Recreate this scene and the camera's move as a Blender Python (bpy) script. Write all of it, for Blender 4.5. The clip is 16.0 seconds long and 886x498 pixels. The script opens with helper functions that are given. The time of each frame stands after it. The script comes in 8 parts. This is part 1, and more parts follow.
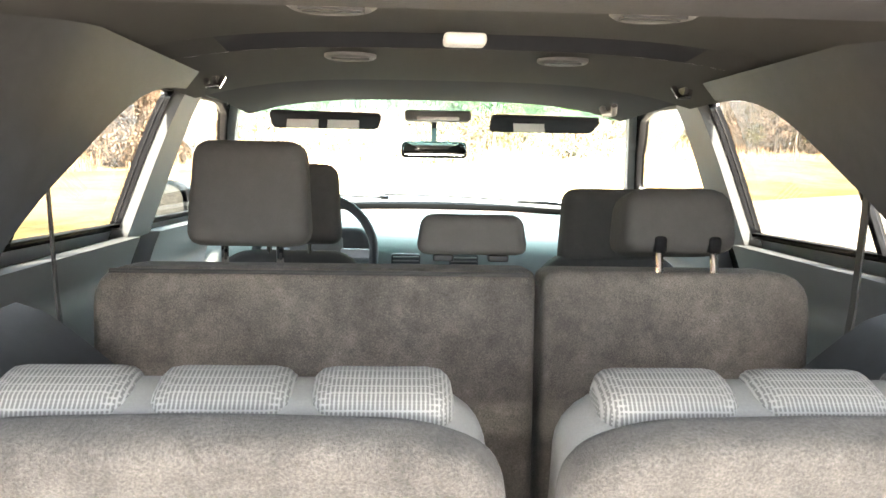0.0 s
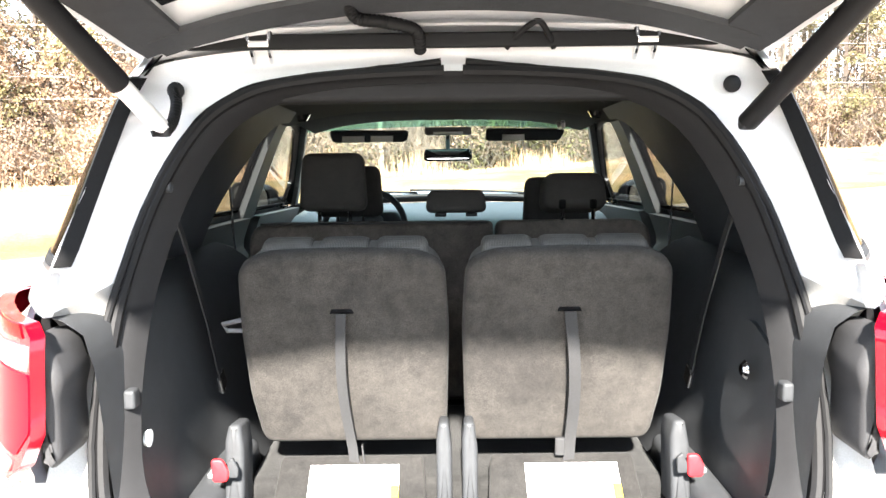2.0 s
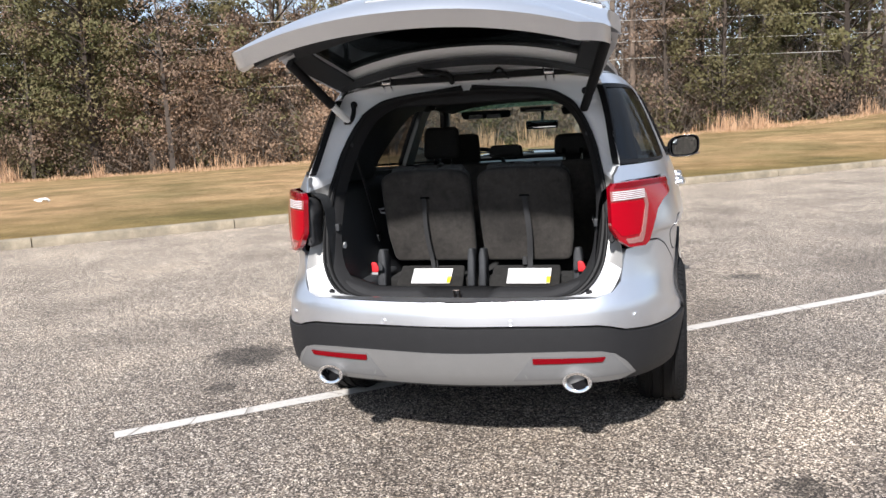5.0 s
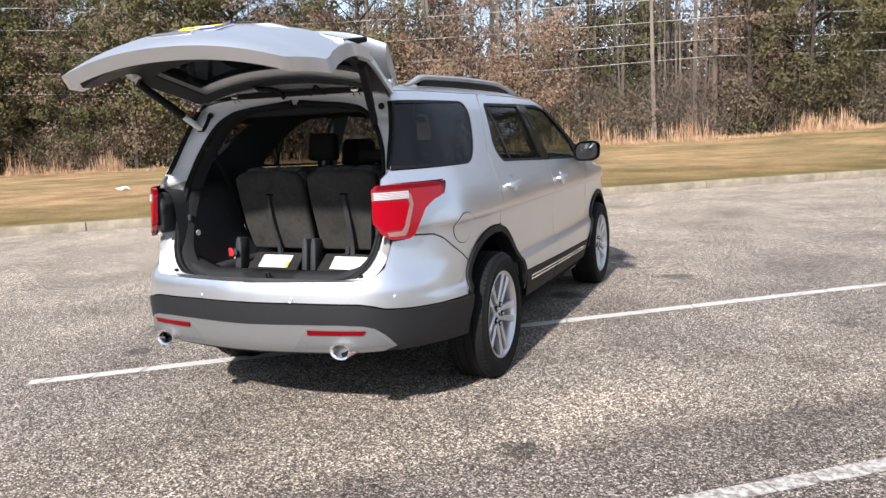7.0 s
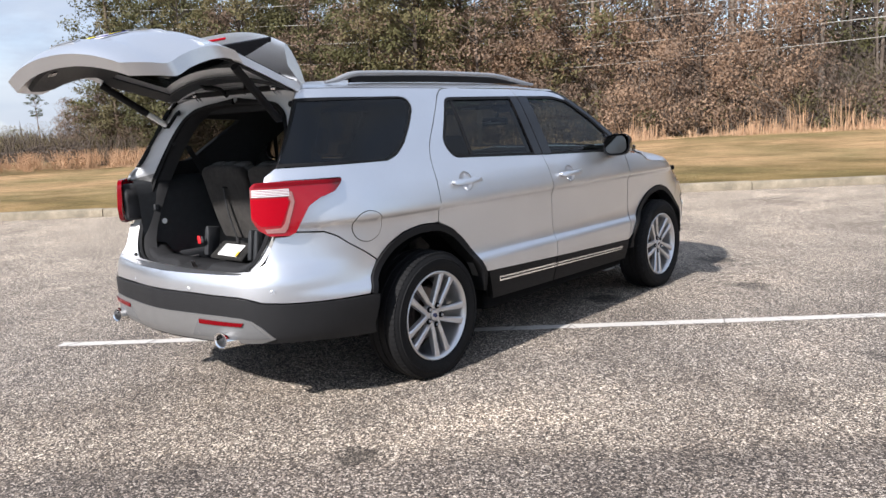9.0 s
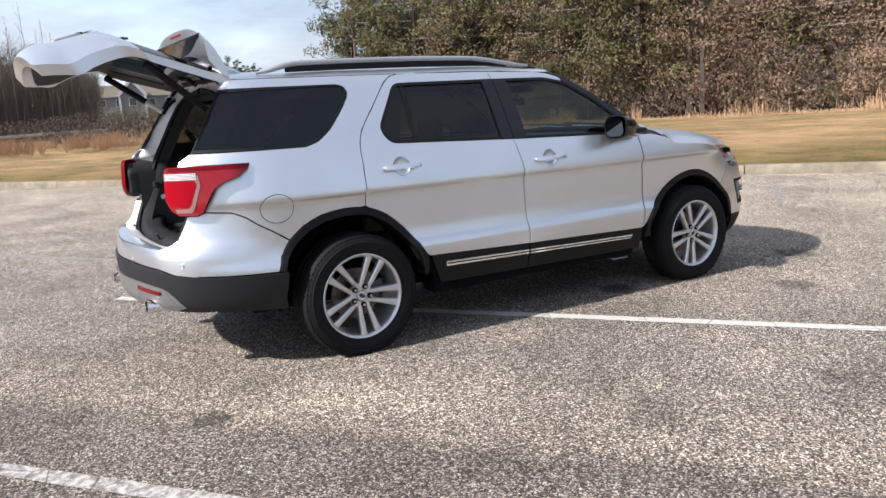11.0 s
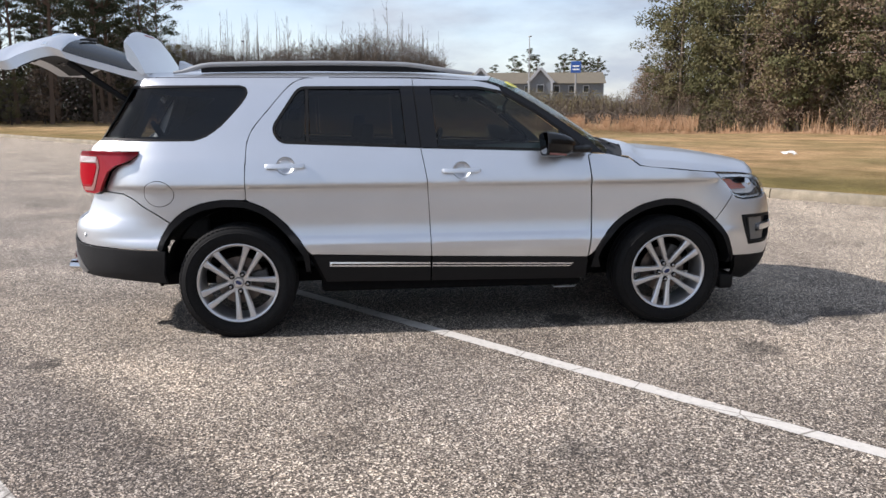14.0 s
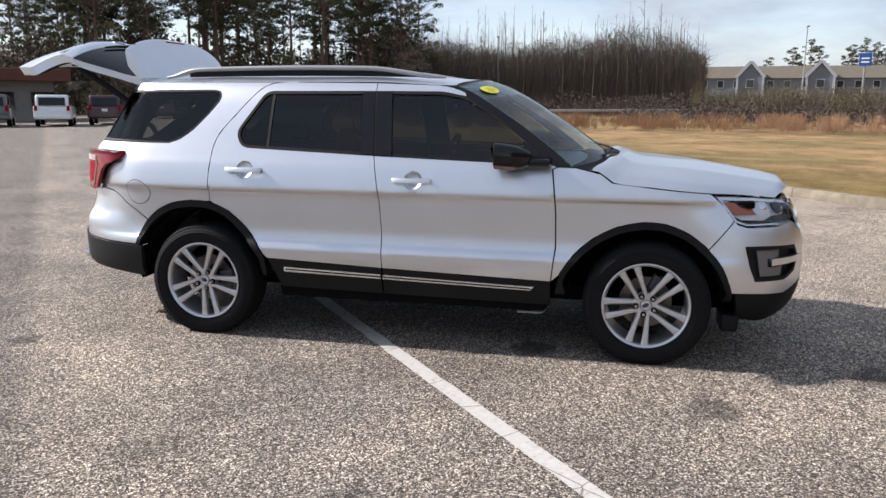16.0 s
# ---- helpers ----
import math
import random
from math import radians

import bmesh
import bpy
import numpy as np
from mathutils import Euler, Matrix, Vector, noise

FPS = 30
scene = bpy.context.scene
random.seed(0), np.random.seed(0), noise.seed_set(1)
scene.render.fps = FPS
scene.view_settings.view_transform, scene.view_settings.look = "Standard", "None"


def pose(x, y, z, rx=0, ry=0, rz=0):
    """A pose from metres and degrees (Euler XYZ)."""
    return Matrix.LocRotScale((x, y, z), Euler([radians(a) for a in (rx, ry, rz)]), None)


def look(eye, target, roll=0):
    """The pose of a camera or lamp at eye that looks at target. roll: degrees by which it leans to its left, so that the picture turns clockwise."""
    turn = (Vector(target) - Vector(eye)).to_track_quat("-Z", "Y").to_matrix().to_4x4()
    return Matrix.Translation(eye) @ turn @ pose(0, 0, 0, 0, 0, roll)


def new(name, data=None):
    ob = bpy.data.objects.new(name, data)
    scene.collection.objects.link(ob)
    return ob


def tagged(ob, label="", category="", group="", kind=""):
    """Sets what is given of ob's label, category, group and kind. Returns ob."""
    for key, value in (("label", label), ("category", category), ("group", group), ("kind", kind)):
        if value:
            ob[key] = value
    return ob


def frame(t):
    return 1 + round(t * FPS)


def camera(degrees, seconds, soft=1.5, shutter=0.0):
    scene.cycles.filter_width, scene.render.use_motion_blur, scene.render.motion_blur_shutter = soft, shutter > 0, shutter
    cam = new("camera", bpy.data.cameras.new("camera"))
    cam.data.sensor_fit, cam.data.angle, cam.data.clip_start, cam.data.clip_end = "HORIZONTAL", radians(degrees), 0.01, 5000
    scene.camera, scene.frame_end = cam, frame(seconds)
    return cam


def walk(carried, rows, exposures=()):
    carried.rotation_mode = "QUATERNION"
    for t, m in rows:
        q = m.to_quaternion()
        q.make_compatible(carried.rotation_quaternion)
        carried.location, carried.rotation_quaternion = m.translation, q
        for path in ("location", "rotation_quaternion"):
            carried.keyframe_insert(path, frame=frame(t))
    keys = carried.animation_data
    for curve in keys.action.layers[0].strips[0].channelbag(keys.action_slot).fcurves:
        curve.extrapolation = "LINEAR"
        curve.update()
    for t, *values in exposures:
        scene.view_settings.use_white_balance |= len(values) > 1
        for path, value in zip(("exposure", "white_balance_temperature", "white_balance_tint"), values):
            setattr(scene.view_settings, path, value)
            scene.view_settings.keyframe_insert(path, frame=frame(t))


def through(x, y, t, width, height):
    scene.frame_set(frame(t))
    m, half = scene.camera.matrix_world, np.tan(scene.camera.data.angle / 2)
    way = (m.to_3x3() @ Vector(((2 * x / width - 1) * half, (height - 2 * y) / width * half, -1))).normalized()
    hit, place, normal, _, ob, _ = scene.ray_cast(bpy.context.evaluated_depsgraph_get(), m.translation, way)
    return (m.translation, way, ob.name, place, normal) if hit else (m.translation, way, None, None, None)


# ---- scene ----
cam = camera(58.7, 16.0)
PATH = [
    (0, (-0.096, -1.087, 1.454), (-0.005, 0.894, 1.196), 1.1),
    (0.5, (-0.091, -1.299, 1.445), (-0.037, 0.685, 1.194), 0.7),
    (1, (-0.028, -1.573, 1.421), (-0.064, 0.411, 1.17), 0.7),
    (1.5, (-0.035, -1.901, 1.441), (-0.04, 0.085, 1.2), -0.5),
    (2, (-0.021, -2.184, 1.456), (-0.026, -0.199, 1.212), -0.7),
    (2.5, (0.076, -2.483, 1.424), (-0.056, -0.507, 1.147), -0.4),
    (3, (0.137, -2.82, 1.41), (-0.079, -0.859, 1.083), -0.7),
    (3.2, (0.155, -2.974, 1.413), (-0.069, -1.016, 1.071), -0.6),
    (5.3, (1.078, -4.308, 1.461), (0.505, -2.415, 1.163), -3.2),
    (5.5, (1.245, -4.369, 1.468), (0.652, -2.487, 1.139), -3.2),
    (6, (1.607, -4.458, 1.469), (0.973, -2.6, 1.088), -2.2),
    (6.5, (1.97, -4.344, 1.478), (1.276, -2.5, 1.132), -1.4),
    (7, (2.424, -4.303, 1.452), (1.651, -2.483, 1.151), -2.4),
    (7.5, (2.808, -4.128, 1.434), (1.906, -2.367, 1.144), -1.7),
    (8, (3.177, -3.847, 1.457), (2.132, -2.169, 1.155), -1.8),
    (8.2, (3.35, -3.738, 1.434), (2.246, -2.099, 1.127), -2.2),
    (10.3, (4.652, -2.429, 1.472), (3.091, -1.223, 1.139), -2.6),
    (10.5, (4.803, -2.288, 1.467), (3.202, -1.137, 1.128), -2.9),
    (11, (5.136, -1.927, 1.467), (3.449, -0.918, 1.102), -3.2),
    (11.5, (5.35, -1.472, 1.445), (3.591, -0.596, 1.069), -3.1),
    (12, (5.601, -1.085, 1.438), (3.789, -0.322, 1.071), -3.2),
    (12.5, (5.798, -0.672, 1.446), (3.941, -0.03, 1.071), -2.5),
    (13, (5.88, -0.187, 1.488), (3.99, 0.353, 1.121), -1.4),
    (13.5, (6.017, 0.277, 1.503), (4.084, 0.652, 1.156), -1.0),
    (14, (6.008, 0.746, 1.475), (4.053, 0.969, 1.117), -0.2),
    (14.5, (6.017, 1.24, 1.501), (4.052, 1.267, 1.13), -0.8),
    (15, (5.981, 1.708, 1.518), (4.022, 1.577, 1.138), -0.6),
    (15.5, (5.787, 2.166, 1.556), (3.84, 1.91, 1.175), 0.0),
    (16, (5.623, 2.655, 1.553), (3.703, 2.236, 1.18), 0.3),
]
# seconds, stops, kelvin, tint: the clip's camera starts wide open in the dark cabin
EXPOSURES = [(0, 6.4, 7800, 12), (.5, 6.0, 7450, 12), (1, 5.7, 7200, 12), (1.5, 4.8, 7100, 11), (2.0, 4.12, 6950, 10), (2.5, 3.1, 6750, 11), (3.0, 1.92, 6500, 12), (3.2, 1.55, 6480, 12),
             (4.2, 1.42, 6520, 12), (8.2, 1.41, 6500, 13), (12.5, 1.27, 6550, 13), (14.5, 1.13, 6600, 14), (16, 1.09, 6600, 14)]
walk(cam, [(t, look(eye, target, roll)) for t, eye, target, roll in PATH], EXPOSURES)


# ---- light: low winter sun from behind the car, thin cloud ----
SUN_EL, SUN_AZ = radians(36), radians(180)
world = bpy.data.worlds.new("sky")
scene.world = world
world.use_nodes = True
wn, wl = world.node_tree.nodes, world.node_tree.links
sky = wn.new("ShaderNodeTexSky")
sky.sky_type, sky.sun_disc = "NISHITA", False
sky.sun_elevation, sky.sun_rotation = SUN_EL, SUN_AZ
sky.air_density, sky.dust_density, sky.ozone_density = 1.0, .4, 1.5
wco = wn.new("ShaderNodeTexCoord")
wmap = wn.new("ShaderNodeMapping")
wmap.inputs["Scale"].default_value = (1, 1, 3.2)
wl.new(wco.outputs["Generated"], wmap.inputs["Vector"])
cloud = wn.new("ShaderNodeTexNoise")
cloud.inputs["Scale"].default_value, cloud.inputs["Detail"].default_value, cloud.inputs["Roughness"].default_value = 3.4, 9, .55
wl.new(wmap.outputs[0], cloud.inputs["Vector"])
cover = wn.new("ShaderNodeValToRGB")
cover.color_ramp.elements[0].position, cover.color_ramp.elements[0].color = .40, (.72, .72, .72, 1)
cover.color_ramp.elements[1].position, cover.color_ramp.elements[1].color = .58, (.95, .95, .95, 1)
wl.new(cloud.outputs["Fac"], cover.inputs["Fac"])
wmix = wn.new("ShaderNodeMix")
wmix.data_type = "RGBA"
wl.new(cover.outputs["Color"], wmix.inputs["Factor"])
wl.new(sky.outputs["Color"], wmix.inputs[6])
billow = wn.new("ShaderNodeTexNoise")
billow.inputs["Scale"].default_value, billow.inputs["Detail"].default_value, billow.inputs["Roughness"].default_value = 5.0, 8, .5
wl.new(wmap.outputs[0], billow.inputs["Vector"])
white = wn.new("ShaderNodeValToRGB")
white.color_ramp.elements[0].position, white.color_ramp.elements[0].color = .35, (1.18, 1.42, 1.82, 1)
white.color_ramp.elements[1].position, white.color_ramp.elements[1].color = .62, (1.64, 1.83, 2.10, 1)
wl.new(billow.outputs["Fac"], white.inputs["Fac"])
wl.new(white.outputs["Color"], wmix.inputs[7])
wl.new(wmix.outputs[2], wn["Background"].inputs["Color"])
wn["Background"].inputs["Strength"].default_value = .155
sun = new("sun", bpy.data.lights.new("sun", "SUN"))
sun.data.energy, sun.data.angle, sun.data.color = 3.4, radians(2.0), (1.0, .98, .955)
sun.matrix_world = look((0, -math.cos(SUN_EL) * 30, math.sin(SUN_EL) * 30), (0, 0, 0))


# ---- materials ----
def material(name):
    m = bpy.data.materials.new(name)
    m.use_nodes = True
    n = m.node_tree.nodes
    return m, n, m.node_tree.links, n["Principled BSDF"]


def tex_noise(n, l, coords, scale, detail=4.0, rough=.6):
    t = n.new("ShaderNodeTexNoise")
    t.inputs["Scale"].default_value, t.inputs["Detail"].default_value, t.inputs["Roughness"].default_value = scale, detail, rough
    l.new(coords, t.inputs["Vector"])
    return t


def ramp(n, l, value, stops):
    r = n.new("ShaderNodeValToRGB")
    e = r.color_ramp.elements
    while len(e) < len(stops):
        e.new(.5)
    for i, (at, c) in enumerate(stops):
        e[i].position, e[i].color = at, (*c, 1)
    l.new(value, r.inputs["Fac"])
    return r.outputs["Color"]


def blend(n, l, fac, a, b, how="MIX"):
    x = n.new("ShaderNodeMix")
    x.data_type, x.blend_type = "RGBA", how
    for socket, v in ((x.inputs["Factor"], fac), (x.inputs[6], a), (x.inputs[7], b)):
        if isinstance(v, (int, float)):
            socket.default_value = v
        elif isinstance(v, tuple):
            socket.default_value = (*v, 1)
        else:
            l.new(v, socket)
    return x.outputs[2]


def bump(n, l, height, shader, strength=.3, distance=.01):
    b = n.new("ShaderNodeBump")
    b.inputs["Strength"].default_value, b.inputs["Distance"].default_value = strength, distance
    l.new(height, b.inputs["Height"])
    l.new(b.outputs["Normal"], shader.inputs["Normal"])


def simple(name, color, rough=.5, metal=0.0, grain=0.0, scale=200.0, bumped=0.0, coat=0.0, spec=.5, vary=0.0):
    """A plain surface with grain at two scales."""
    m, n, l, p = material(name)
    co = n.new("ShaderNodeTexCoord").outputs["Object"]
    p.inputs["Roughness"].default_value, p.inputs["Metallic"].default_value = rough, metal
    p.inputs["Coat Weight"].default_value, p.inputs["Specular IOR Level"].default_value = coat, spec
    fine, broad = tex_noise(n, l, co, scale), tex_noise(n, l, co, scale / 25 + .5, 3)
    dark = tuple(c * (1 - grain) for c in color)
    light = tuple(min(1, c * (1 + grain)) for c in color)
    c1 = ramp(n, l, fine.outputs["Fac"], [(.3, dark), (.7, light)])
    c2 = ramp(n, l, broad.outputs["Fac"], [(.3, (1 - grain * .6 - vary,) * 3), (.7, (1, 1, 1))])
    l.new(blend(n, l, 1.0, c1, c2, "MULTIPLY"), p.inputs["Base Color"])
    if bumped:
        bump(n, l, fine.outputs["Fac"], p, bumped, .004)
    return m


def paint_silver():
    m, n, l, p = material("silver_paint")
    co = n.new("ShaderNodeTexCoord").outputs["Object"]
    flake = n.new("ShaderNodeTexVoronoi")
    flake.inputs["Scale"].default_value = 1400
    l.new(co, flake.inputs["Vector"])
    dirt = tex_noise(n, l, co, 2.5, 6)
    c = ramp(n, l, flake.outputs["Color"], [(0, (.62, .635, .67)), (1, (.79, .805, .835))])
    l.new(blend(n, l, .12, c, ramp(n, l, dirt.outputs["Fac"], [(.35, (.42, .42, .42)), (.65, (.66, .67, .69))])), p.inputs["Base Color"])
    p.inputs["Metallic"].default_value, p.inputs["Roughness"].default_value = .93, .34
    p.inputs["Coat Weight"].default_value, p.inputs["Coat Roughness"].default_value = .4, .05
    return m


def tinted(name, color, gloss=.045, grazing=.85, fall=4.5):
    """Window glass: lets tinted light through and mirrors like glass."""
    m, n, l, p = material(name)
    n.remove(p)
    a, b, mix = n.new("ShaderNodeBsdfTransparent"), n.new("ShaderNodeBsdfGlossy"), n.new("ShaderNodeMixShader")
    facing, power, floor_ = n.new("ShaderNodeLayerWeight"), n.new("ShaderNodeMath"), n.new("ShaderNodeMath")
    facing.inputs["Blend"].default_value = .5
    power.operation, power.inputs[1].default_value = "POWER", fall
    floor_.operation, floor_.inputs[1].default_value, floor_.inputs[2].default_value = "MULTIPLY_ADD", grazing, gloss
    l.new(facing.outputs["Facing"], power.inputs[0])
    l.new(power.outputs[0], floor_.inputs[0])
    a.inputs["Color"].default_value = (*color, 1)
    b.inputs["Roughness"].default_value = .015
    l.new(floor_.outputs[0], mix.inputs[0])
    l.new(a.outputs[0], mix.inputs[1])
    l.new(b.outputs[0], mix.inputs[2])
    l.new(mix.outputs[0], n["Material Output"].inputs["Surface"])
    return m


def lot_material():
    """Worn exposed-aggregate asphalt; two pours meet along a seam that runs with the parking lines."""
    m, n, l, p = material("aggregate_asphalt")
    co = n.new("ShaderNodeTexCoord").outputs["Object"]
    warp = tex_noise(n, l, co, .35, 5)
    stones = n.new("ShaderNodeTexVoronoi")
    stones.inputs["Scale"].default_value = 138
    l.new(co, stones.inputs["Vector"])
    sep = n.new("ShaderNodeSeparateColor")
    l.new(stones.outputs["Color"], sep.inputs[0])
    pebble = ramp(n, l, sep.outputs[0], [(0, (.017, .0145, .013)), (.26, (.060, .051, .0445)), (.52, (.140, .119, .103)), (.80, (.335, .292, .254)), (1, (.76, .70, .63))])
    dust = ramp(n, l, tex_noise(n, l, co, .9, 7).outputs["Fac"], [(.32, (.62, .60, .58)), (.5, (.9, .89, .87)), (.72, (1.24, 1.2, 1.14))])
    base = blend(n, l, 1.0, pebble, dust, "MULTIPLY")
    pits = n.new("ShaderNodeTexVoronoi")
    pits.inputs["Scale"].default_value = 62
    l.new(co, pits.inputs["Vector"])
    hue = n.new("ShaderNodeSeparateColor")
    l.new(pits.outputs["Color"], hue.inputs[0])
    base = blend(n, l, 1.0, base, ramp(n, l, hue.outputs[1], [(0, (.62, .60, .58)), (.3, (.95, .95, .95)), (.8, (1.05, 1.04, 1.02)), (1, (1.4, 1.36, 1.28))]), "MULTIPLY")
    # the seam: y - 0.8 x + 2.16 = 0
    xyz = n.new("ShaderNodeSeparateXYZ")
    l.new(co, xyz.inputs[0])

    def calc(how, a, b):
        k = n.new("ShaderNodeMath")
        k.operation = how
        for i, v in enumerate((a, b)):
            if isinstance(v, (int, float)):
                k.inputs[i].default_value = v
            else:
                l.new(v, k.inputs[i])
        return k.outputs[0]
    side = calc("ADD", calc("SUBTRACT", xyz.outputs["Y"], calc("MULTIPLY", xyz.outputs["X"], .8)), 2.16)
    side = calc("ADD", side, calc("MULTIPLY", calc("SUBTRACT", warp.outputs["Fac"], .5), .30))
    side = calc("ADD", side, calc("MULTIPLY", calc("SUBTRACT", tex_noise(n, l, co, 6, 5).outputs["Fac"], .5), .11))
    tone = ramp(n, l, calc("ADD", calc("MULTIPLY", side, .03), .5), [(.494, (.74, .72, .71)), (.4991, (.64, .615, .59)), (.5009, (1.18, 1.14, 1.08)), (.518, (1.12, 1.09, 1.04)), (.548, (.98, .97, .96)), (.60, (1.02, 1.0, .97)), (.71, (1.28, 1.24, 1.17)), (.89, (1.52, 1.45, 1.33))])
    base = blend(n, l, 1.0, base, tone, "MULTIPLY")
    # oil stains
    for x, y, r, k in ((1.40, -1.05, .10, .6), (2.89, 1.69, .10, .4), (-1.85, .45, .26, .7), (.8, 2.2, .14, .7), (1.6, 3.2, .14, .5), (.9, 4.2, .16, .5), (2.7, .6, .10, .25), (-1.66, -.21, .09, .5), (1.0, -.7, .2, .15)):
        d = n.new("ShaderNodeVectorMath")
        d.operation = "DISTANCE"
        d.inputs[1].default_value = (x, y, 0)
        l.new(co, d.inputs[0])
        f = calc("ADD", d.outputs["Value"], calc("MULTIPLY", calc("SUBTRACT", tex_noise(n, l, co, 9, 4).outputs["Fac"], .5), r * 1.6))
        spot = ramp(n, l, calc("DIVIDE", f, r * 2), [(.35, (1 - k,) * 3), (.62, (1, 1, 1))])
        base = blend(n, l, 1.0, base, spot, "MULTIPLY")
    # fine cracks
    cracks = n.new("ShaderNodeTexVoronoi")
    cracks.feature, cracks.inputs["Scale"].default_value = "DISTANCE_TO_EDGE", .55
    bent = n.new("ShaderNodeVectorMath")
    bent.operation = "ADD"
    l.new(co, bent.inputs[0])
    l.new(tex_noise(n, l, co, 2.2, 6).outputs["Color"], bent.inputs[1])
    l.new(bent.outputs[0], cracks.inputs["Vector"])
    base = blend(n, l, 1.0, base, ramp(n, l, cracks.outputs["Distance"], [(0, (.72, .7, .68)), (.008, (1, 1, 1))]), "MULTIPLY")
    l.new(base, p.inputs["Base Color"])
    p.inputs["Roughness"].default_value = .82
    p.inputs["Specular IOR Level"].default_value = .35
    bump(n, l, stones.outputs["Distance"], p, -.9, .008)
    return m


def line_material(name, lo, hi):
    m, n, l, p = material(name)
    co = n.new("ShaderNodeTexCoord").outputs["Object"]
    wear = tex_noise(n, l, co, 26, 8, .75)
    crack = n.new("ShaderNodeTexVoronoi")
    crack.feature, crack.inputs["Scale"].default_value = "DISTANCE_TO_EDGE", 2.3
    l.new(co, crack.inputs["Vector"])
    c = ramp(n, l, wear.outputs["Fac"], [(lo, (.17, .15, .13)), (hi, (.45, .425, .39)), (.78, (.58, .55, .51))])
    c = blend(n, l, 1.0, c, ramp(n, l, crack.outputs["Distance"], [(0, (.25, .23, .2)), (.012, (1, 1, 1))]), "MULTIPLY")
    l.new(c, p.inputs["Base Color"])
    p.inputs["Roughness"].default_value = .75
    bump(n, l, wear.outputs["Fac"], p, .4, .004)
    return m


def grass_material():
    m, n, l, p = material("dormant_lawn")
    co = n.new("ShaderNodeTexCoord").outputs["Object"]
    stretch = n.new("ShaderNodeMapping")
    stretch.inputs["Rotation"].default_value, stretch.inputs["Scale"].default_value = (0, 0, radians(-20)), (.45, .6, 1)
    l.new(co, stretch.inputs["Vector"])
    fine, mid, broad = tex_noise(n, l, co, 26, 6, .75), tex_noise(n, l, stretch.outputs[0], 1.2, 8, .72), tex_noise(n, l, co, .16, 4)
    c = ramp(n, l, fine.outputs["Fac"], [(.28, (.13, .088, .052)), (.5, (.31, .224, .138)), (.72, (.52, .40, .275))])
    c = blend(n, l, 1.0, c, ramp(n, l, mid.outputs["Fac"], [(.36, (.56, .55, .46)), (.60, (1.12, 1.07, 1.0))]), "MULTIPLY")
    c = blend(n, l, 1.0, c, ramp(n, l, broad.outputs["Fac"], [(.38, (.66, .72, .60)), (.60, (1.08, 1.02, .95))]), "MULTIPLY")
    # ragged, greener strip along the kerb
    reach = n.new("ShaderNodeVectorMath")
    reach.operation, reach.inputs[1].default_value = "DOT_PRODUCT", (-.0625, .0781, 0)
    l.new(co, reach.inputs[0])
    ragged = n.new("ShaderNodeMath")
    ragged.operation, ragged.inputs[1].default_value = "MULTIPLY_ADD", .55
    l.new(tex_noise(n, l, co, .5, 6, .65).outputs["Fac"], ragged.inputs[0])
    l.new(reach.outputs["Value"], ragged.inputs[2])
    half = n.new("ShaderNodeMath")
    half.operation, half.inputs[1].default_value = "MULTIPLY", .34
    l.new(ragged.outputs[0], half.inputs[0])
    c = blend(n, l, 1.0, c, ramp(n, l, half.outputs[0], [(.43, (.68, .70, .54)), (.53, (.86, .84, .76)), (.60, (1.06, 1.03, 1.0))]), "MULTIPLY")
    l.new(c, p.inputs["Base Color"])
    p.inputs["Roughness"].default_value, p.inputs["Specular IOR Level"].default_value = .95, .1
    bump(n, l, fine.outputs["Fac"], p, .8, .03)
    return m


def foliage(name, *colors, rough=.75, through=.20):
    """Leaves that let some light through, or bark (rough from .9 up, opaque), whose tint differs from piece to piece."""
    m, n, l, p = material(name)
    g = n.new("ShaderNodeNewGeometry").outputs["Random Per Island"]
    stops = [(i / max(1, len(colors) - 1), c) for i, c in enumerate(colors)]
    own = n.new("ShaderNodeObjectInfo").outputs["Random"]
    tone = n.new("ShaderNodeMath")
    tone.operation, tone.inputs[2].default_value = "MULTIPLY_ADD", 0
    tone.inputs[1].default_value = .45
    rest = n.new("ShaderNodeMath")
    rest.operation, rest.inputs[1].default_value = "MULTIPLY_ADD", .55
    l.new(g, tone.inputs[0])
    l.new(own, rest.inputs[0])
    l.new(tone.outputs[0], rest.inputs[2])
    tint = ramp(n, l, rest.outputs[0], stops)
    l.new(tint, p.inputs["Base Color"])
    p.inputs["Roughness"].default_value, p.inputs["Specular IOR Level"].default_value = rough, .2
    if rough < .9:
        thin, both = n.new("ShaderNodeBsdfTranslucent"), n.new("ShaderNodeMixShader")
        both.inputs[0].default_value = through
        l.new(tint, thin.inputs["Color"])
        l.new(p.outputs[0], both.inputs[1])
        l.new(thin.outputs[0], both.inputs[2])
        l.new(both.outputs[0], n["Material Output"].inputs["Surface"])
    return m


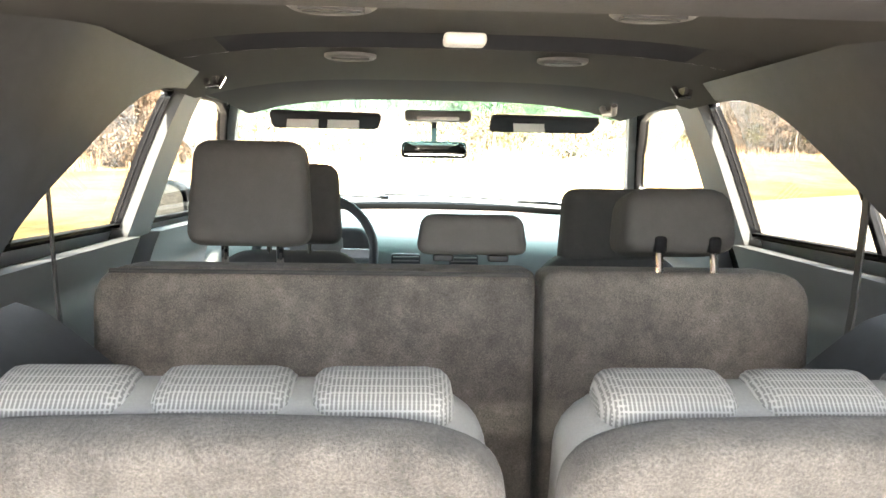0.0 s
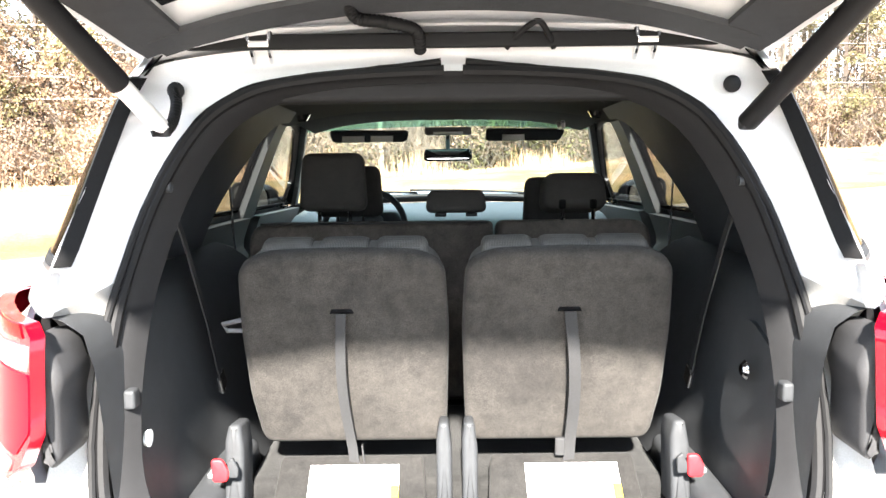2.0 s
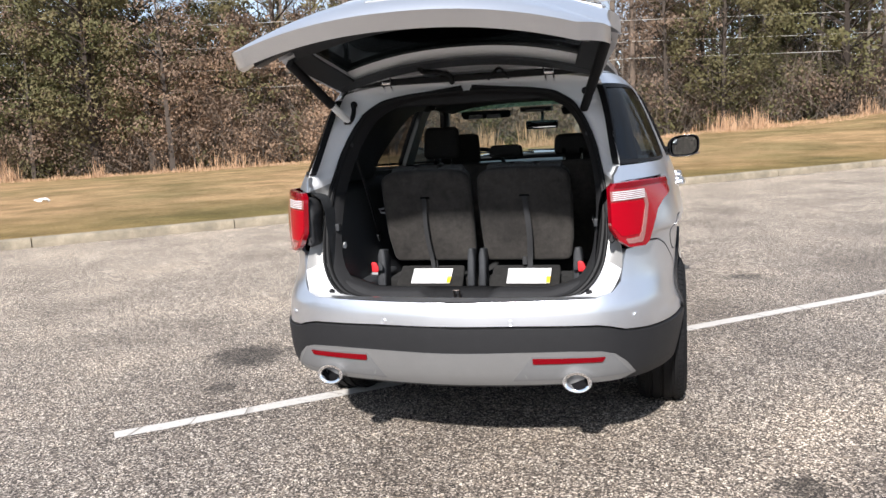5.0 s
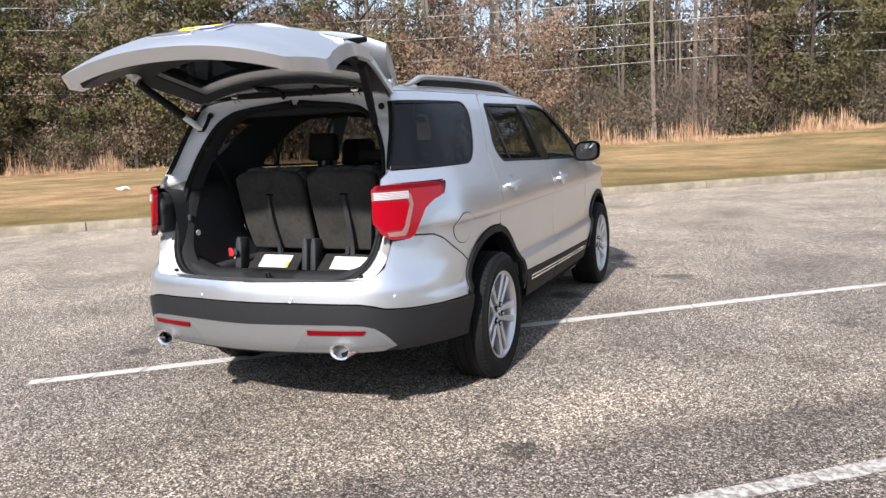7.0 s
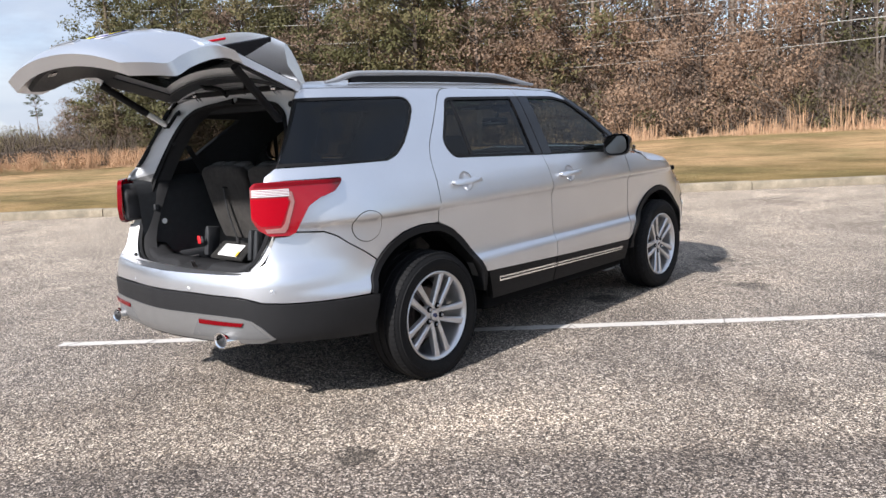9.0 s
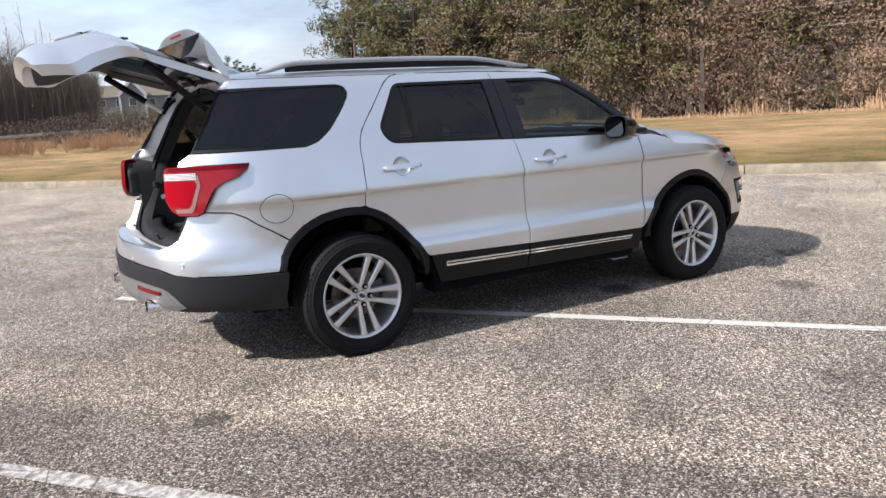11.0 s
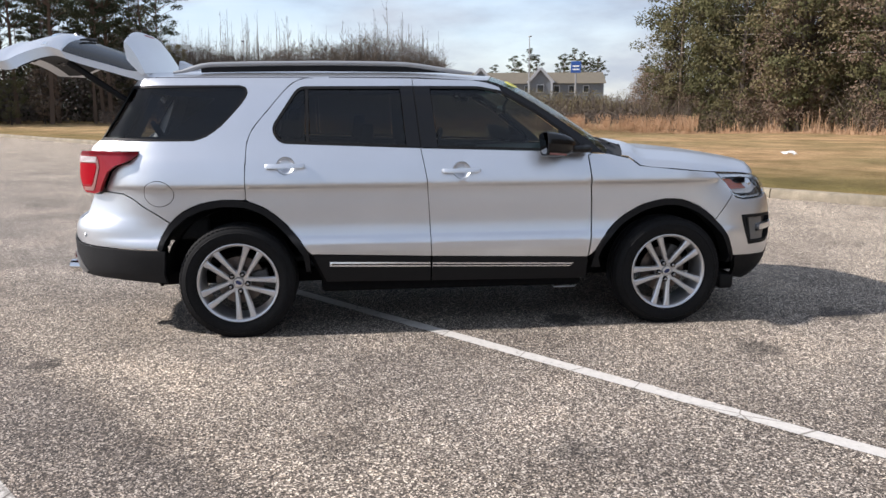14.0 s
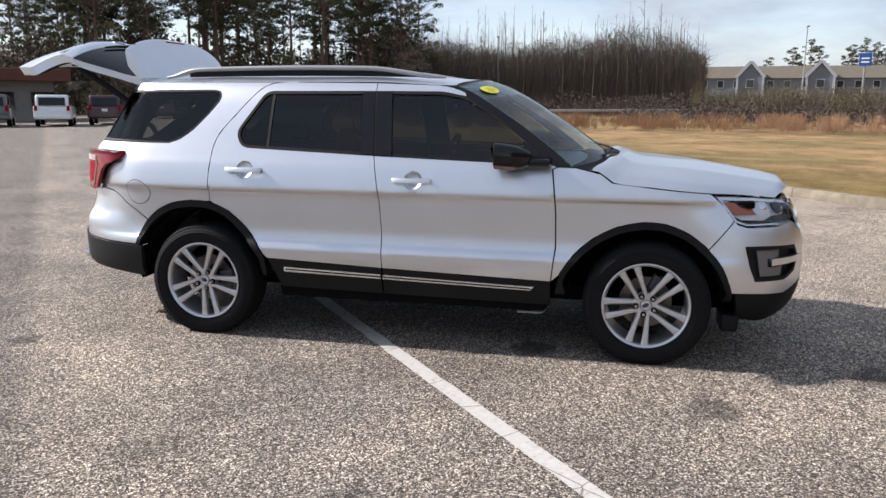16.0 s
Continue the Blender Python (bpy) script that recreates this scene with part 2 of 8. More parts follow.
SILVER = paint_silver()
GLASS_DARK = tinted("privacy_glass", (.14, .15, .15), .045, .55, 5.5)
GLASS_FRONT = tinted("door_glass", (.24, .26, .25), .045, .55, 5.5)
GLASS_CLEAR = tinted("windscreen_glass", (.74, .85, .82), .06, .6, 5.0)
LOT, GRASS = lot_material(), grass_material()
LINE, LINE_WORN, LINE_FADED = line_material("worn_line_paint", .33, .40), line_material("flaking_line_paint", .42, .56), line_material("faded_line_paint", .47, .75)
CONCRETE = simple("kerb_concrete", (.275, .232, .168), .85, grain=.35, scale=90, bumped=.4, vary=.25)
BLACK_PLASTIC = simple("black_cladding", (.006, .006, .007), .6, grain=.25, scale=700, bumped=.12, spec=.25)
GLOSS_BLACK = simple("gloss_black_trim", (.006, .006, .007), .12, grain=.1, coat=.15, spec=.3)
DARK = simple("dark_underbody", (.004, .004, .0045), .9, grain=.3, scale=30, spec=.1)
RUBBER = simple("tyre_rubber", (.007, .007, .0075), .75, grain=.35, scale=60, bumped=.1, spec=.2)
SEAL = simple("rubber_seal", (.006, .006, .0065), .6, grain=.2, scale=120, spec=.2)
ALLOY = simple("alloy_rim", (.62, .62, .63), .30, .8, grain=.06, scale=300)
CHROME = simple("chrome", (.85, .85, .86), .06, 1.0, grain=.03)
STEEL = simple("brake_steel", (.14, .12, .11), .35, 1.0, grain=.2, scale=80)


# ---- helpers ----
def mesh_of(name, verts, faces, mat, smooth=True, normals=None):
    me = bpy.data.meshes.new(name)
    me.from_pydata([tuple(map(float, v)) for v in verts], [], [tuple(int(i) for i in f) for f in faces])
    me.update()
    if smooth:
        me.polygons.foreach_set("use_smooth", [True] * len(me.polygons))
    if normals is not None:
        me.normals_split_custom_set_from_vertices([tuple(map(float, n)) for n in normals])
    if mat is not None:
        me.materials.append(mat)
    return me


def place(name, me, parent=None, label="", m=None):
    ob = new(name, me)
    if m is not None:
        ob.matrix_world = m
    if parent is not None:
        ob.parent = parent
        ob.matrix_parent_inverse = parent.matrix_world.inverted()
    if label:
        ob["label"] = label
    return ob


def part(name, bm, mat, parent=None, label="", smooth=True, sharp=40):
    """Links a bmesh as one mesh object under a thing or a part."""
    me = bpy.data.meshes.new(name)
    bmesh.ops.recalc_face_normals(bm, faces=bm.faces)
    bm.to_mesh(me)
    bm.free()
    if smooth:
        me.polygons.foreach_set("use_smooth", [True] * len(me.polygons))
        me.set_sharp_from_angle(angle=radians(sharp))
    me.materials.append(mat)
    return place(name, me, parent, label)


def empty(name, x=0, y=0, z=0):
    ob = new(name)
    ob.location = (x, y, z)
    bpy.context.view_layer.update()
    return ob


def box(w, d, h, at=(0, 0, 0), bevel=0.0, seg=3, turn=(0, 0, 0), bm=None, taper=None):
    """A bevelled box, added to bm; taper moves the top's corners in x and y."""
    one = bmesh.new()
    bmesh.ops.create_cube(one, size=1)
    for v in one.verts:
        k = (1, 1) if taper is None or v.co.z < 0 else taper
        v.co = Vector((v.co.x * w * k[0], v.co.y * d * k[1], v.co.z * h))
    if bevel:
        bmesh.ops.bevel(one, geom=one.edges[:], offset=bevel, segments=seg, profile=.6, affect="EDGES")
    bmesh.ops.transform(one, matrix=pose(*at, *turn), verts=one.verts)
    return join(bm, one)


def join(bm, one):
    if bm is None:
        return one
    me = bpy.data.meshes.new("tmp")
    one.to_mesh(me)
    one.free()
    bm.from_mesh(me)
    bpy.data.meshes.remove(me)
    return bm


def tube(points, r, n=8, bm=None, cap=True, flat=1.0):
    """A pipe along points; r is a number or one for each point."""
    bm = bm or bmesh.new()
    pts = [Vector(p) for p in points]
    rs = [float(v) for v in r] if isinstance(r, (list, tuple)) else [float(r)] * len(pts)
    rings, side = [], None
    for i, p in enumerate(pts):
        t = (pts[min(i + 1, len(pts) - 1)] - pts[max(i - 1, 0)]).normalized()
        if side is None:
            side = t.cross(Vector((0, 0, 1)) if abs(t.z) < .9 else Vector((1, 0, 0))).normalized()
        side = (side - t * side.dot(t)).normalized()
        up = t.cross(side)
        rings.append([bm.verts.new(p + rs[i] * (math.cos(a) * side + float(flat) * math.sin(a) * up)) for a in np.linspace(0, 2 * math.pi, n, endpoint=False)])
    for a, b in zip(rings, rings[1:]):
        for j in range(n):
            bm.faces.new((a[j], a[(j + 1) % n], b[(j + 1) % n], b[j]))
    if cap:
        bm.faces.new(rings[0][::-1])
        bm.faces.new(rings[-1])
    return bm


def lathe(profile, n=48, at=(0, 0, 0), bm=None, close=False):
    """Turns (x, r) pairs about the x axis."""
    bm = bm or bmesh.new()
    rings = [[bm.verts.new((at[0] + x, at[1] + r * math.cos(a), at[2] + r * math.sin(a))) for a in np.linspace(0, 2 * math.pi, n, endpoint=False)] for x, r in profile]
    for a, b in zip(rings, rings[1:] + (rings[:1] if close else [])):
        for j in range(n):
            bm.faces.new((a[j], a[(j + 1) % n], b[(j + 1) % n], b[j]))
    if not close:
        bm.faces.new(rings[0])
        bm.faces.new(rings[-1])
    return bm


def rounded(points, r, n=5):
    """A polygon with rounded corners; r is a number or one for each corner."""
    out, k = [], len(points)
    for i, p in enumerate(points):
        p = np.array(p, float)
        a, b = np.array(points[i - 1], float) - p, np.array(points[(i + 1) % k], float) - p
        la, lb = np.linalg.norm(a), np.linalg.norm(b)
        d = min(r[i] if isinstance(r, (list, tuple)) else r, la * .49, lb * .49)
        if d < 1e-5:
            out.append(tuple(p))
            continue
        p0, p2 = p + a / la * d, p + b / lb * d
        for t in np.linspace(0, 1, n):
            out.append(tuple((1 - t) ** 2 * p0 + 2 * t * (1 - t) * p + t * t * p2))
    return out


def slab(outline, depth, r=.01, m=None, bm=None, n=3):
    """An outline in x and z pushed back along y by depth, with rounded rims."""
    bm = bm or bmesh.new()
    p = np.array(outline, float)
    area = np.sum(p[:, 0] * np.roll(p[:, 1], -1) - np.roll(p[:, 0], -1) * p[:, 1])
    if area < 0:
        p = p[::-1]
    t = np.roll(p, -1, 0) - np.roll(p, 1, 0)
    t /= np.linalg.norm(t, axis=1)[:, None] + 1e-9
    inward = np.stack([-t[:, 1], t[:, 0]], -1)
    ring = []
    steps = [(r * (1 - math.sin(a)), r * (1 - math.cos(a))) for a in np.linspace(0, math.pi / 2, n + 1)]
    for inset, y in [*steps, *[(i, depth - y) for i, y in steps[::-1]]]:
        q = p + inward * inset
        ring.append([bm.verts.new((m or Matrix()) @ Vector((x, y, z))) for x, z in q])
    for a, b in zip(ring, ring[1:]):
        for j in range(len(p)):
            bm.faces.new((a[j], a[(j + 1) % len(p)], b[(j + 1) % len(p)], b[j]))
    for loop, flip in ((ring[0], True), (ring[-1], False)):
        hub = bm.verts.new(sum((v.co for v in loop), Vector()) / len(loop))
        for i, v in enumerate(loop):
            t = (hub, v, loop[(i + 1) % len(loop)])
            bm.faces.new(t[::-1] if flip else t)
    return bm


def grid_mesh(name, rows, mat, thick=0.0, smooth=True):
    """A sheet through rows of points."""
    rows = np.array(rows, float)
    a, b = rows.shape[:2]
    v = rows.reshape(-1, 3)
    f = [(i * b + j, i * b + j + 1, (i + 1) * b + j + 1, (i + 1) * b + j) for i in range(a - 1) for j in range(b - 1)]
    return mesh_of(name, v, f, mat, smooth)


def inside(loop, pts):
    """Even-odd test of points against a loop."""
    x, y = pts[:, 0], pts[:, 1]
    hit = np.zeros(len(pts), bool)
    for (x0, y0), (x1, y1) in zip(loop, np.roll(loop, -1, 0)):
        if y0 != y1:
            hit ^= ((y0 > y) != (y1 > y)) & (x < (x1 - x0) * (y - y0) / (y1 - y0) + x0)
    return hit


def resample(loop, step):
    out = []
    for p, q in zip(np.array(loop, float), np.roll(np.array(loop, float), -1, 0)):
        k = max(1, int(np.linalg.norm(q - p) / step))
        out += [p + (q - p) * i / k for i in range(k)]
    return np.array(out)


def filled(loops, ds, dz):
    """Triangles that fill the first loop without the others."""
    from mathutils.geometry import delaunay_2d_cdt
    pts, edges = [], []
    for loop in loops:
        k = len(pts)
        pts += [tuple(p) for p in loop]
        edges += [(k + i, k + (i + 1) % len(loop)) for i in range(len(loop))]
    rim = np.array(pts)
    lo, hi = rim.min(0), rim.max(0)
    g = np.stack(np.meshgrid(np.arange(lo[0] + ds / 2, hi[0], ds), np.arange(lo[1] + dz / 2, hi[1], dz), indexing="ij"), -1).reshape(-1, 2)
    if len(g):
        ok = inside(loops[0], g)
        for hole in loops[1:]:
            ok &= ~inside(hole, g)
        g = g[ok]
    if len(g):
        near = np.min(np.hypot((g[:, None, 0] - rim[None, :, 0]) / ds, (g[:, None, 1] - rim[None, :, 1]) / dz), 1)
        pts += [tuple(p) for p in g[near > .5]]
    v, _, f, *_ = delaunay_2d_cdt([Vector(p) for p in pts], edges, [], 0, 1e-7)
    v = np.array([tuple(p) for p in v])
    f = np.array([tuple(t) for t in f if len(t) == 3])
    c = v[f].mean(1)
    ok = inside(loops[0], c)
    for hole in loops[1:]:
        ok &= ~inside(hole, c)
    return v, f[ok]


# ---- the body's skin: a plan outline s, leaned in by height ----
PLAN = [(0, -1.170), (.08, -1.1690), (.27, -1.148), (.50, -1.108), (.65, -1.06), (.77, -.965), (.855, -.825), (.912, -.66), (.944, -.48),
        (.962, -.25), (.970, 0), (.976, .5), (.980, 1.2), (.977, 2.0), (.971, 2.6), (.962, 2.95), (.94, 3.2), (.89, 3.42),
        (.80, 3.61), (.61, 3.76), (.3, 3.84), (.08, 3.8605), (0, 3.862)]
LEAN_SIDE = [(.20, .13), (.28, .075), (.36, .042), (.44, .022), (.50, .010), (.56, .001), (.60, 0), (.630, .008), (.66, .026),
             (.74, .035), (.85, .032), (.93, .030), (.958, .025), (.976, .007), (.988, .003), (1.00, .004), (1.06, .016), (1.13, .036),
             (1.19, .060), (1.30, .105), (1.45, .168), (1.57, .226), (1.63, .268), (1.665, .305), (1.69, .36)]
LEAN_REAR = [(.20, .16), (.28, .10), (.36, .055), (.44, .015), (.50, .006), (.62, 0), (.70, .004), (.74, .018), (.80, .05),
             (.93, .075), (1.06, .085), (1.19, .095), (1.30, .15), (1.45, .225), (1.57, .29), (1.63, .33), (1.69, .38)]
LEAN_FRONT = [(.20, .20), (.26, .11), (.34, .045), (.44, .012), (.55, 0), (.70, .006), (.80, .022), (.90, .06), (.98, .12),
              (1.03, .20), (1.08, .30), (1.2, .42)]


def spline(points, n=1200):
    """Samples of a smooth curve through the points."""
    p = np.array([points[0], *points, points[-1]], float)
    p[0], p[-1] = 2 * p[1] - p[2], 2 * p[-2] - p[-3]
    t = np.cumsum(np.r_[0, np.linalg.norm(np.diff(p, axis=0), axis=1) ** .5])
    out = []
    for i in range(1, len(p) - 2):
        u = np.linspace(t[i], t[i + 1], max(3, n // (len(p) - 3)))[:, None]
        a1 = (t[i] - u) / (t[i] - t[i - 1]) * p[i - 1] + (u - t[i - 1]) / (t[i] - t[i - 1]) * p[i]
        a2 = (t[i + 1] - u) / (t[i + 1] - t[i]) * p[i] + (u - t[i]) / (t[i + 1] - t[i]) * p[i + 1]
        a3 = (t[i + 2] - u) / (t[i + 2] - t[i + 1]) * p[i + 1] + (u - t[i + 1]) / (t[i + 2] - t[i + 1]) * p[i + 2]
        b1 = (t[i + 1] - u) / (t[i + 1] - t[i - 1]) * a1 + (u - t[i - 1]) / (t[i + 1] - t[i - 1]) * a2
        b2 = (t[i + 2] - u) / (t[i + 2] - t[i]) * a2 + (u - t[i]) / (t[i + 2] - t[i]) * a3
        out.append((t[i + 1] - u) / (t[i + 1] - t[i]) * b1 + (u - t[i]) / (t[i + 1] - t[i]) * b2)
    return np.concatenate(out)


def pchip(table):
    """A smooth function through a table, without overshoot."""
    x, y = np.array(table, float).T
    h, d = np.diff(x), np.diff(y) / np.diff(x)
    m = np.zeros(len(x))
    for i in range(1, len(x) - 1):
        if d[i - 1] * d[i] > 0:
            w1, w2 = 2 * h[i] + h[i - 1], h[i] + 2 * h[i - 1]
            m[i] = (w1 + w2) / (w1 / d[i - 1] + w2 / d[i])
    m[0], m[-1] = d[0], d[-1]

    def f(v):
        v = np.asarray(v, float)
        i = np.clip(np.searchsorted(x, v) - 1, 0, len(h) - 1)
        t = np.clip((v - x[i]) / h[i], -.5, 1.5)
        return ((1 + 2 * t) * (1 - t) ** 2 * y[i] + t * (1 - t) ** 2 * h[i] * m[i]
                + t * t * (3 - 2 * t) * y[i + 1] + t * t * (t - 1) * h[i] * m[i + 1])
    return f


plan = spline(PLAN)
plan_s = np.r_[0, np.cumsum(np.linalg.norm(np.diff(plan, axis=0), axis=1))]
keep = np.r_[True, np.diff(plan_s) > 1e-9]
plan, plan_s = plan[keep], plan_s[keep]
plan_s = plan_s - np.interp(0.0, plan[(plan[:, 0] > .9)][:, 1], plan_s[plan[:, 0] > .9])  # s is 0 at the rear axle
lean_side, lean_rear, lean_front = pchip(LEAN_SIDE), pchip(LEAN_REAR), pchip(LEAN_FRONT)
S_REAR, S_FRONT = plan_s[0], plan_s[-1]


def s_at(y):
    """The outline's length at a place along the car's side."""
    return np.interp(y, plan[:, 1], plan_s)


def s_rear(x):
    part = plan[:, 1] < -.5
    return np.interp(x, plan[part][:, 0], plan_s[part])


def smooth(a, b, v):
    t = np.clip((v - a) / (b - a), 0, 1)
    return t * t * (3 - 2 * t)


def skin(s, z, out=0.0):
    """The place of a point of the skin, moved outwards by out."""
    s, z = np.asarray(s, float), np.asarray(z, float)
    e = .012
    sr = np.abs(s - S_REAR) + S_REAR
    sign = np.where(s < S_REAR, -1, 1)
    sr = np.where(sr > S_FRONT, 2 * S_FRONT - sr, sr)
    sign = np.where(s > S_FRONT, -1, sign)
    x, y = np.interp(sr, plan_s, plan[:, 0]), np.interp(sr, plan_s, plan[:, 1])
    tx = np.interp(sr + e, plan_s, plan[:, 0]) - np.interp(sr - e, plan_s, plan[:, 0])
    ty = np.interp(sr + e, plan_s, plan[:, 1]) - np.interp(sr - e, plan_s, plan[:, 1])
    length = np.hypot(tx, ty) + 1e-9
    nx, ny = ty / length, -tx / length
    wr = 1 - smooth(s_at(-.95), s_at(-.45), sr)
    wf = smooth(s_at(2.95), s_at(3.55), sr)
    lean = (1 - wr - wf) * lean_side(z) + wr * lean_rear(z) + wf * lean_front(z)
    d = out - lean
    return np.stack([(x + nx * d) * sign, y + ny * d, z], -1)


def skin_normal(s, z):
    e = 2e-3
    a, b = skin(s + e, z) - skin(s - e, z), skin(s, z + e) - skin(s, z - e)
    c = np.cross(a, b)
    return c / (np.linalg.norm(c, axis=-1, keepdims=True) + 1e-12)


def panel_mesh(name, outline, mat, holes=(), out=0.0, thick=.014, ds=.06, dz=.022, mirror=False, step=.03, surface=None, lift=None):
    """A sheet of the body's skin inside an outline in (s, z), with its edges turned in."""
    loops = [resample(o, step) for o in (outline, *holes)]
    v2, f = filled(loops, ds, dz)
    outs = out if lift is None else out + lift(v2[:, 0], v2[:, 1])
    v, nrm = skin(v2[:, 0], v2[:, 1], outs), skin_normal(v2[:, 0], v2[:, 1])
    if lift is not None:
        e = 3e-3
        def pos(s, z):
            return skin(s, z, out + lift(s, z))
        c = np.cross(pos(v2[:, 0] + e, v2[:, 1]) - pos(v2[:, 0] - e, v2[:, 1]), pos(v2[:, 0], v2[:, 1] + e) - pos(v2[:, 0], v2[:, 1] - e))
        nrm = c / (np.linalg.norm(c, axis=-1, keepdims=True) + 1e-12)
    t = v[f]
    facing = np.einsum("ij,ij->i", np.cross(t[:, 1] - t[:, 0], t[:, 2] - t[:, 0]), nrm[f].mean(1))
    f = np.where(facing[:, None] > 0, f, f[:, ::-1])
    verts, norms, faces = [*v], [*nrm], [*map(tuple, f)]
    for loop in loops:
        o = out if lift is None else out + lift(loop[:, 0], loop[:, 1])
        top, low, up = skin(loop[:, 0], loop[:, 1], o), skin(loop[:, 0], loop[:, 1], o - thick), skin_normal(loop[:, 0], loop[:, 1])
        along = np.roll(top, -1, 0) - np.roll(top, 1, 0)
        side = np.cross(along, up)
        side /= np.linalg.norm(side, axis=1)[:, None] + 1e-12
        area = np.sum(loop[:, 0] * np.roll(loop[:, 1], -1) - np.roll(loop[:, 0], -1) * loop[:, 1])
        side *= 1 if (area > 0) == (loop is loops[0]) else -1
        k, n = len(verts), len(loop)
        verts += [*top, *low]
        norms += [*side, *side]
        for i in range(n):
            j = (i + 1) % n
            q = (k + i, k + j, k + n + j, k + n + i)
            w = np.cross(top[j] - top[i], low[i] - top[i]) @ side[i]
            faces.append(q if w > 0 else q[::-1])
    verts, norms = np.array(verts), np.array(norms)
    if mirror:
        verts, norms = verts * (-1, 1, 1), norms * (-1, 1, 1)
        faces = [fc[::-1] for fc in faces]
    return mesh_of(name, verts, faces, mat, True, norms)


# ---- ground: lot, kerb, lawn ----
# The kerb, the parking lines and the woods run along (0.781, 0.625).
ALONG, ACROSS = np.array((.781, .625)), np.array((-.625, .781))
KERB = 9.46  # the kerb's face, across from the origin


def spot(a, q):
    """Plan place from metres along the kerb and behind it."""
    return ALONG * a + ACROSS * (KERB + q)


# The woods and the overhead cables run along (0.983, 0.185), 25 to 45 m off.
WOODS, WOODS_ALONG, WOODS_IN = np.array((-53.0, 24.0)), np.array((.983, .185)), np.array((-.185, .983))
woods_foot = pchip([(-90, 0), (-30, -.10), (-9, -.45), (0, -.60), (12, -.36), (18, -.08), (30, .02), (40, .24), (47, .40), (54, .52), (60, .80), (66, 1.15), (75, 1.38), (95, 1.8), (140, 2.2)])


def edge_spot(u, w):
    """Plan place from metres along the woods' edge and into the woods."""
    return WOODS + WOODS_ALONG * u + WOODS_IN * w


def rise(a, q):
    """The height of the lawn: it climbs from the kerb to the foot of the woods."""
    a, q = np.asarray(a, float), np.asarray(q, float)
    x, y = ALONG[0] * a + ACROSS[0] * (KERB + q) - WOODS[0], ALONG[1] * a + ACROSS[1] * (KERB + q) - WOODS[1]
    u, w = x * WOODS_ALONG[0] + y * WOODS_ALONG[1], x * WOODS_IN[0] + y * WOODS_IN[1]
    foot = woods_foot(np.clip(u, -90, 140))
    f = q / (np.maximum(q, .1) + np.maximum(-w, 0))
    z = .12 + (foot - .12) * smooth(0, 1, f) + .012 * np.clip(w, 0, 40)
    return np.where(q < .1, -.04, z)


def make_ground():
    us = np.r_[-900, -400, -200, np.arange(-110, 131, 5.0), 200, 400, 900]
    qs = np.r_[-900, -300, -60, -5, 0.09, .11, .6, 1.2, np.arange(2, 62, 1.8), 70, 80, 95, 120, 200, 400, 900]
    rows = []
    for q in qs:
        row = []
        for a in us:
            x, y = spot(a, q)
            row.append((x, y, float(rise(a, q)) + (.03 * math.sin(a * .7 + q) * smooth(2, 8, q) if q < 60 else 0)))
        rows.append(row)
    ob = place("ground", grid_mesh("ground", rows, GRASS))
    tagged(ob, "tan dormant lawn rising gently towards the woods", "lawn", kind="structure")
    # the lot
    r = [[(*spot(a, q), 0.0) for a in np.linspace(-150, 150, 60)] for q in np.linspace(-160, -.02, 40)]
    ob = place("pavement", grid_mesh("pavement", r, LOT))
    tagged(ob, "worn parking lot of brown exposed-aggregate asphalt with stains", "parking lot", kind="structure")


def make_kerb():
    prof = [(0, -.05), (0, .10), (.012, .135), (.04, .15), (.15, .152), (.165, .14), (.17, -.05)]
    length = 3.0
    bm = bmesh.new()
    rings = [[bm.verts.new((x, q, z)) for q, z in prof] for x in (.008, length - .008)]
    for i in range(len(prof) - 1):
        bm.faces.new((rings[0][i], rings[1][i], rings[1][i + 1], rings[0][i + 1]))
    bm.faces.new(rings[0])
    bm.faces.new(rings[1][::-1])
    first = part("kerb_stone", bm, CONCRETE, None, sharp=25)
    kerb = empty("kerb", *spot(0, 0), 0)
    tagged(kerb, "long weathered concrete kerb between asphalt and lawn", "kerb", kind="structure")
    turn = math.degrees(math.atan2(ALONG[1], ALONG[0]))
    me = first.data
    bpy.data.objects.remove(first)
    for i in range(-24, 22):
        x, y = spot(i * length, 0)
        place("kerb_stone", me, kerb, "", pose(x, y, random.uniform(-.006, .006), 0, 0, turn + random.uniform(-.15, .15)))


def make_lines():
    def line(p, q, w, label, mat=LINE):
        p, q = np.array(p, float), np.array(q, float)
        d = (q - p) / np.linalg.norm(q - p)
        nrm = np.array((-d[1], d[0]))
        k = int(np.linalg.norm(q - p) / .08)
        rows = [[], []]
        for i in range(k + 1):
            c = p + (q - p) * i / k
            for j, sgn in enumerate((-1, 1)):
                e = c + nrm * sgn * (w / 2 + .008 * noise.noise((c[0] * 9, c[1] * 9, sgn)))
                rows[j].append((e[0], e[1], .004))
        ob = place("parking_line", grid_mesh("parking_line", rows, mat))
        tagged(ob, label, "parking line", "painted lines of the lot", "structure")
    line((-1.82, -.97), (9.5, 8.15), .10, "cracked white parking line painted across the asphalt")
    line((1.33, -1.99), (11.5, 6.1), .10, "flaking white parking line painted across the asphalt", LINE_WORN)
    line((-7.2, -3.2), (-3.9, -.72), .10, "faded white parking line painted across the asphalt", LINE_FADED)
    line((-12.5, -3.2), (-9.0, -.5), .10, "faded white parking line painted across the asphalt", LINE_FADED)
    line((-1.05, 6.70), (-2.3, 8.35), .07, "short faded white line running up to the kerb", LINE_FADED)


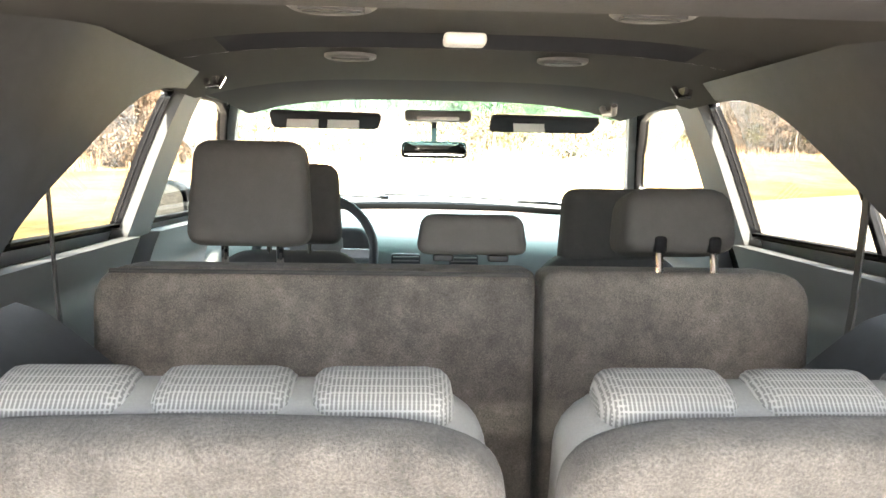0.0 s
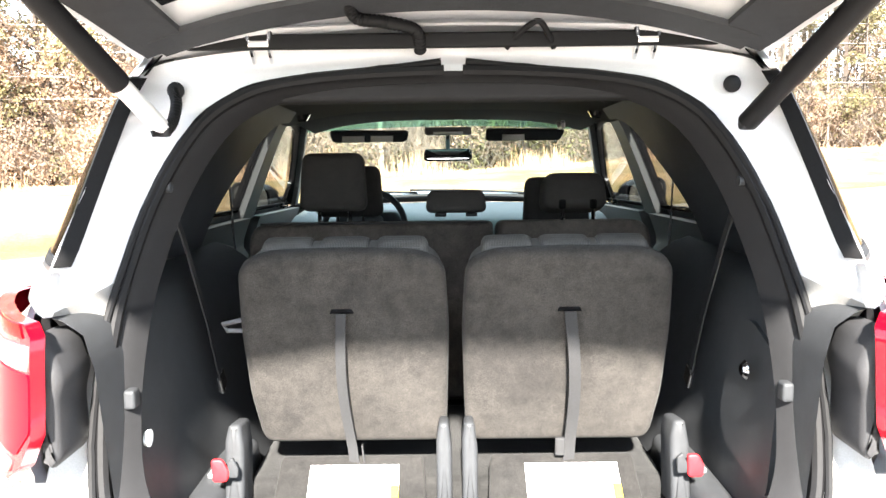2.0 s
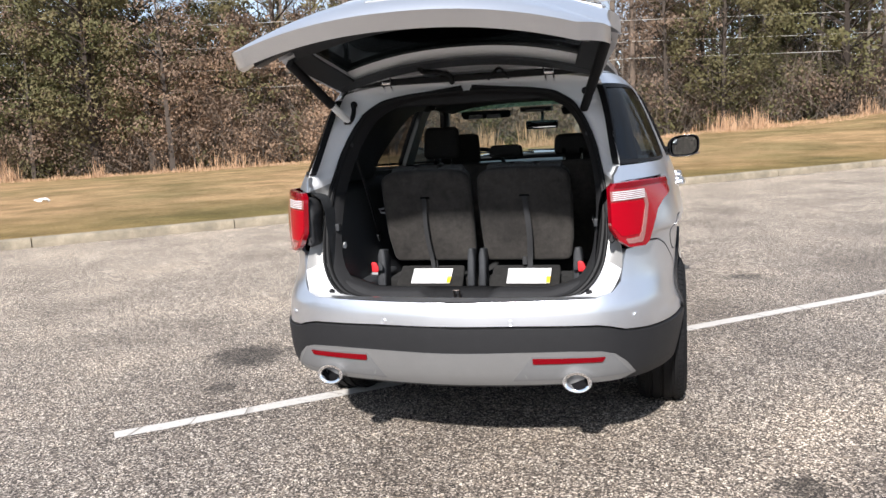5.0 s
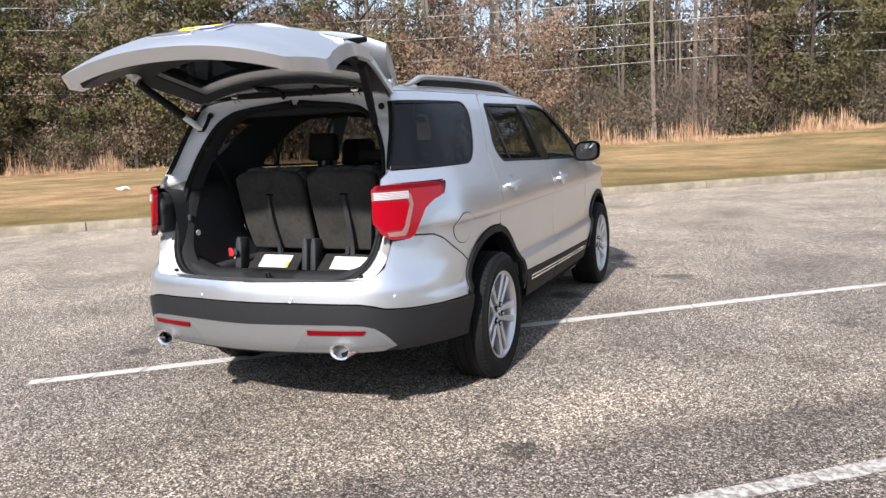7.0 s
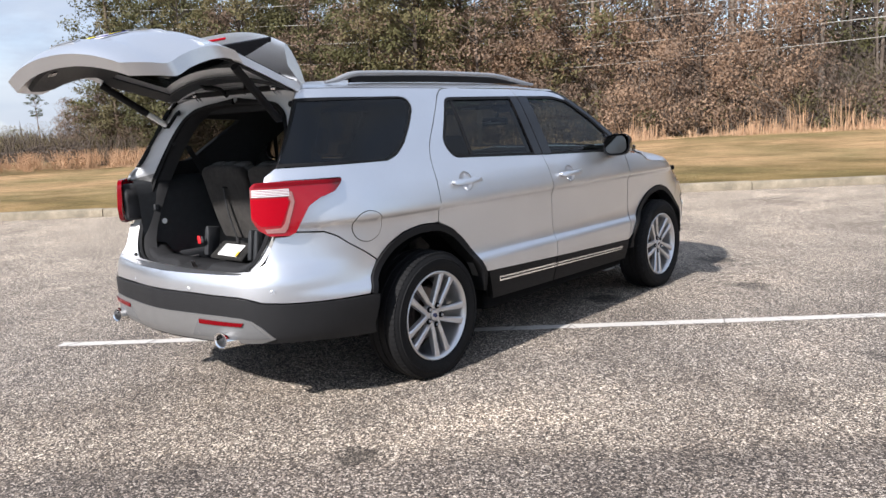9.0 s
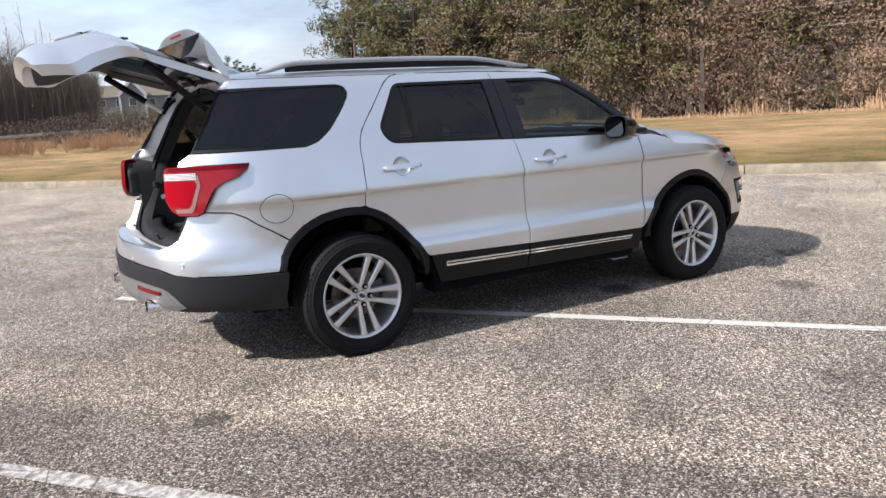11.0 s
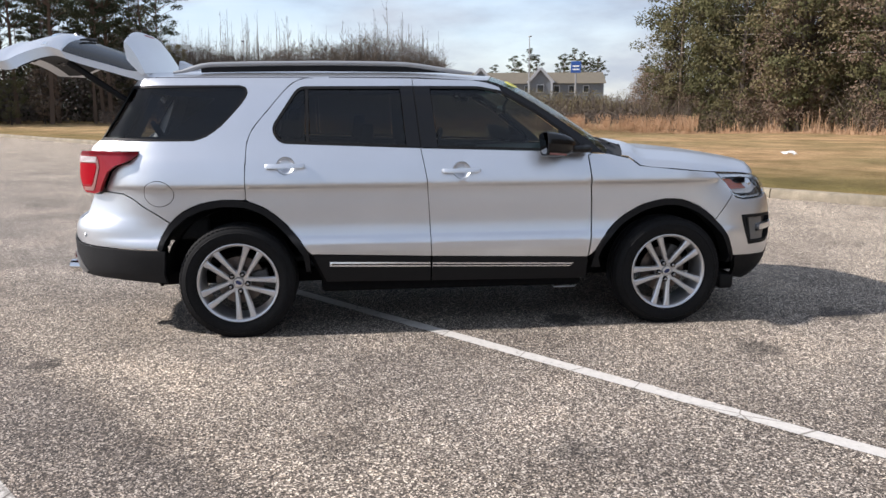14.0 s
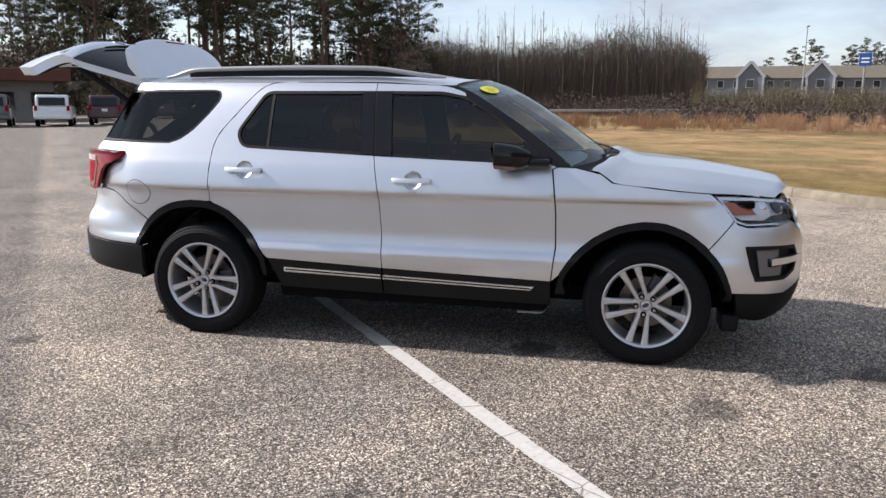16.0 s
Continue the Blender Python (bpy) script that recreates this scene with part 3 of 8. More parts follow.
make_ground()
make_kerb()
make_lines()


# ---- the car: a silver seven-seat off-roader, its tailgate raised; the rear axle is at the origin ----
RED = simple("red_lens", (.30, .001, .008), .30, grain=.15, scale=300, coat=.06, spec=.06)
LAMP_RED = simple("lamp_body_red", (.23, .001, .007), .18, grain=.15, scale=300, coat=.7, spec=.2)
DEEP_RED = simple("dark_red_lens", (.13, .001, .004), .2, grain=.1, scale=300, coat=.1, spec=.1)
CLEAR_LENS = simple("clear_lens", (.30, .135, .125), .15, .1, grain=.25, scale=160, coat=.3)
AMBER = simple("amber_lens", (.42, .07, .02), .15, grain=.1, coat=.5)
LAMP_BRIGHT = simple("lamp_bowl", (.74, .74, .75), .42, .35, grain=.06, scale=60)
LAMP_SILVER = simple("lamp_reflector", (.78, .78, .79), .22, .8, grain=.06, scale=60)
# the black cladding again, with sunlight on the rear bumper put into its colour
SUNLIT_PLASTIC = simple("sunlit_bumper_plastic", (.012, .012, .013), .6, grain=.25, scale=700, bumped=.12, spec=.3)
LAMP_BACK = simple("lamp_back_plastic", (.035, .035, .037), .6, grain=.2, scale=500, spec=.25)
RAIL_GREY = simple("satin_rail", (.36, .36, .365), .4, .5, grain=.08, scale=400)
SATIN_SILVER = simple("jamb_silver", (.70, .705, .715), .5, .1, grain=.05, scale=500)
JAMB_GREY = simple("lamp_surround_grey", (.30, .295, .285), .45, .3, grain=.1, scale=400)
GREY_FASCIA = simple("grey_lower_fascia", (.17, .168, .165), .38, .35, grain=.08, scale=400)

car = empty("car", 0, 1.35, 0)
tagged(car, "silver seven-seat off-roader with black cladding and raised tailgate", "car")


def shrink(loop, g=.0025):
    p = np.array(loop, float)
    if np.sum(p[:, 0] * np.roll(p[:, 1], -1) - np.roll(p[:, 0], -1) * p[:, 1]) < 0:
        p = p[::-1]
    a, b = p - np.roll(p, 1, 0), np.roll(p, -1, 0) - p
    a, b = a / (np.linalg.norm(a, axis=1)[:, None] + 1e-9), b / (np.linalg.norm(b, axis=1)[:, None] + 1e-9)
    n = np.stack([-(a + b)[:, 1], (a + b)[:, 0]], -1)
    n /= np.linalg.norm(n, axis=1)[:, None] + 1e-9
    k = np.clip(1 / np.maximum(.4, np.einsum("ij,ij->i", n, np.stack([-b[:, 1], b[:, 0]], -1))), 1, 2)
    return [tuple(q) for q in p + n * g * k[:, None]]


def on_skin(name, outline, mat, parent=None, label="", holes=(), gap=.0025, sides=(1, -1), **kw):
    """The same sheet on both flanks."""
    made = []
    for side in sides:
        me = panel_mesh(name, shrink(outline, gap), mat, [shrink(h, -gap) for h in holes], mirror=side < 0, **kw)
        up = parent[0 if side > 0 else 1] if isinstance(parent, tuple) else parent or car
        made.append(place(name, me, up, label))
    return tuple(made)


def across(right, end):
    """An outline over the middle of the front or rear from its right half."""
    return [*right, *[(2 * end - s, z) for s, z in right[::-1]]]


def curve2(points, n=60):
    return [tuple(p) for p in spline(points, n)]


REAR_ARCH = curve2([(-.492, .583), (-.467, .667), (-.410, .751), (-.317, .826), (-.205, .873), (-.06, .893), (.086, .880), (.21, .822), (.328, .716), (.408, .616), (.459, .535)], 44)
FRONT_ARCH = curve2([(2.337, .471), (2.362, .546), (2.443, .658), (2.554, .754), (2.691, .824), (2.846, .854), (2.97, .842), (3.094, .791), (3.193, .718), (3.274, .63), (3.323, .536), (3.358, .448)], 44)


def cut(curve, lo, hi):
    return [p for p in curve if lo <= p[0] <= hi]


DOOR_GAP = [(1.147, 1.655), (1.166, 1.43), (1.185, 1.204), (1.222, .999), (1.237, .775), (1.246, .508)]
PILLAR_LINE = curve2([(1.567, 1.641), (1.66, 1.622), (1.749, 1.586), (1.968, 1.455), (2.212, 1.273), (2.319, 1.165)], 30)
SCREEN_EDGE = curve2([(1.66, 1.640), (1.74, 1.612), (1.84, 1.560), (2.05, 1.430), (2.29, 1.262), (2.405, 1.165)], 30)
LAMP = [(-1.114, 1.180), (-1.088, 1.200), (-.93, 1.204), (-.596, 1.197), (-.606, 1.172), (-.660, 1.135), (-.745, 1.108), (-.803, 1.072), (-.842, 1.010), (-.880, .945), (-.915, .930), (-1.02, .934), (-1.075, .965), (-1.114, 1.02)]
QUARTER_WINDOW_FRONT = curve2([(-.25, 1.262), (-.175, 1.287), (-.087, 1.347), (.066, 1.520), (.082, 1.560), (.070, 1.592), (.030, 1.607)], 30)


def HANDLE_CUP(s, z):
    return [(s + .13 + .056 * math.cos(a), z + .054 * math.sin(a)) for a in np.linspace(0, 2 * math.pi, 32, endpoint=False)]


def make_flanks():
    # rear door
    seam = curve2([(.60, 1.660), (.483, 1.658), (.42, 1.648), (.358, 1.614), (.201, 1.436), (.120, 1.335), (.088, 1.262), (.074, 1.115), (.067, .893)], 40)
    rear = [*DOOR_GAP, (.470, .537), *cut(REAR_ARCH, .07, .455)[::-1], *seam[::-1]]
    window = rounded([(.405, 1.600), (1.150, 1.602), (1.183, 1.208), (.285, 1.243), (.232, 1.335)], [.05, .004, .004, .07, .06], 6)
    doors = on_skin("rear_door", rear, SILVER, holes=[window, HANDLE_CUP(.195, 1.104)], dz=.011)
    front = [(1.567, 1.641), *DOOR_GAP, (2.300, .476), (2.322, .686), (2.318, .873), (2.306, 1.022), (2.290, 1.150), (2.319, 1.163), *PILLAR_LINE[::-1]]
    window_f = rounded([(1.152, 1.602), (1.585, 1.600), (1.74, 1.571), (1.968, 1.440), (2.212, 1.259), (2.292, 1.172), (1.19, 1.207)], [.004, .03, .02, .02, .02, .02, .004], 5)
    doors_f = on_skin("front_door", front, SILVER, holes=[window_f, HANDLE_CUP(1.316, 1.064)], dz=.011)
    # side glass, its black frames and the pillar covers
    on_skin("window", rounded([(.47, 1.588), (1.062, 1.590), (1.092, 1.216), (.475, 1.240)], .006), GLASS_DARK, doors, "dark privacy glass", out=-.008, thick=.004)
    on_skin("quarter_light", rounded([(.405, 1.585), (.447, 1.588), (.452, 1.243), (.300, 1.252), (.250, 1.335)], [.03, .004, .004, .06, .05]), GLASS_DARK, doors, "dark privacy glass", out=-.008, thick=.004)
    on_skin("window_divider", [(.447, 1.594), (.470, 1.594), (.476, 1.240), (.452, 1.240)], BLACK_PLASTIC, doors, out=-.003, thick=.02)
    on_skin("pillar_cover", [(1.062, 1.6), (1.149, 1.6), (1.184, 1.212), (1.092, 1.214)], GLOSS_BLACK, doors, "gloss black pillar cover", out=.004, thick=.03)
    on_skin("pillar_cover", [(1.154, 1.6), (1.262, 1.599), (1.300, 1.206), (1.189, 1.210)], GLOSS_BLACK, doors_f, "gloss black pillar cover", out=.004, thick=.03)
    on_skin("pillar_seal", [(1.130, 1.603), (1.175, 1.603), (1.208, 1.206), (1.165, 1.208)], SEAL, doors_f, "black rubber seal", out=.0025, thick=.014)
    on_skin("frame_cover", [*[p for p in PILLAR_LINE if p[0] > 1.72], (2.292, 1.176), (2.212, 1.262), (1.968, 1.443), (1.74, 1.574)], GLOSS_BLACK, doors_f, "gloss black frame strip", gap=-.003, out=.0025, thick=.014)
    on_skin("window", rounded([(1.262, 1.590), (1.580, 1.588), (1.715, 1.560), (1.95, 1.428), (2.10, 1.316), (2.13, 1.19), (1.30, 1.213)], [.004, .03, .02, .02, .01, .01, .004], 5), GLASS_FRONT, doors_f, "lightly tinted glass", out=-.008, thick=.004)
    on_skin("mirror_triangle", [(2.10, 1.318), (2.205, 1.250), (2.285, 1.176), (2.13, 1.190)], GLOSS_BLACK, doors_f, out=0, thick=.02)
    for loop, d in ((window, doors), (window_f, doors_f)):
        on_skin("window_seal", shrink(loop, .0005), SEAL, d, "black rubber window seal", holes=[shrink(loop, .016)], gap=0, out=.001, thick=.03)
    # handles
    for d, s, z in ((doors, .195, 1.104), (doors_f, 1.316, 1.064)):
        bar = rounded([(s, z - .017), (s + .254, z - .013), (s + .254, z + .019), (s, z + .017)], .016, 5)
        on_skin("handle", bar, SILVER, d, "body-coloured pull handle", out=.016, thick=.022, ds=.015, dz=.006, step=.008,
                lift=lambda a, b, s0=s, z0=z: .022 * np.clip(1 - ((a - s0 - .127) / .127) ** 2, 0, 1) ** .5 + .006 * np.cos((b - z0) * 60))
        for side, door in zip((1, -1), d):
            me = panel_mesh("handle_cup", HANDLE_CUP(s, z), SILVER, mirror=side < 0, out=.0, thick=.004, ds=.010, dz=.010, step=.008,
                            lift=lambda a, b, s0=s, z0=z: -.026 * np.clip(1.02 - ((a - s0 - .13) / .056) ** 2 - ((b - z0) / .054) ** 2, 0, 1) ** .6)
            place("handle_cup", me, door)
            for u in (.012, .236):
                p0, p1 = skin(s + u, z, .0), skin(s + u, z, .024)
                part("handle_foot", tube([(p0[0] * side, p0[1], p0[2]), (p1[0] * side, p1[1], p1[2])], .013, 10), SILVER, door)
    # door cladding and bright strips
    on_skin("door_cladding", [(.475, .537), (1.243, .506), (1.243, .335), (.560, .345)], BLACK_PLASTIC, doors, "matt black lower cladding", out=.004, thick=.03)
    on_skin("door_cladding", [(1.249, .506), (2.300, .474), (2.300, .320), (1.249, .335)], BLACK_PLASTIC, doors_f, "matt black lower cladding", out=.004, thick=.03)
    on_skin("bright_strip", [(.583, .487), (1.240, .469), (1.240, .436), (.583, .452)], CHROME, doors, "chrome rubbing strip", out=.011, thick=.012, dz=.008, step=.012, lift=lambda s, z: .30 * (.4695 - .0265 * (s - .583) - z))
    on_skin("bright_strip", [(1.250, .468), (2.206, .440), (2.180, .412), (1.250, .436)], CHROME, doors_f, "chrome rubbing strip", out=.011, thick=.012, dz=.008, step=.012, lift=lambda s, z: .30 * (.4695 - .0265 * (s - .583) - z))
    for d, loop in ((doors, [(.60, .4735), (1.236, .456), (1.236, .449), (.60, .4665)]), (doors_f, [(1.256, .4555), (2.185, .4285), (2.185, .4215), (1.256, .4485)])):
        on_skin("strip_groove", loop, DARK, d, gap=0, out=.0135, thick=.006, dz=.008, step=.012)
    # wings, quarters
    wing = [(2.323, 1.163), (2.43, 1.160), (2.575, 1.128), (2.64, 1.080), (2.90, 1.052), (3.212, 1.023), (3.228, 1.012), (3.292, .955), (3.352, .872), (3.208, .705), *cut(FRONT_ARCH, 2.345, 3.200)[::-1], (2.303, .477), (2.326, .686), (2.322, .873), (2.310, 1.022), (2.294, 1.150)]
    on_skin("wing", wing, SILVER, dz=.011)
    quarter = [(.60, 1.660), *seam, *cut(REAR_ARCH, -.41, .066)[::-1], (-.412, .752), (-.50, .81), (-.583, .858), (-.65, .905), (-.72, .934), (-.881, .945), (-.842, 1.010), (-.803, 1.072), (-.745, 1.108), (-.660, 1.135), (-.606, 1.170), (-.596, 1.198), (-.93, 1.199), (-1.048, 1.192), (-1.035, 1.225), (-.960, 1.262), *QUARTER_WINDOW_FRONT, (-.745, 1.606), (-.705, 1.660)]
    quarters = on_skin("rear_quarter", quarter, SILVER, dz=.011)
    on_skin("quarter_window", [(-.952, 1.267), *[(s - .004, z) for s, z in QUARTER_WINDOW_FRONT], (-.742, 1.602)], GLASS_DARK, quarters, "dark privacy glass", out=-.004, thick=.005)
    on_skin("quarter_window_band", [(-.952, 1.267), (-.745, 1.267), (-.545, 1.602), (-.742, 1.602)], GLOSS_BLACK, quarters, "black printed glass border", out=-.009, thick=.006)
    on_skin("quarter_window_seal", [(-.952, 1.2665), *[(s - .002, z) for s, z in QUARTER_WINDOW_FRONT], (-.742, 1.6045)], SEAL, quarters, holes=[shrink([(-.942, 1.275), *[(s - .003, z) for s, z in QUARTER_WINDOW_FRONT], (-.735, 1.598)], .008)], gap=0, out=.0, thick=.03)
    # fuel flap
    ring = [(-.470 + .096 * math.cos(a), .936 + .082 * math.sin(a)) for a in np.linspace(0, 2 * math.pi, 40, endpoint=False)]
    for side in (1,):
        me = panel_mesh("fuel_flap", shrink(ring, .003), SILVER, out=.0025, thick=.01, ds=.03, dz=.02)
        place("fuel_flap", me, quarters[0], "round body-coloured fuel flap")
        gapring = panel_mesh("fuel_flap_gap", shrink(ring, -.001), DARK, [shrink(ring, .0035)], out=.0006, thick=.004)
        place("fuel_flap_gap", gapring, quarters[0])
    # arch mouldings and liners
    for arch, c, foot in ((REAR_ARCH, (-.03, .45), -.45), (FRONT_ARCH, (2.855, .42), 3.30)):
        p = np.array(arch)
        d = p - np.array(c)
        k = np.linspace(0, 1, len(p))
        wide = .036 + .010 * smooth(0, .25, k) - .004 * smooth(.8, 1, k) if foot < 0 else .036 + .008 * smooth(0, .3, k) - .004 * smooth(.7, 1, k)
        inner = p - d / np.linalg.norm(d, axis=1)[:, None] * wide[:, None]
        inner = [tuple(q) for q in inner]
        ends = ([(inner[0][0] + .004, .574)], [(.432, .42), (.464, .42)]) if foot < 0 else ([(2.36, .33), (2.40, .33)], [])
        if foot < 0:
            loop = [*arch, *ends[1][::-1], *inner[::-1]]
        else:
            loop = [*arch, (3.352, .40), (3.300, .40), *inner[::-1], (2.392, .40), (2.325, .40)]
        on_skin("arch_moulding", loop, BLACK_PLASTIC, label="matt black wheel arch moulding", out=.012, thick=.10, dz=.03, ds=.03)
        hub_y = 0 if foot < 0 else 2.865
        for side in (1, -1):
            profile = [(hub_y + .462 * math.cos(a), .40 + .43 * math.sin(a)) for a in np.linspace(0, math.pi, 30)]
            rows = [[(side * x, y, z) for y, z in profile] for x in (.925, .80, .56)]
            rows.append([(side * .56, hub_y + (y - hub_y) * .5, .36 + (z - .36) * .5) for y, z in profile])
            rows.append([(side * .56, hub_y + (y - hub_y) * .02, .36 + (z - .36) * .02) for y, z in profile])
            place("wheel_well", grid_mesh("wheel_well", rows, DARK), car)
            if foot < 0:
                # added dark plate, hides bright ground seen through the arch's foot
                part("gap_plate", box(.20, .02, .22, (side * .80, -.487, .45), .006), DARK, car)
            part("suspension_strut", tube([(side * .60, hub_y - .03, .30), (side * .57, hub_y - .06, .80)], .035, 10), DARK, car)
    # dark inner body behind the gaps
    for side in (1, -1):
        lower = [(-.95, 1.24), (2.30, 1.16), (2.50, 1.15), (2.66, 1.075), (3.21, 1.02), (3.33, .885), (3.19, .745), (3.05, .83), (2.85, .87), (2.65, .83), (2.44, .70), (2.30, .50), (2.30, .33), (.55, .33), (.46, .5), (.40, .70), (.25, .83), (.03, .885), (-.2, .86), (-.40, .76), (-.6, .86), (-.9, .94)]
        place("inner_body", panel_mesh("inner_body", lower, DARK, mirror=side < 0, out=-.03, thick=.004, ds=.15, dz=.06), car)
        rail = [(-.70, 1.655), (1.60, 1.640), (1.60, 1.612), (-.72, 1.612)]
        place("roof_rail_inner", panel_mesh("roof_rail_inner", rail, DARK, mirror=side < 0, out=-.025, thick=.004, ds=.15, dz=.06), car)


def make_roof():
    rows = []
    for y in np.linspace(-.62, 1.66, 40):
        row = []
        k = smooth(1.1, 1.66, y)
        e = skin(s_at(y) - .075 * smooth(-.2, -.62, y), 1.661 - .021 * k)
        crown = .078 - .03 * smooth(.9, 1.66, y) - .030 * smooth(.1, -.6, y)
        for u in np.linspace(-1, 1, 41):
            bow = .10 * smooth(.8, 1.66, y) * (1 - u * u) - .03 * smooth(0, -.6, y) * (1 - u * u)
            row.append((e[0] * u, e[1] + bow, e[2] + crown * (1 - u * u) ** .62))
        rows.append(row)
    place("roof", grid_mesh("roof", rows, SILVER), car)
    # rails
    for side in (1, -1):
        ys = np.linspace(-.40, 1.57, 34)
        def rail_z(y):
            return 1.692 + .044 * smooth(-.40, -.16, y) * (1 - smooth(1.05, 1.57, y)) + .018 * math.sin(math.pi * (y + .4) / 1.97)
        bm = bmesh.new()
        tube([(side * .585, y, rail_z(y)) for y in ys], [.009 + .010 * smooth(-.40, -.25, y) * (1 - smooth(1.4, 1.57, y)) for y in ys], 10, bm, flat=.9)
        rail = part("roof_rail", bm, RAIL_GREY, car, "silver-grey roof rail")
        bm = bmesh.new()
        for i, y in enumerate(ys[3:-3]):
            zt, zb = rail_z(y) - .016, 1.690 + .012 * math.sin(math.pi * (y + .4) / 1.97)
            a, b, c, d = ((side * (.585 + dx), y, z) for dx, z in ((.012, zb), (.012, max(zb + .002, zt)), (-.012, max(zb + .002, zt)), (-.012, zb)))
            ring = [bm.verts.new(p) for p in (a, b, c, d)]
            if i:
                for j in range(4):
                    bm.faces.new((old[j], old[(j + 1) % 4], ring[(j + 1) % 4], ring[j]))
            old = ring
        part("rail_foot", bm, BLACK_PLASTIC, rail, "black rail infill")
    # aerial fin
    bm = slab(rounded([(-.09, 0), (.10, 0), (.085, .02), (-.045, .082), (-.075, .082)], .012), .036, .015, pose(.018, -.40, 1.716, 0, 0, 90))
    part("aerial_fin", bm, SILVER, car, "body-coloured shark-fin aerial")
    # bonnet
    edge = pchip([(2.50, 1.150), (2.56, 1.140), (2.605, 1.112), (2.64, 1.082), (2.9, 1.054), (3.21, 1.024), (3.55, 1.002), (3.85, .978)])
    rows = []
    for v in np.linspace(0, 1, 30):
        s = 2.52 + v * 1.23
        e = skin(s, float(edge(s)))
        crown = .012 + .098 * smooth(-.1, .12, v) * (1 - .42 * smooth(.4, 1.05, v)) - .035 * smooth(.93, 1, v)
        row = []
        for u in np.linspace(-1, 1, 41):
            ridge = .012 * math.exp(-((abs(u) - .62) / .10) ** 2) * (1 - .5 * v)
            row.append((e[0] * u * (1 - .002), e[1] + .16 * (1 - u * u), e[2] + .003 + crown * (1 - u ** 2) ** .5 + ridge * (1 - u ** 8)))
        rows.append(row)
    place("bonnet", grid_mesh("bonnet", rows, SILVER), car, "silver bonnet with two raised creases")
    rows2 = [[(x, y + .02, z - .03 if i else z - .008) for x, y, z in rows[0]] for i in (0, 1)]
    place("bonnet_edge", grid_mesh("bonnet_edge", rows2, DARK), car)
    # pillars and windscreen
    on_skin("windscreen_pillar", [*PILLAR_LINE, *SCREEN_EDGE[::-1]], GLOSS_BLACK, label="black windscreen pillar", out=-.003)
    rows = []
    for i, (s, z) in enumerate(SCREEN_EDGE):
        t = i / (len(SCREEN_EDGE) - 1)
        e = skin(s, z)
        rows.append([(e[0] * u, e[1] + (.11 + .10 * t) * (1 - u * u), e[2] + (.045 * (1 - t) + .02 * t) * (1 - u * u)) for u in np.linspace(-1, 1, 31)])
    screen = place("windscreen", grid_mesh("windscreen", rows, GLASS_CLEAR), car, "clear laminated windscreen")
    band = [[(x, y - .006, z - .004) for x, y, z in r] for r in rows[:13]]
    place("shade_band", grid_mesh("shade_band", band, tinted("shade_band_glass", (.30, .62, .52))), screen, "green-blue shade band")
    # yellow oval sticker
    r0 = np.array(rows)
    bm = bmesh.new()
    n = r0.shape[0] - 1
    def on_screen(u, t):
        a, b = min(n - 1e-6, t * n), min(29.999, (u + 1) * 15)
        i, j = int(a), int(b)
        fa, fb = a - i, b - j
        p = (r0[i, j] * (1 - fa) * (1 - fb) + r0[i + 1, j] * fa * (1 - fb) + r0[i, j + 1] * (1 - fa) * fb + r0[i + 1, j + 1] * fa * fb)
        return Vector(p) + Vector((0, .006, .006))
    ring = [bm.verts.new(on_screen(.72 + .14 * math.cos(a), .27 + .075 * math.sin(a))) for a in np.linspace(0, 2 * math.pi, 28, endpoint=False)]
    bm.faces.new(ring)
    part("price_sticker", bm, simple("yellow_sticker", (.85, .78, .03), .4, grain=.05), screen, "yellow oval year sticker")
    bm = bmesh.new()
    for k in range(4):
        u0 = .655 + k * .036
        bm.faces.new([bm.verts.new(on_screen(u, t) + Vector((0, .003, .003))) for u, t in ((u0, .245), (u0 + .022, .245), (u0 + .022, .305), (u0, .305))])
    part("sticker_bar", bm, simple("sticker_ink", (.45, .42, .05), .5, grain=.05), screen)
    # cowl, wipers
    low = rows[-1]
    hood0 = [(x, y, z) for x, y, z in np.array(grid_points_bonnet_edge(edge))]
    cowl = [[(np.array(p) * (1 - t) + np.array(q) * t + (0, 0, -.035 * math.sin(math.pi * t))) for p, q in zip(resample_row(low, 31), resample_row(hood0, 31))] for t in np.linspace(0, 1, 6)]
    place("cowl", grid_mesh("cowl", cowl, BLACK_PLASTIC), car, "black plastic cowl grille")
    for a, b in (((.55, .99), (-.25, .955)), ((-.2, .99), (-.85, .93))):
        pts = [on_screen(a[0] + (b[0] - a[0]) * t, a[1] + (b[1] - a[1]) * t) + Vector((0, .018, .016)) for t in np.linspace(0, 1, 12)]
        part("wiper", tube(pts, .008, 6), BLACK_PLASTIC, car, "black windscreen wiper")


def grid_points_bonnet_edge(edge):
    e = skin(2.52, float(edge(2.52)))
    return [(e[0] * u, e[1] + .16 * (1 - u * u), e[2] + .003 + .05 * (1 - u * u) ** .5) for u in np.linspace(-1, 1, 31)]


def resample_row(row, n):
    row = np.array(row)
    t = np.linspace(0, 1, len(row))
    return np.stack([np.interp(np.linspace(0, 1, n), t, row[:, k]) for k in range(3)], -1)


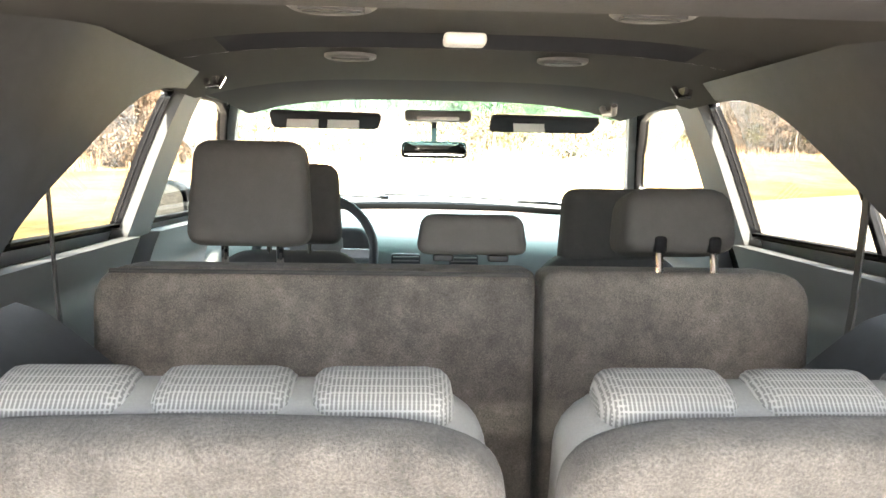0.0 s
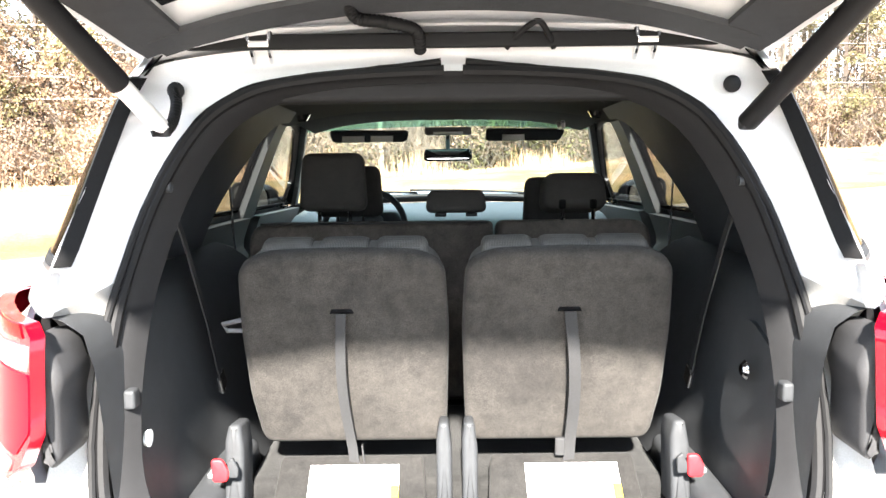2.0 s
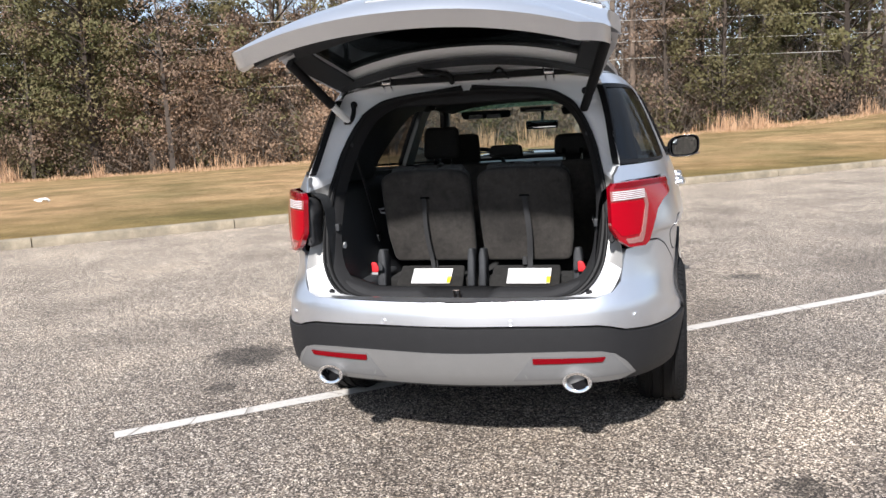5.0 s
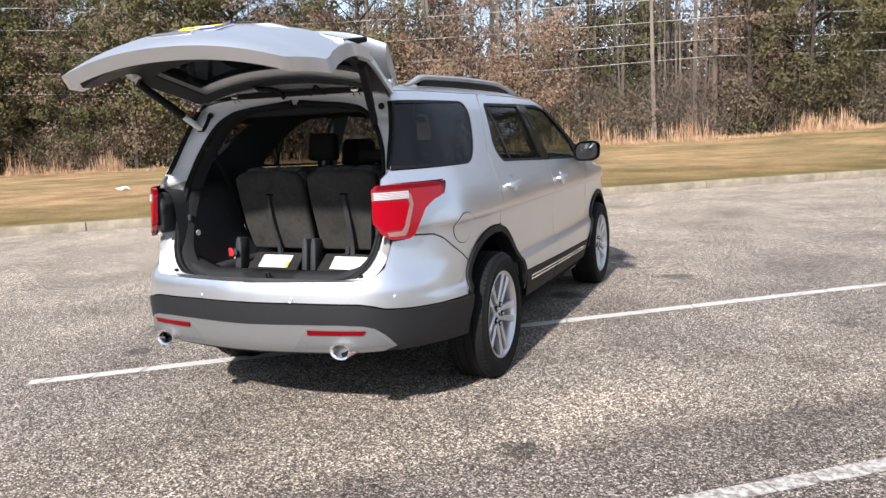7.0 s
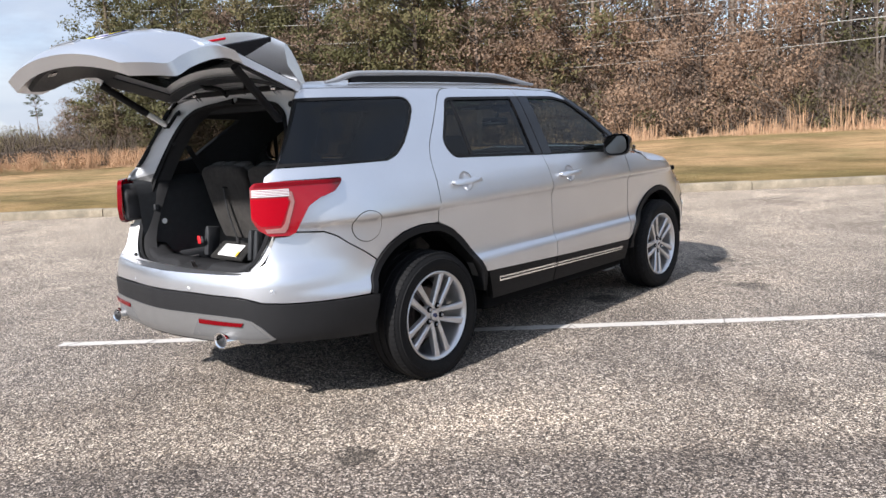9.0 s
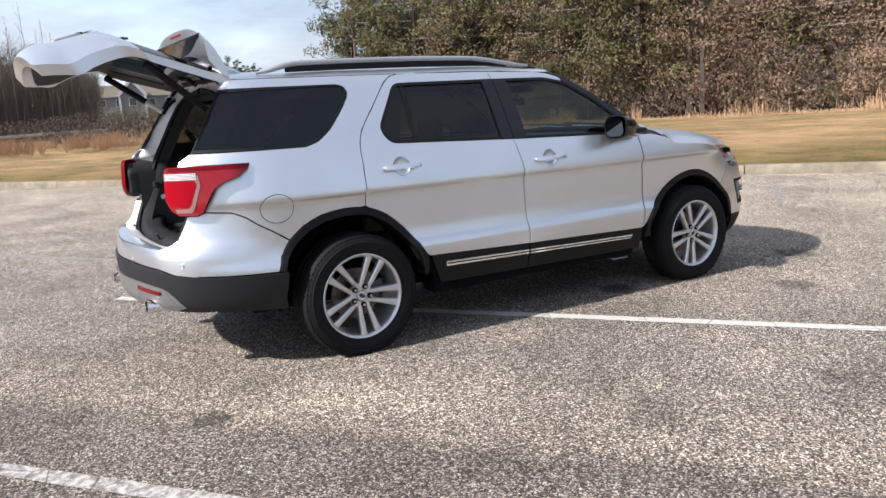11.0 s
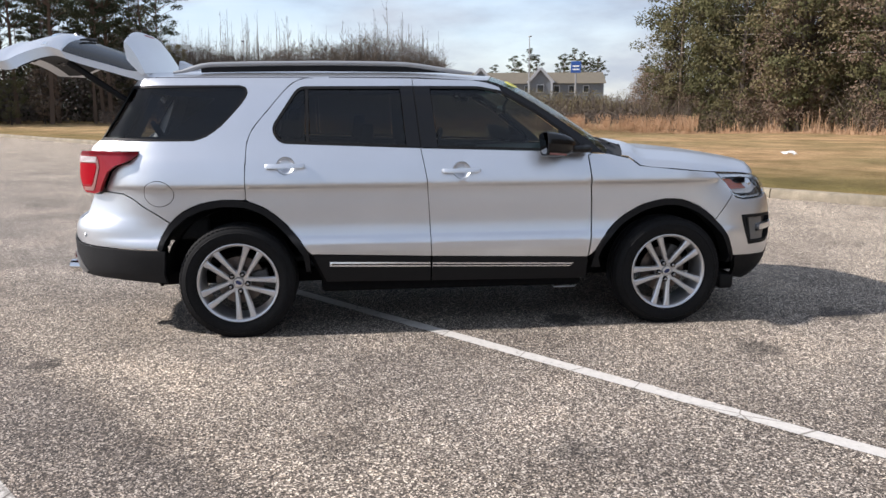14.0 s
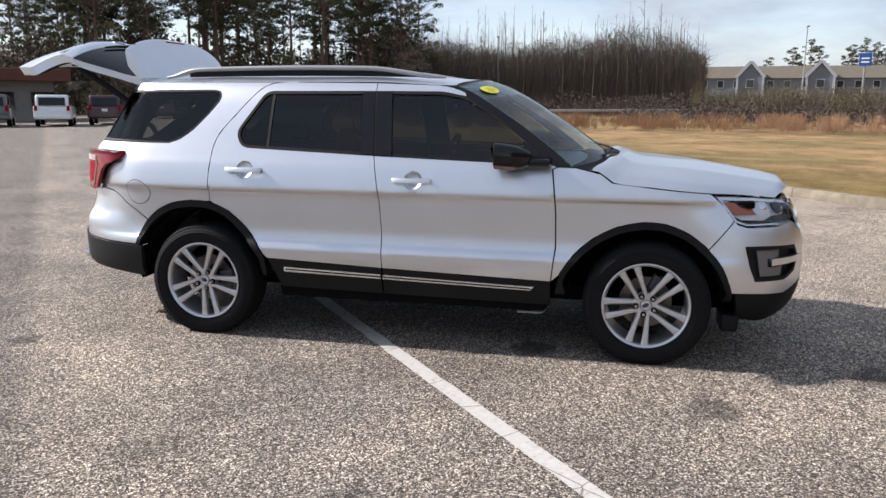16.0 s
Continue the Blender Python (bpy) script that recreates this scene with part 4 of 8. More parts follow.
def make_ends():
    # rear bumper
    top = across([(S_REAR, .746), (s_rear(.3), .746), (-1.20, .748), (-1.12, .766), (-1.06, .80), (-1.03, .86), (-.995, .924), (-.915, .926), (-.882, .942), (-.72, .931), (-.65, .902), (-.583, .855), (-.50, .807), (-.415, .749), *cut(REAR_ARCH, -.490, -.418)[::-1], (-.496, .583), (-.75, .590), (-.95, .600), (-1.08, .611), (-1.14, .628), (-1.20, .639), (s_rear(.3), .646)], S_REAR)
    bumper = place("rear_bumper", panel_mesh("rear_bumper", shrink(top), SILVER, out=0, thick=.02), car)
    low = across([(S_REAR, .645), (s_rear(.3), .643), (-1.20, .636), (-1.14, .625), (-1.08, .608), (-.95, .597), (-.75, .587), (-.62, .582), (-.440, .577), (-.448, .50), (-.462, .42), (-.450, .358), (-.52, .362), (-.82, .385), (-1.10, .398), (s_rear(.3), .385)], S_REAR)
    place("lower_bumper", panel_mesh("lower_bumper", shrink(low), SUNLIT_PLASTIC, out=.012, thick=.03), bumper, "matt black lower bumper")
    fascia = across([(S_REAR, .538), (s_rear(.3), .541), (s_rear(.50), .541), (s_rear(.62), .535), (s_rear(.67), .520), (s_rear(.71), .485), (s_rear(.755), .424), (s_rear(.70), .402), (s_rear(.3), .398)], S_REAR)
    fas = place("lower_fascia", panel_mesh("lower_fascia", fascia, GREY_FASCIA, out=.018, thick=.03, ds=.03), bumper, "grey lower skid fascia")
    for side in (1, -1):
        a, b, c = s_rear(.325), s_rear(.67), s_rear(.40)
        # darker sheet laid on the fascia, a recess's shade put in as colour
        rec = [(s_rear(.35), .525), (s_rear(.66), .519), (s_rear(.70), .47), (s_rear(.735), .428), (s_rear(.27), .418)]
        place("fascia_recess_shade", panel_mesh("fascia_recess_shade", rec, simple("fascia_shadow_grey", (.11, .11, .11), .5, grain=.1, scale=400), mirror=side < 0, out=.0195, thick=.01), fas)
        rf = rounded([(s_rear(.352), .517), (s_rear(.632), .513), (s_rear(.62), .494), (s_rear(.352), .494)], .004)
        place("reflector", panel_mesh("reflector", rf, DEEP_RED, mirror=side < 0, out=.026, thick=.02, ds=.02, dz=.01), bumper, "red bumper reflector")
        # tailpipe
        bm = bmesh.new()
        for r_in, r_out in ((.034, .046),):
            prof = [(.0, r_out), (.17, r_out * .98), (.17, r_in), (.004, r_in), (0, (r_in + r_out) / 2)]
            lathe(prof, 28, bm=bm, close=True)
        bmesh.ops.transform(bm, matrix=pose(side * .53, -1.152, .424, -4, 0, 0) @ Matrix.Diagonal((1.25, 1, .9, 1)) @ pose(0, 0, 0, 0, 0, 90), verts=bm.verts)
        pipe = part("tailpipe", bm, CHROME, car, "chrome oval tailpipe tip")
        bm = tube([(side * .53, -1.09, .424), (side * .53, -.75, .40)], .040, 14)
        part("exhaust_pipe", bm, DARK, pipe)
        # parking sensors
        for sx in (.27, .757):
            s = s_rear(sx)
            p, nn = skin(s, .662, .001), skin_normal(np.array(s), np.array(.662))
            bm = lathe([(0, .0125), (.002, .0125), (.003, .011), (.0025, .0095), (.003, .009)], 18)
            q = Vector((nn[0] * side, nn[1], nn[2])).to_track_quat("X", "Z").to_matrix().to_4x4()
            bmesh.ops.transform(bm, matrix=Matrix.Translation((p[0] * side, p[1], p[2])) @ q, verts=bm.verts)
            part("parking_sensor", bm, SILVER, bumper)
        # tail lamp
        def proud(a, b):
            return .034 * smooth(-.585, -.69, a)
        lamp = place("tail_lamp", panel_mesh("tail_lamp", shrink(LAMP), LAMP_RED, mirror=side < 0, out=.012, thick=.024, ds=.03, lift=proud), car, "red and clear wraparound tail lamp")
        stop = rounded([(-1.110, 1.121), (-.915, 1.121), (-.903, 1.10), (-.94, 1.01), (-.955, .985), (-1.06, .985), (-1.110, 1.03)], .008)
        place("stop_lens", panel_mesh("stop_lens", stop, RED, mirror=side < 0, out=.0145, thick=.006, ds=.02, lift=proud), lamp)
        band = [(-1.110, 1.166), (-.915, 1.164), (-.886, 1.148), (-.876, 1.10), (-.900, 1.03), (-.922, .968), (-.94, .950), (-1.03, .952), (-1.04, .972), (-.955, .974), (-.935, .995), (-.915, 1.05), (-.896, 1.10), (-.908, 1.127), (-1.110, 1.127)]
        lens = place("reverse_lens", panel_mesh("reverse_lens", band, CLEAR_LENS, mirror=side < 0, out=.0155, thick=.008, ds=.015, dz=.012, step=.015, lift=proud), lamp, "clear lens band")
        for k in range(5):
            z0 = 1.1305 + .0075 * k
            place("lens_flute", panel_mesh("lens_flute", [(-1.100, z0), (-.90, z0), (-.90, z0 + .0035), (-1.100, z0 + .0035)], LAMP_BRIGHT, mirror=side < 0, out=.0175, thick=.004, ds=.03, lift=proud), lens)
        place("lamp_rim", panel_mesh("lamp_rim", [(-1.075, 1.197), (-.60, 1.195), (-.606, 1.178), (-1.090, 1.176)], DEEP_RED, mirror=side < 0, out=.0145, thick=.006, lift=proud), lamp)
        # head lamp
        hl = [(3.224, 1.018), (3.292, .957), (3.370, .852), (3.440, .833), (3.66, .838), (3.80, .862), (3.90, .93), (3.86, .978), (3.55, 1.000)]
        head = place("head_lamp", panel_mesh("head_lamp", shrink(hl), GLOSS_BLACK, mirror=side < 0, out=-.045, thick=.004), car, "clear wraparound head lamp")
        place("reflector_bowl", panel_mesh("reflector_bowl", [(3.25, 1.003), (3.33, .91), (3.41, .872), (3.56, .868), (3.62, .89), (3.80, .893), (3.84, .93), (3.80, .978), (3.5, .992)], LAMP_BRIGHT, mirror=side < 0, out=-.028, thick=.006, ds=.02, dz=.02, step=.015, lift=lambda s, z: .012 * smooth(3.47, 3.50, s) * np.cos((z - .935) * 26) - .02 * smooth(3.62, 3.67, s)), head, "silvered lamp reflector")
        for ls, lz, lr in ((3.575, .935, .030), (3.735, .935, .036)):
            q, nn = skin(ls, lz, -.035), skin_normal(np.array(ls), np.array(lz))
            bm = lathe([(0, lr * 1.25), (.012, lr * 1.25), (.012, lr), (.016, lr * .93), (.024, lr * .62), (.027, lr * .2)], 24)
            turn_ = Vector((nn[0] * side, nn[1], nn[2])).to_track_quat("X", "Z").to_matrix().to_4x4()
            bmesh.ops.transform(bm, matrix=Matrix.Translation((q[0] * side, q[1], q[2])) @ turn_, verts=bm.verts)
            part("projector", bm, CHROME if ls < 3.6 else GLOSS_BLACK, head, "round lamp projector")
        place("amber_marker", panel_mesh("amber_marker", [(3.292, .973), (3.453, .966), (3.509, .903), (3.352, .903)], AMBER, mirror=side < 0, out=-.012, thick=.02, ds=.02, dz=.02), head, "amber side marker")
        place("lamp_trim", panel_mesh("lamp_trim", [(3.250, 1.006), (3.55, .991), (3.85, .970), (3.85, .955), (3.55, .976), (3.285, .987), (3.372, .872), (3.44, .850), (3.66, .855), (3.66, .847), (3.44, .842), (3.366, .862)], LAMP_SILVER, mirror=side < 0, out=-.010, thick=.012, ds=.02, dz=.008, step=.012), head, "bright trim along the lamp edge")
        place("lens", panel_mesh("lens", shrink(hl), tinted("head_lamp_lens", (.9, .92, .93)), mirror=side < 0, out=.0, thick=.05, ds=.03), head, "clear plastic lens")
    # front bumper, lamp recesses, grille
    fr = [(3.356, .870), (3.372, .848), (3.44, .829), (3.66, .834), (3.80, .856), (3.93, .80), (4.05, .70), (S_FRONT - .2, .66), (S_FRONT, .66)]
    fl = [(S_FRONT, .50), (S_FRONT - .2, .50), (4.02, .50), (3.86, .475), (3.72, .437), (3.55, .443), (3.372, .449), *cut(FRONT_ARCH, 3.218, 3.36)[::-1], (3.211, .702)]
    whole = across([*fl, *fr], S_FRONT)
    fog = [(3.416, .727), (3.60, .728), (3.80, .72), (3.85, .65), (3.80, .56), (3.70, .520), (3.487, .518), (3.45, .60)]
    fogs = [fog, [(2 * S_FRONT - s, z) for s, z in fog]]
    order = [*[p for p in fl], *fr]
    right = order
    left = [(2 * S_FRONT - s, z) for s, z in order[::-1]]
    front = place("front_bumper", panel_mesh("front_bumper", [*right, *left], SILVER, fogs, out=0, thick=.02), car)
    for side in (1, -1):
        place("fog_recess", panel_mesh("fog_recess", fog, BLACK_PLASTIC, mirror=side < 0, out=-.03, thick=.01, ds=.03), front, "black fog lamp recess")
        place("fog_surround", panel_mesh("fog_surround", fog, BLACK_PLASTIC, [shrink(fog, .022)], mirror=side < 0, out=.002, thick=.04, ds=.03), front)
        place("fog_insert", panel_mesh("fog_insert", [(3.495, .70), (3.66, .70), (3.655, .655), (3.57, .65), (3.575, .60), (3.69, .60), (3.68, .545), (3.525, .545)], GREY_FASCIA, mirror=side < 0, out=-.016, thick=.02, ds=.03), front, "grey lamp insert")
        place("fog_blade", panel_mesh("fog_blade", [(3.585, .652), (3.90, .655), (3.90, .622), (3.585, .612)], SILVER, mirror=side < 0, out=.008, thick=.03, ds=.03), front)
    lo = [(S_FRONT, .496), (4.02, .496), (3.86, .471), (3.72, .433), (3.55, .439), (3.374, .445), (3.40, .36), (3.42, .28), (3.6, .245), (3.8, .235), (S_FRONT, .235)]
    low_right = [(3.374, .445), (3.55, .439), (3.72, .433), (3.86, .471), (4.02, .496), (S_FRONT, .496)]
    low_all = [*low_right, *[(2 * S_FRONT - s, z) for s, z in low_right[::-1]], *[(2 * S_FRONT - s, z) for s, z in lo[6:-1]], *lo[6:][::-1]]
    place("front_lower_bumper", panel_mesh("front_lower_bumper", low_all, BLACK_PLASTIC, out=.002, thick=.03), front, "matt black lower bumper")
    bm = box(.22, .10, .11, (.70, 3.36, .245), .02, taper=(1.05, 1.1))
    part("air_dam", bm, BLACK_PLASTIC, front, "black air dam")
    bm = box(.22, .10, .11, (-.70, 3.36, .245), .02, taper=(1.05, 1.1))
    part("air_dam", bm, BLACK_PLASTIC, front, "black air dam")
    gr = [(3.905, .93), (3.95, .80), (4.06, .70), (S_FRONT, .665), (2 * S_FRONT - 4.06, .70), (2 * S_FRONT - 3.95, .80), (2 * S_FRONT - 3.905, .93), (2 * S_FRONT - 3.87, .975), (S_FRONT, .96), (3.87, .975)]
    grille = place("grille", panel_mesh("grille", gr, GLOSS_BLACK, out=-.02, thick=.02, ds=.1), car, "black grille with bright bars")
    for z in (.74, .83, .91):
        me = panel_mesh("grille_bar", [(3.97, z), (2 * S_FRONT - 3.97, z), (2 * S_FRONT - 3.97, z + .035), (3.97, z + .035)], CHROME, out=-.006, thick=.02, ds=.05)
        place("grille_bar", me, grille)
    # floor pan, engine bay, sills
    part("engine_bay", box(1.62, .95, .04, (0, 2.98, .96), .01), DARK, car)
    part("underbody", box(1.30, 4.15, .10, (0, 1.50, .34), .03), DARK, car, "dark underbody")
    for side in (1, -1):
        part("sill", box(.16, 1.75, .12, (side * .82, 1.40, .33), .03), DARK, car)
    part("jacking_step", tube([(.80, 2.08, .27), (.86, 2.10, .252), (.86, 2.24, .252), (.82, 2.27, .27)], .006, 6), simple("galvanised_bracket", (.4, .4, .4), .5, .6, grain=.2), car, "small grey bracket under the sill")
    # door mirrors
    for side in (1, -1):
        def shell(t, grow=1.0):
            e = max(0.0, 1 - .80 * t ** 2.4) ** .5
            return [(side * (1.040 + .108 * grow * e * math.copysign(abs(math.cos(a)) ** .62, math.cos(a)) - .045 * t), 1.965 + .205 * t,
                     1.232 - .018 * t + .080 * grow * e * math.copysign(abs(math.sin(a)) ** .62, math.sin(a)) + .010 * math.cos(a)) for a in np.linspace(0, 2 * math.pi, 33)]
        rows = [shell(.03, .90), shell(.0, .96), shell(.02), *[shell(t) for t in np.linspace(.08, 1, 14)]]
        c = np.mean(rows[-1], axis=0)
        rows.append([tuple(c + (np.array(p) - c) * .5 + (0, .008, 0)) for p in rows[-1]])
        rows.append([tuple(c + (0, .011, 0)) for p in rows[-1]])
        mirror = place("door_mirror", grid_mesh("door_mirror", rows, GLOSS_BLACK), car, "gloss black door mirror")
        face = [[(x, 1.958 - .20 * (z - 1.232), z) for x, y, z in shell(.028, .80)], [(side * 1.040, 1.958, 1.232)] * 33]
        # silvering darkened to stand in for the dark surroundings it would reflect
        place("mirror_glass", grid_mesh("mirror_glass", face, simple("mirror_silvering", (.15, .155, .155), .01, 1.0, grain=.01)), mirror, "mirror glass")
        lampstrip = [[(side * (1.040 + .1085 * math.cos(a) ** .62 - .045 * t), 1.965 + .205 * t, 1.232 - .018 * t - zz) for t in np.linspace(.06, .62, 8)] for a, zz in ((.12, .048), (.12, .060))]
        place("turn_lamp", grid_mesh("turn_lamp", [[(x + side * .003, y, z) for x, y, z in r] for r in lampstrip], CLEAR_LENS, .006), mirror, "clear indicator strip")
        part("mirror_arm", slab(rounded([(.0, -.024), (.14, -.010), (.14, .030), (.0, .040)], .012), .16, .02, pose(side * .90, 2.125, 1.185) @ Matrix.Diagonal((side, 1, 1, 1))), GLOSS_BLACK, mirror)


def make_wheels():
    R = .372
    prof = [(-.104, .258), (-.116, .275), (-.1215, .305), (-.115, .340), (-.100, .363), (-.080, .3705)]
    for x in (-.052, 0, .052):
        prof += [(x - .009, R), (x - .006, R - .008), (x + .006, R - .008), (x + .009, R)]
    prof += [(.080, .3705), (.100, .363), (.115, .340), (.1215, .305), (.116, .275), (.104, .258), (.09, .240), (-.09, .240)]
    bm = lathe(prof, 96, close=True)
    lathe([(.1185, .322), (.1215, .324), (.1215, .327), (.1165, .330)], 96, bm=bm, close=True)
    for k in range(72):
        a = k / 72 * 360
        for sx in (-1, 1):
            one = box(.030, .020, .004)
            bmesh.ops.transform(one, matrix=pose(0, 0, 0, a) @ pose(sx * .093, 0, .3655, 0, sx * 24, 0), verts=one.verts)
            join(bm, one)
    tyre = part("tyre", bm, RUBBER)
    # rim: barrel, lip, ten spokes in five parallel pairs
    bm = lathe([(.100, .2585), (.1085, .2575), (.111, .2535), (.1085, .2475), (.100, .240), (.075, .2325), (-.09, .230), (-.09, .236), (.07, .2385)], 96, close=True)
    hub_x, rim_x = .080, .094
    for k in range(5):
        a = radians(90 + 72 * k)
        u, v = np.array((math.cos(a), math.sin(a))), np.array((-math.sin(a), math.cos(a)))
        for sgn in (-1, 1):
            rings = []
            for r, off, w, x, dep in ((.040, .0235, .0120, hub_x + .001, .03), (.072, .0275, .0135, hub_x + .004, .034), (.13, .0345, .0155, hub_x + .011, .036), (.19, .0415, .0175, rim_x + .004, .034), (.222, .0455, .0205, rim_x + .007, .03), (.246, .0480, .0260, rim_x + .007, .026)):
                c = u * r + v * off * sgn
                ring = []
                for wx, xx in ((-1, x - dep), (-1, x - .007), (-.6, x), (.6, x), (1, x - .007), (1, x - dep)):
                    q = c + v * w * wx
                    ring.append(bm.verts.new((xx, q[0], q[1])))
                rings.append(ring)
            for r0, r1 in zip(rings, rings[1:]):
                for j in range(6):
                    bm.faces.new((r0[j], r0[(j + 1) % 6], r1[(j + 1) % 6], r1[j]))
            bm.faces.new(rings[0])
            bm.faces.new(rings[-1])
    lathe([(hub_x - .035, .076), (hub_x - .006, .074), (hub_x - .001, .068), (hub_x - .001, .036), (hub_x - .006, .034), (hub_x - .03, .03)], 40, bm=bm)
    rim = part("rim", bm, ALLOY, sharp=30)
    bm = lathe([(hub_x - .02, .033), (hub_x + .001, .033), (hub_x + .006, .029), (hub_x + .0075, .012)], 28)
    cap = part("centre_cap", bm, ALLOY)
    bm = lathe([(0, .022), (.0015, .021), (.002, .01)], 24)
    bmesh.ops.transform(bm, matrix=pose(hub_x + .006, 0, 0) @ Matrix.Diagonal((1, 1, .62, 1)), verts=bm.verts)
    badge = part("cap_badge", bm, simple("blue_badge", (.01, .025, .10), .2, grain=.1, coat=.5))
    bm = lathe([(.0, .0105), (.019, .0100), (.023, .0075), (.0235, .002)], 14)
    nut = part("wheel_nut", bm, simple("nut_steel", (.45, .45, .46), .25, .9, grain=.2))
    recess = part("nut_recess", lathe([(.0, .0175), (.0115, .0175), (.0118, .006)], 18), DARK)
    bm = lathe([(-.02, .155), (-.008, .155), (-.008, .09), (.005, .085), (.005, .03), (-.02, .03)], 48, close=True)
    disc = part("brake_disc", bm, STEEL)
    bm = box(.07, .10, .06, (-.01, .10, .085), .012, turn=(40, 0, 0))
    caliper = part("brake_caliper", bm, simple("cast_caliper", (.10, .095, .09), .6, .4, grain=.3, scale=80))
    for name, side, y, roll in (("wheel", 1, 0, -26), ("wheel", 1, 2.865, 26), ("wheel", -1, 0, 20), ("wheel", -1, 2.865, 41)):
        hub = place(name, tyre.data, car, "silver five-twin-spoke alloy wheel", pose(side * .855, y, .359, 0, 0, 0 if side > 0 else 180) @ pose(0, 0, 0, roll))
        bpy.context.view_layer.update()
        m = hub.matrix_world.copy()
        for nm, src, loc in (("rim", rim, Matrix()), ("centre_cap", cap, Matrix()), ("cap_badge", badge, Matrix())):
            place(nm, src.data, hub, "", m @ loc)
        for k in range(5):
            a = 2 * math.pi * k / 5 + math.pi / 2
            place("wheel_nut", nut.data, hub, "", m @ pose(hub_x - .004, math.cos(a) * .0572, math.sin(a) * .0572))
            place("nut_recess", recess.data, hub, "", m @ pose(hub_x - .004, math.cos(a) * .0572, math.sin(a) * .0572))
        place("brake_disc", disc.data, hub, "rusty steel brake disc", m)
        place("brake_caliper", caliper.data, hub, "", m)
    for o in (tyre, rim, cap, badge, nut, recess, disc, caliper):
        bpy.data.objects.remove(o)


make_flanks()
make_roof()
make_ends()
make_wheels()


# ---- the cabin ----
def carpet_material(name, color, vary=.35):
    m, n, l, p = material(name)
    co = n.new("ShaderNodeTexCoord").outputs["Object"]
    fuzz, mid, broad = tex_noise(n, l, co, 420, 3, .8), tex_noise(n, l, co, 34, 5, .7), tex_noise(n, l, co, 5, 4)
    c = ramp(n, l, fuzz.outputs["Fac"], [(.3, tuple(v * .55 for v in color)), (.5, color), (.72, tuple(v * 1.6 for v in color))])
    c = blend(n, l, 1.0, c, ramp(n, l, mid.outputs["Fac"], [(.3, (.72,) * 3), (.7, (1.2, 1.19, 1.17))]), "MULTIPLY")
    c = blend(n, l, 1.0, c, ramp(n, l, broad.outputs["Fac"], [(.35, (1 - vary,) * 3), (.65, (1.15, 1.14, 1.12))]), "MULTIPLY")
    l.new(c, p.inputs["Base Color"])
    p.inputs["Roughness"].default_value, p.inputs["Specular IOR Level"].default_value = .95, .15
    p.inputs["Sheen Weight"].default_value, p.inputs["Sheen Roughness"].default_value = .04, .5
    bump(n, l, fuzz.outputs["Fac"], p, .5, .003)
    return m


def mesh_fabric():
    m, n, l, p = material("woven_seat_fabric")
    co = n.new("ShaderNodeTexCoord").outputs["Object"]
    bands = []
    for way, at in (("X", 90.0), ("Y", 90.0), ("Z", 90.0)):
        wave = n.new("ShaderNodeTexWave")
        wave.bands_direction = way
        wave.inputs["Scale"].default_value, wave.inputs["Distortion"].default_value = at, .6
        l.new(co, wave.inputs["Vector"])
        bands.append(wave.outputs["Fac"])
    both = n.new("ShaderNodeMath")
    both.operation = "MULTIPLY"
    l.new(bands[0], both.inputs[0])
    l.new(bands[1], both.inputs[1])
    deep = n.new("ShaderNodeMath")
    deep.operation = "MAXIMUM"
    l.new(bands[1], deep.inputs[0])
    l.new(bands[2], deep.inputs[1])
    l.new(deep.outputs[0], both.inputs[1])
    broad = tex_noise(n, l, co, 9, 4)
    weave = ramp(n, l, both.outputs[0], [(.05, (.105, .101, .094)), (.55, (.036, .035, .033))])
    l.new(blend(n, l, 1.0, weave, ramp(n, l, broad.outputs["Fac"], [(.3, (.8, .8, .8)), (.7, (1.05, 1.05, 1.05))]), "MULTIPLY"), p.inputs["Base Color"])
    p.inputs["Roughness"].default_value = .85
    bump(n, l, both.outputs[0], p, -.5, .003)
    return m


CARPET = carpet_material("seatback_carpet", (.0385, .0355, .033))
FLAP_CARPET = carpet_material("flap_carpet", (.019, .0185, .018))
CARPET_DARK = carpet_material("second_row_carpet", (.086, .075, .067))
FLOOR_CARPET = carpet_material("cargo_carpet", (.020, .020, .020))
CLOTH = simple("grey_seat_cloth", (.034, .0325, .0315), .9, grain=.25, scale=900, bumped=.2, spec=.2)
CLOTH_LIGHT = simple("light_grey_seat_vinyl", (.085, .082, .077), .6, grain=.12, scale=500, bumped=.15)
WOVEN = mesh_fabric()
TRIM = simple("charcoal_trim", (.035, .037, .040), .55, grain=.2, scale=800, bumped=.15, vary=.1, spec=.25)
TRIM_BLACK = simple("black_trim", (.020, .020, .021), .7, grain=.2, scale=800, bumped=.15, spec=.15)
TRIM_GREY = simple("grey_trim", (.10, .10, .10), .6, grain=.12, scale=600, bumped=.1)
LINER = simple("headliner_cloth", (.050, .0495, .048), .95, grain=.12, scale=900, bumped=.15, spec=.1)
# the headliner cloth with the front cabin's shade in its colour
LINER_SHADED = simple("shaded_headliner_cloth", (.028, .030, .034), .95, grain=.12, scale=900, spec=.1)
WEBBING = simple("belt_webbing", (.015, .015, .016), .75, grain=.3, scale=500, bumped=.3)
SILVER_PLASTIC = simple("silver_plastic", (.33, .33, .34), .42, .3, grain=.08, scale=300)
WHITE_LABEL = simple("white_label", (.80, .80, .78), .5, grain=.03, scale=50)
YELLOW_LABEL = simple("yellow_label", (.80, .50, .02), .5, grain=.05)
INK = simple("grey_print", (.45, .45, .45), .6, grain=.05)
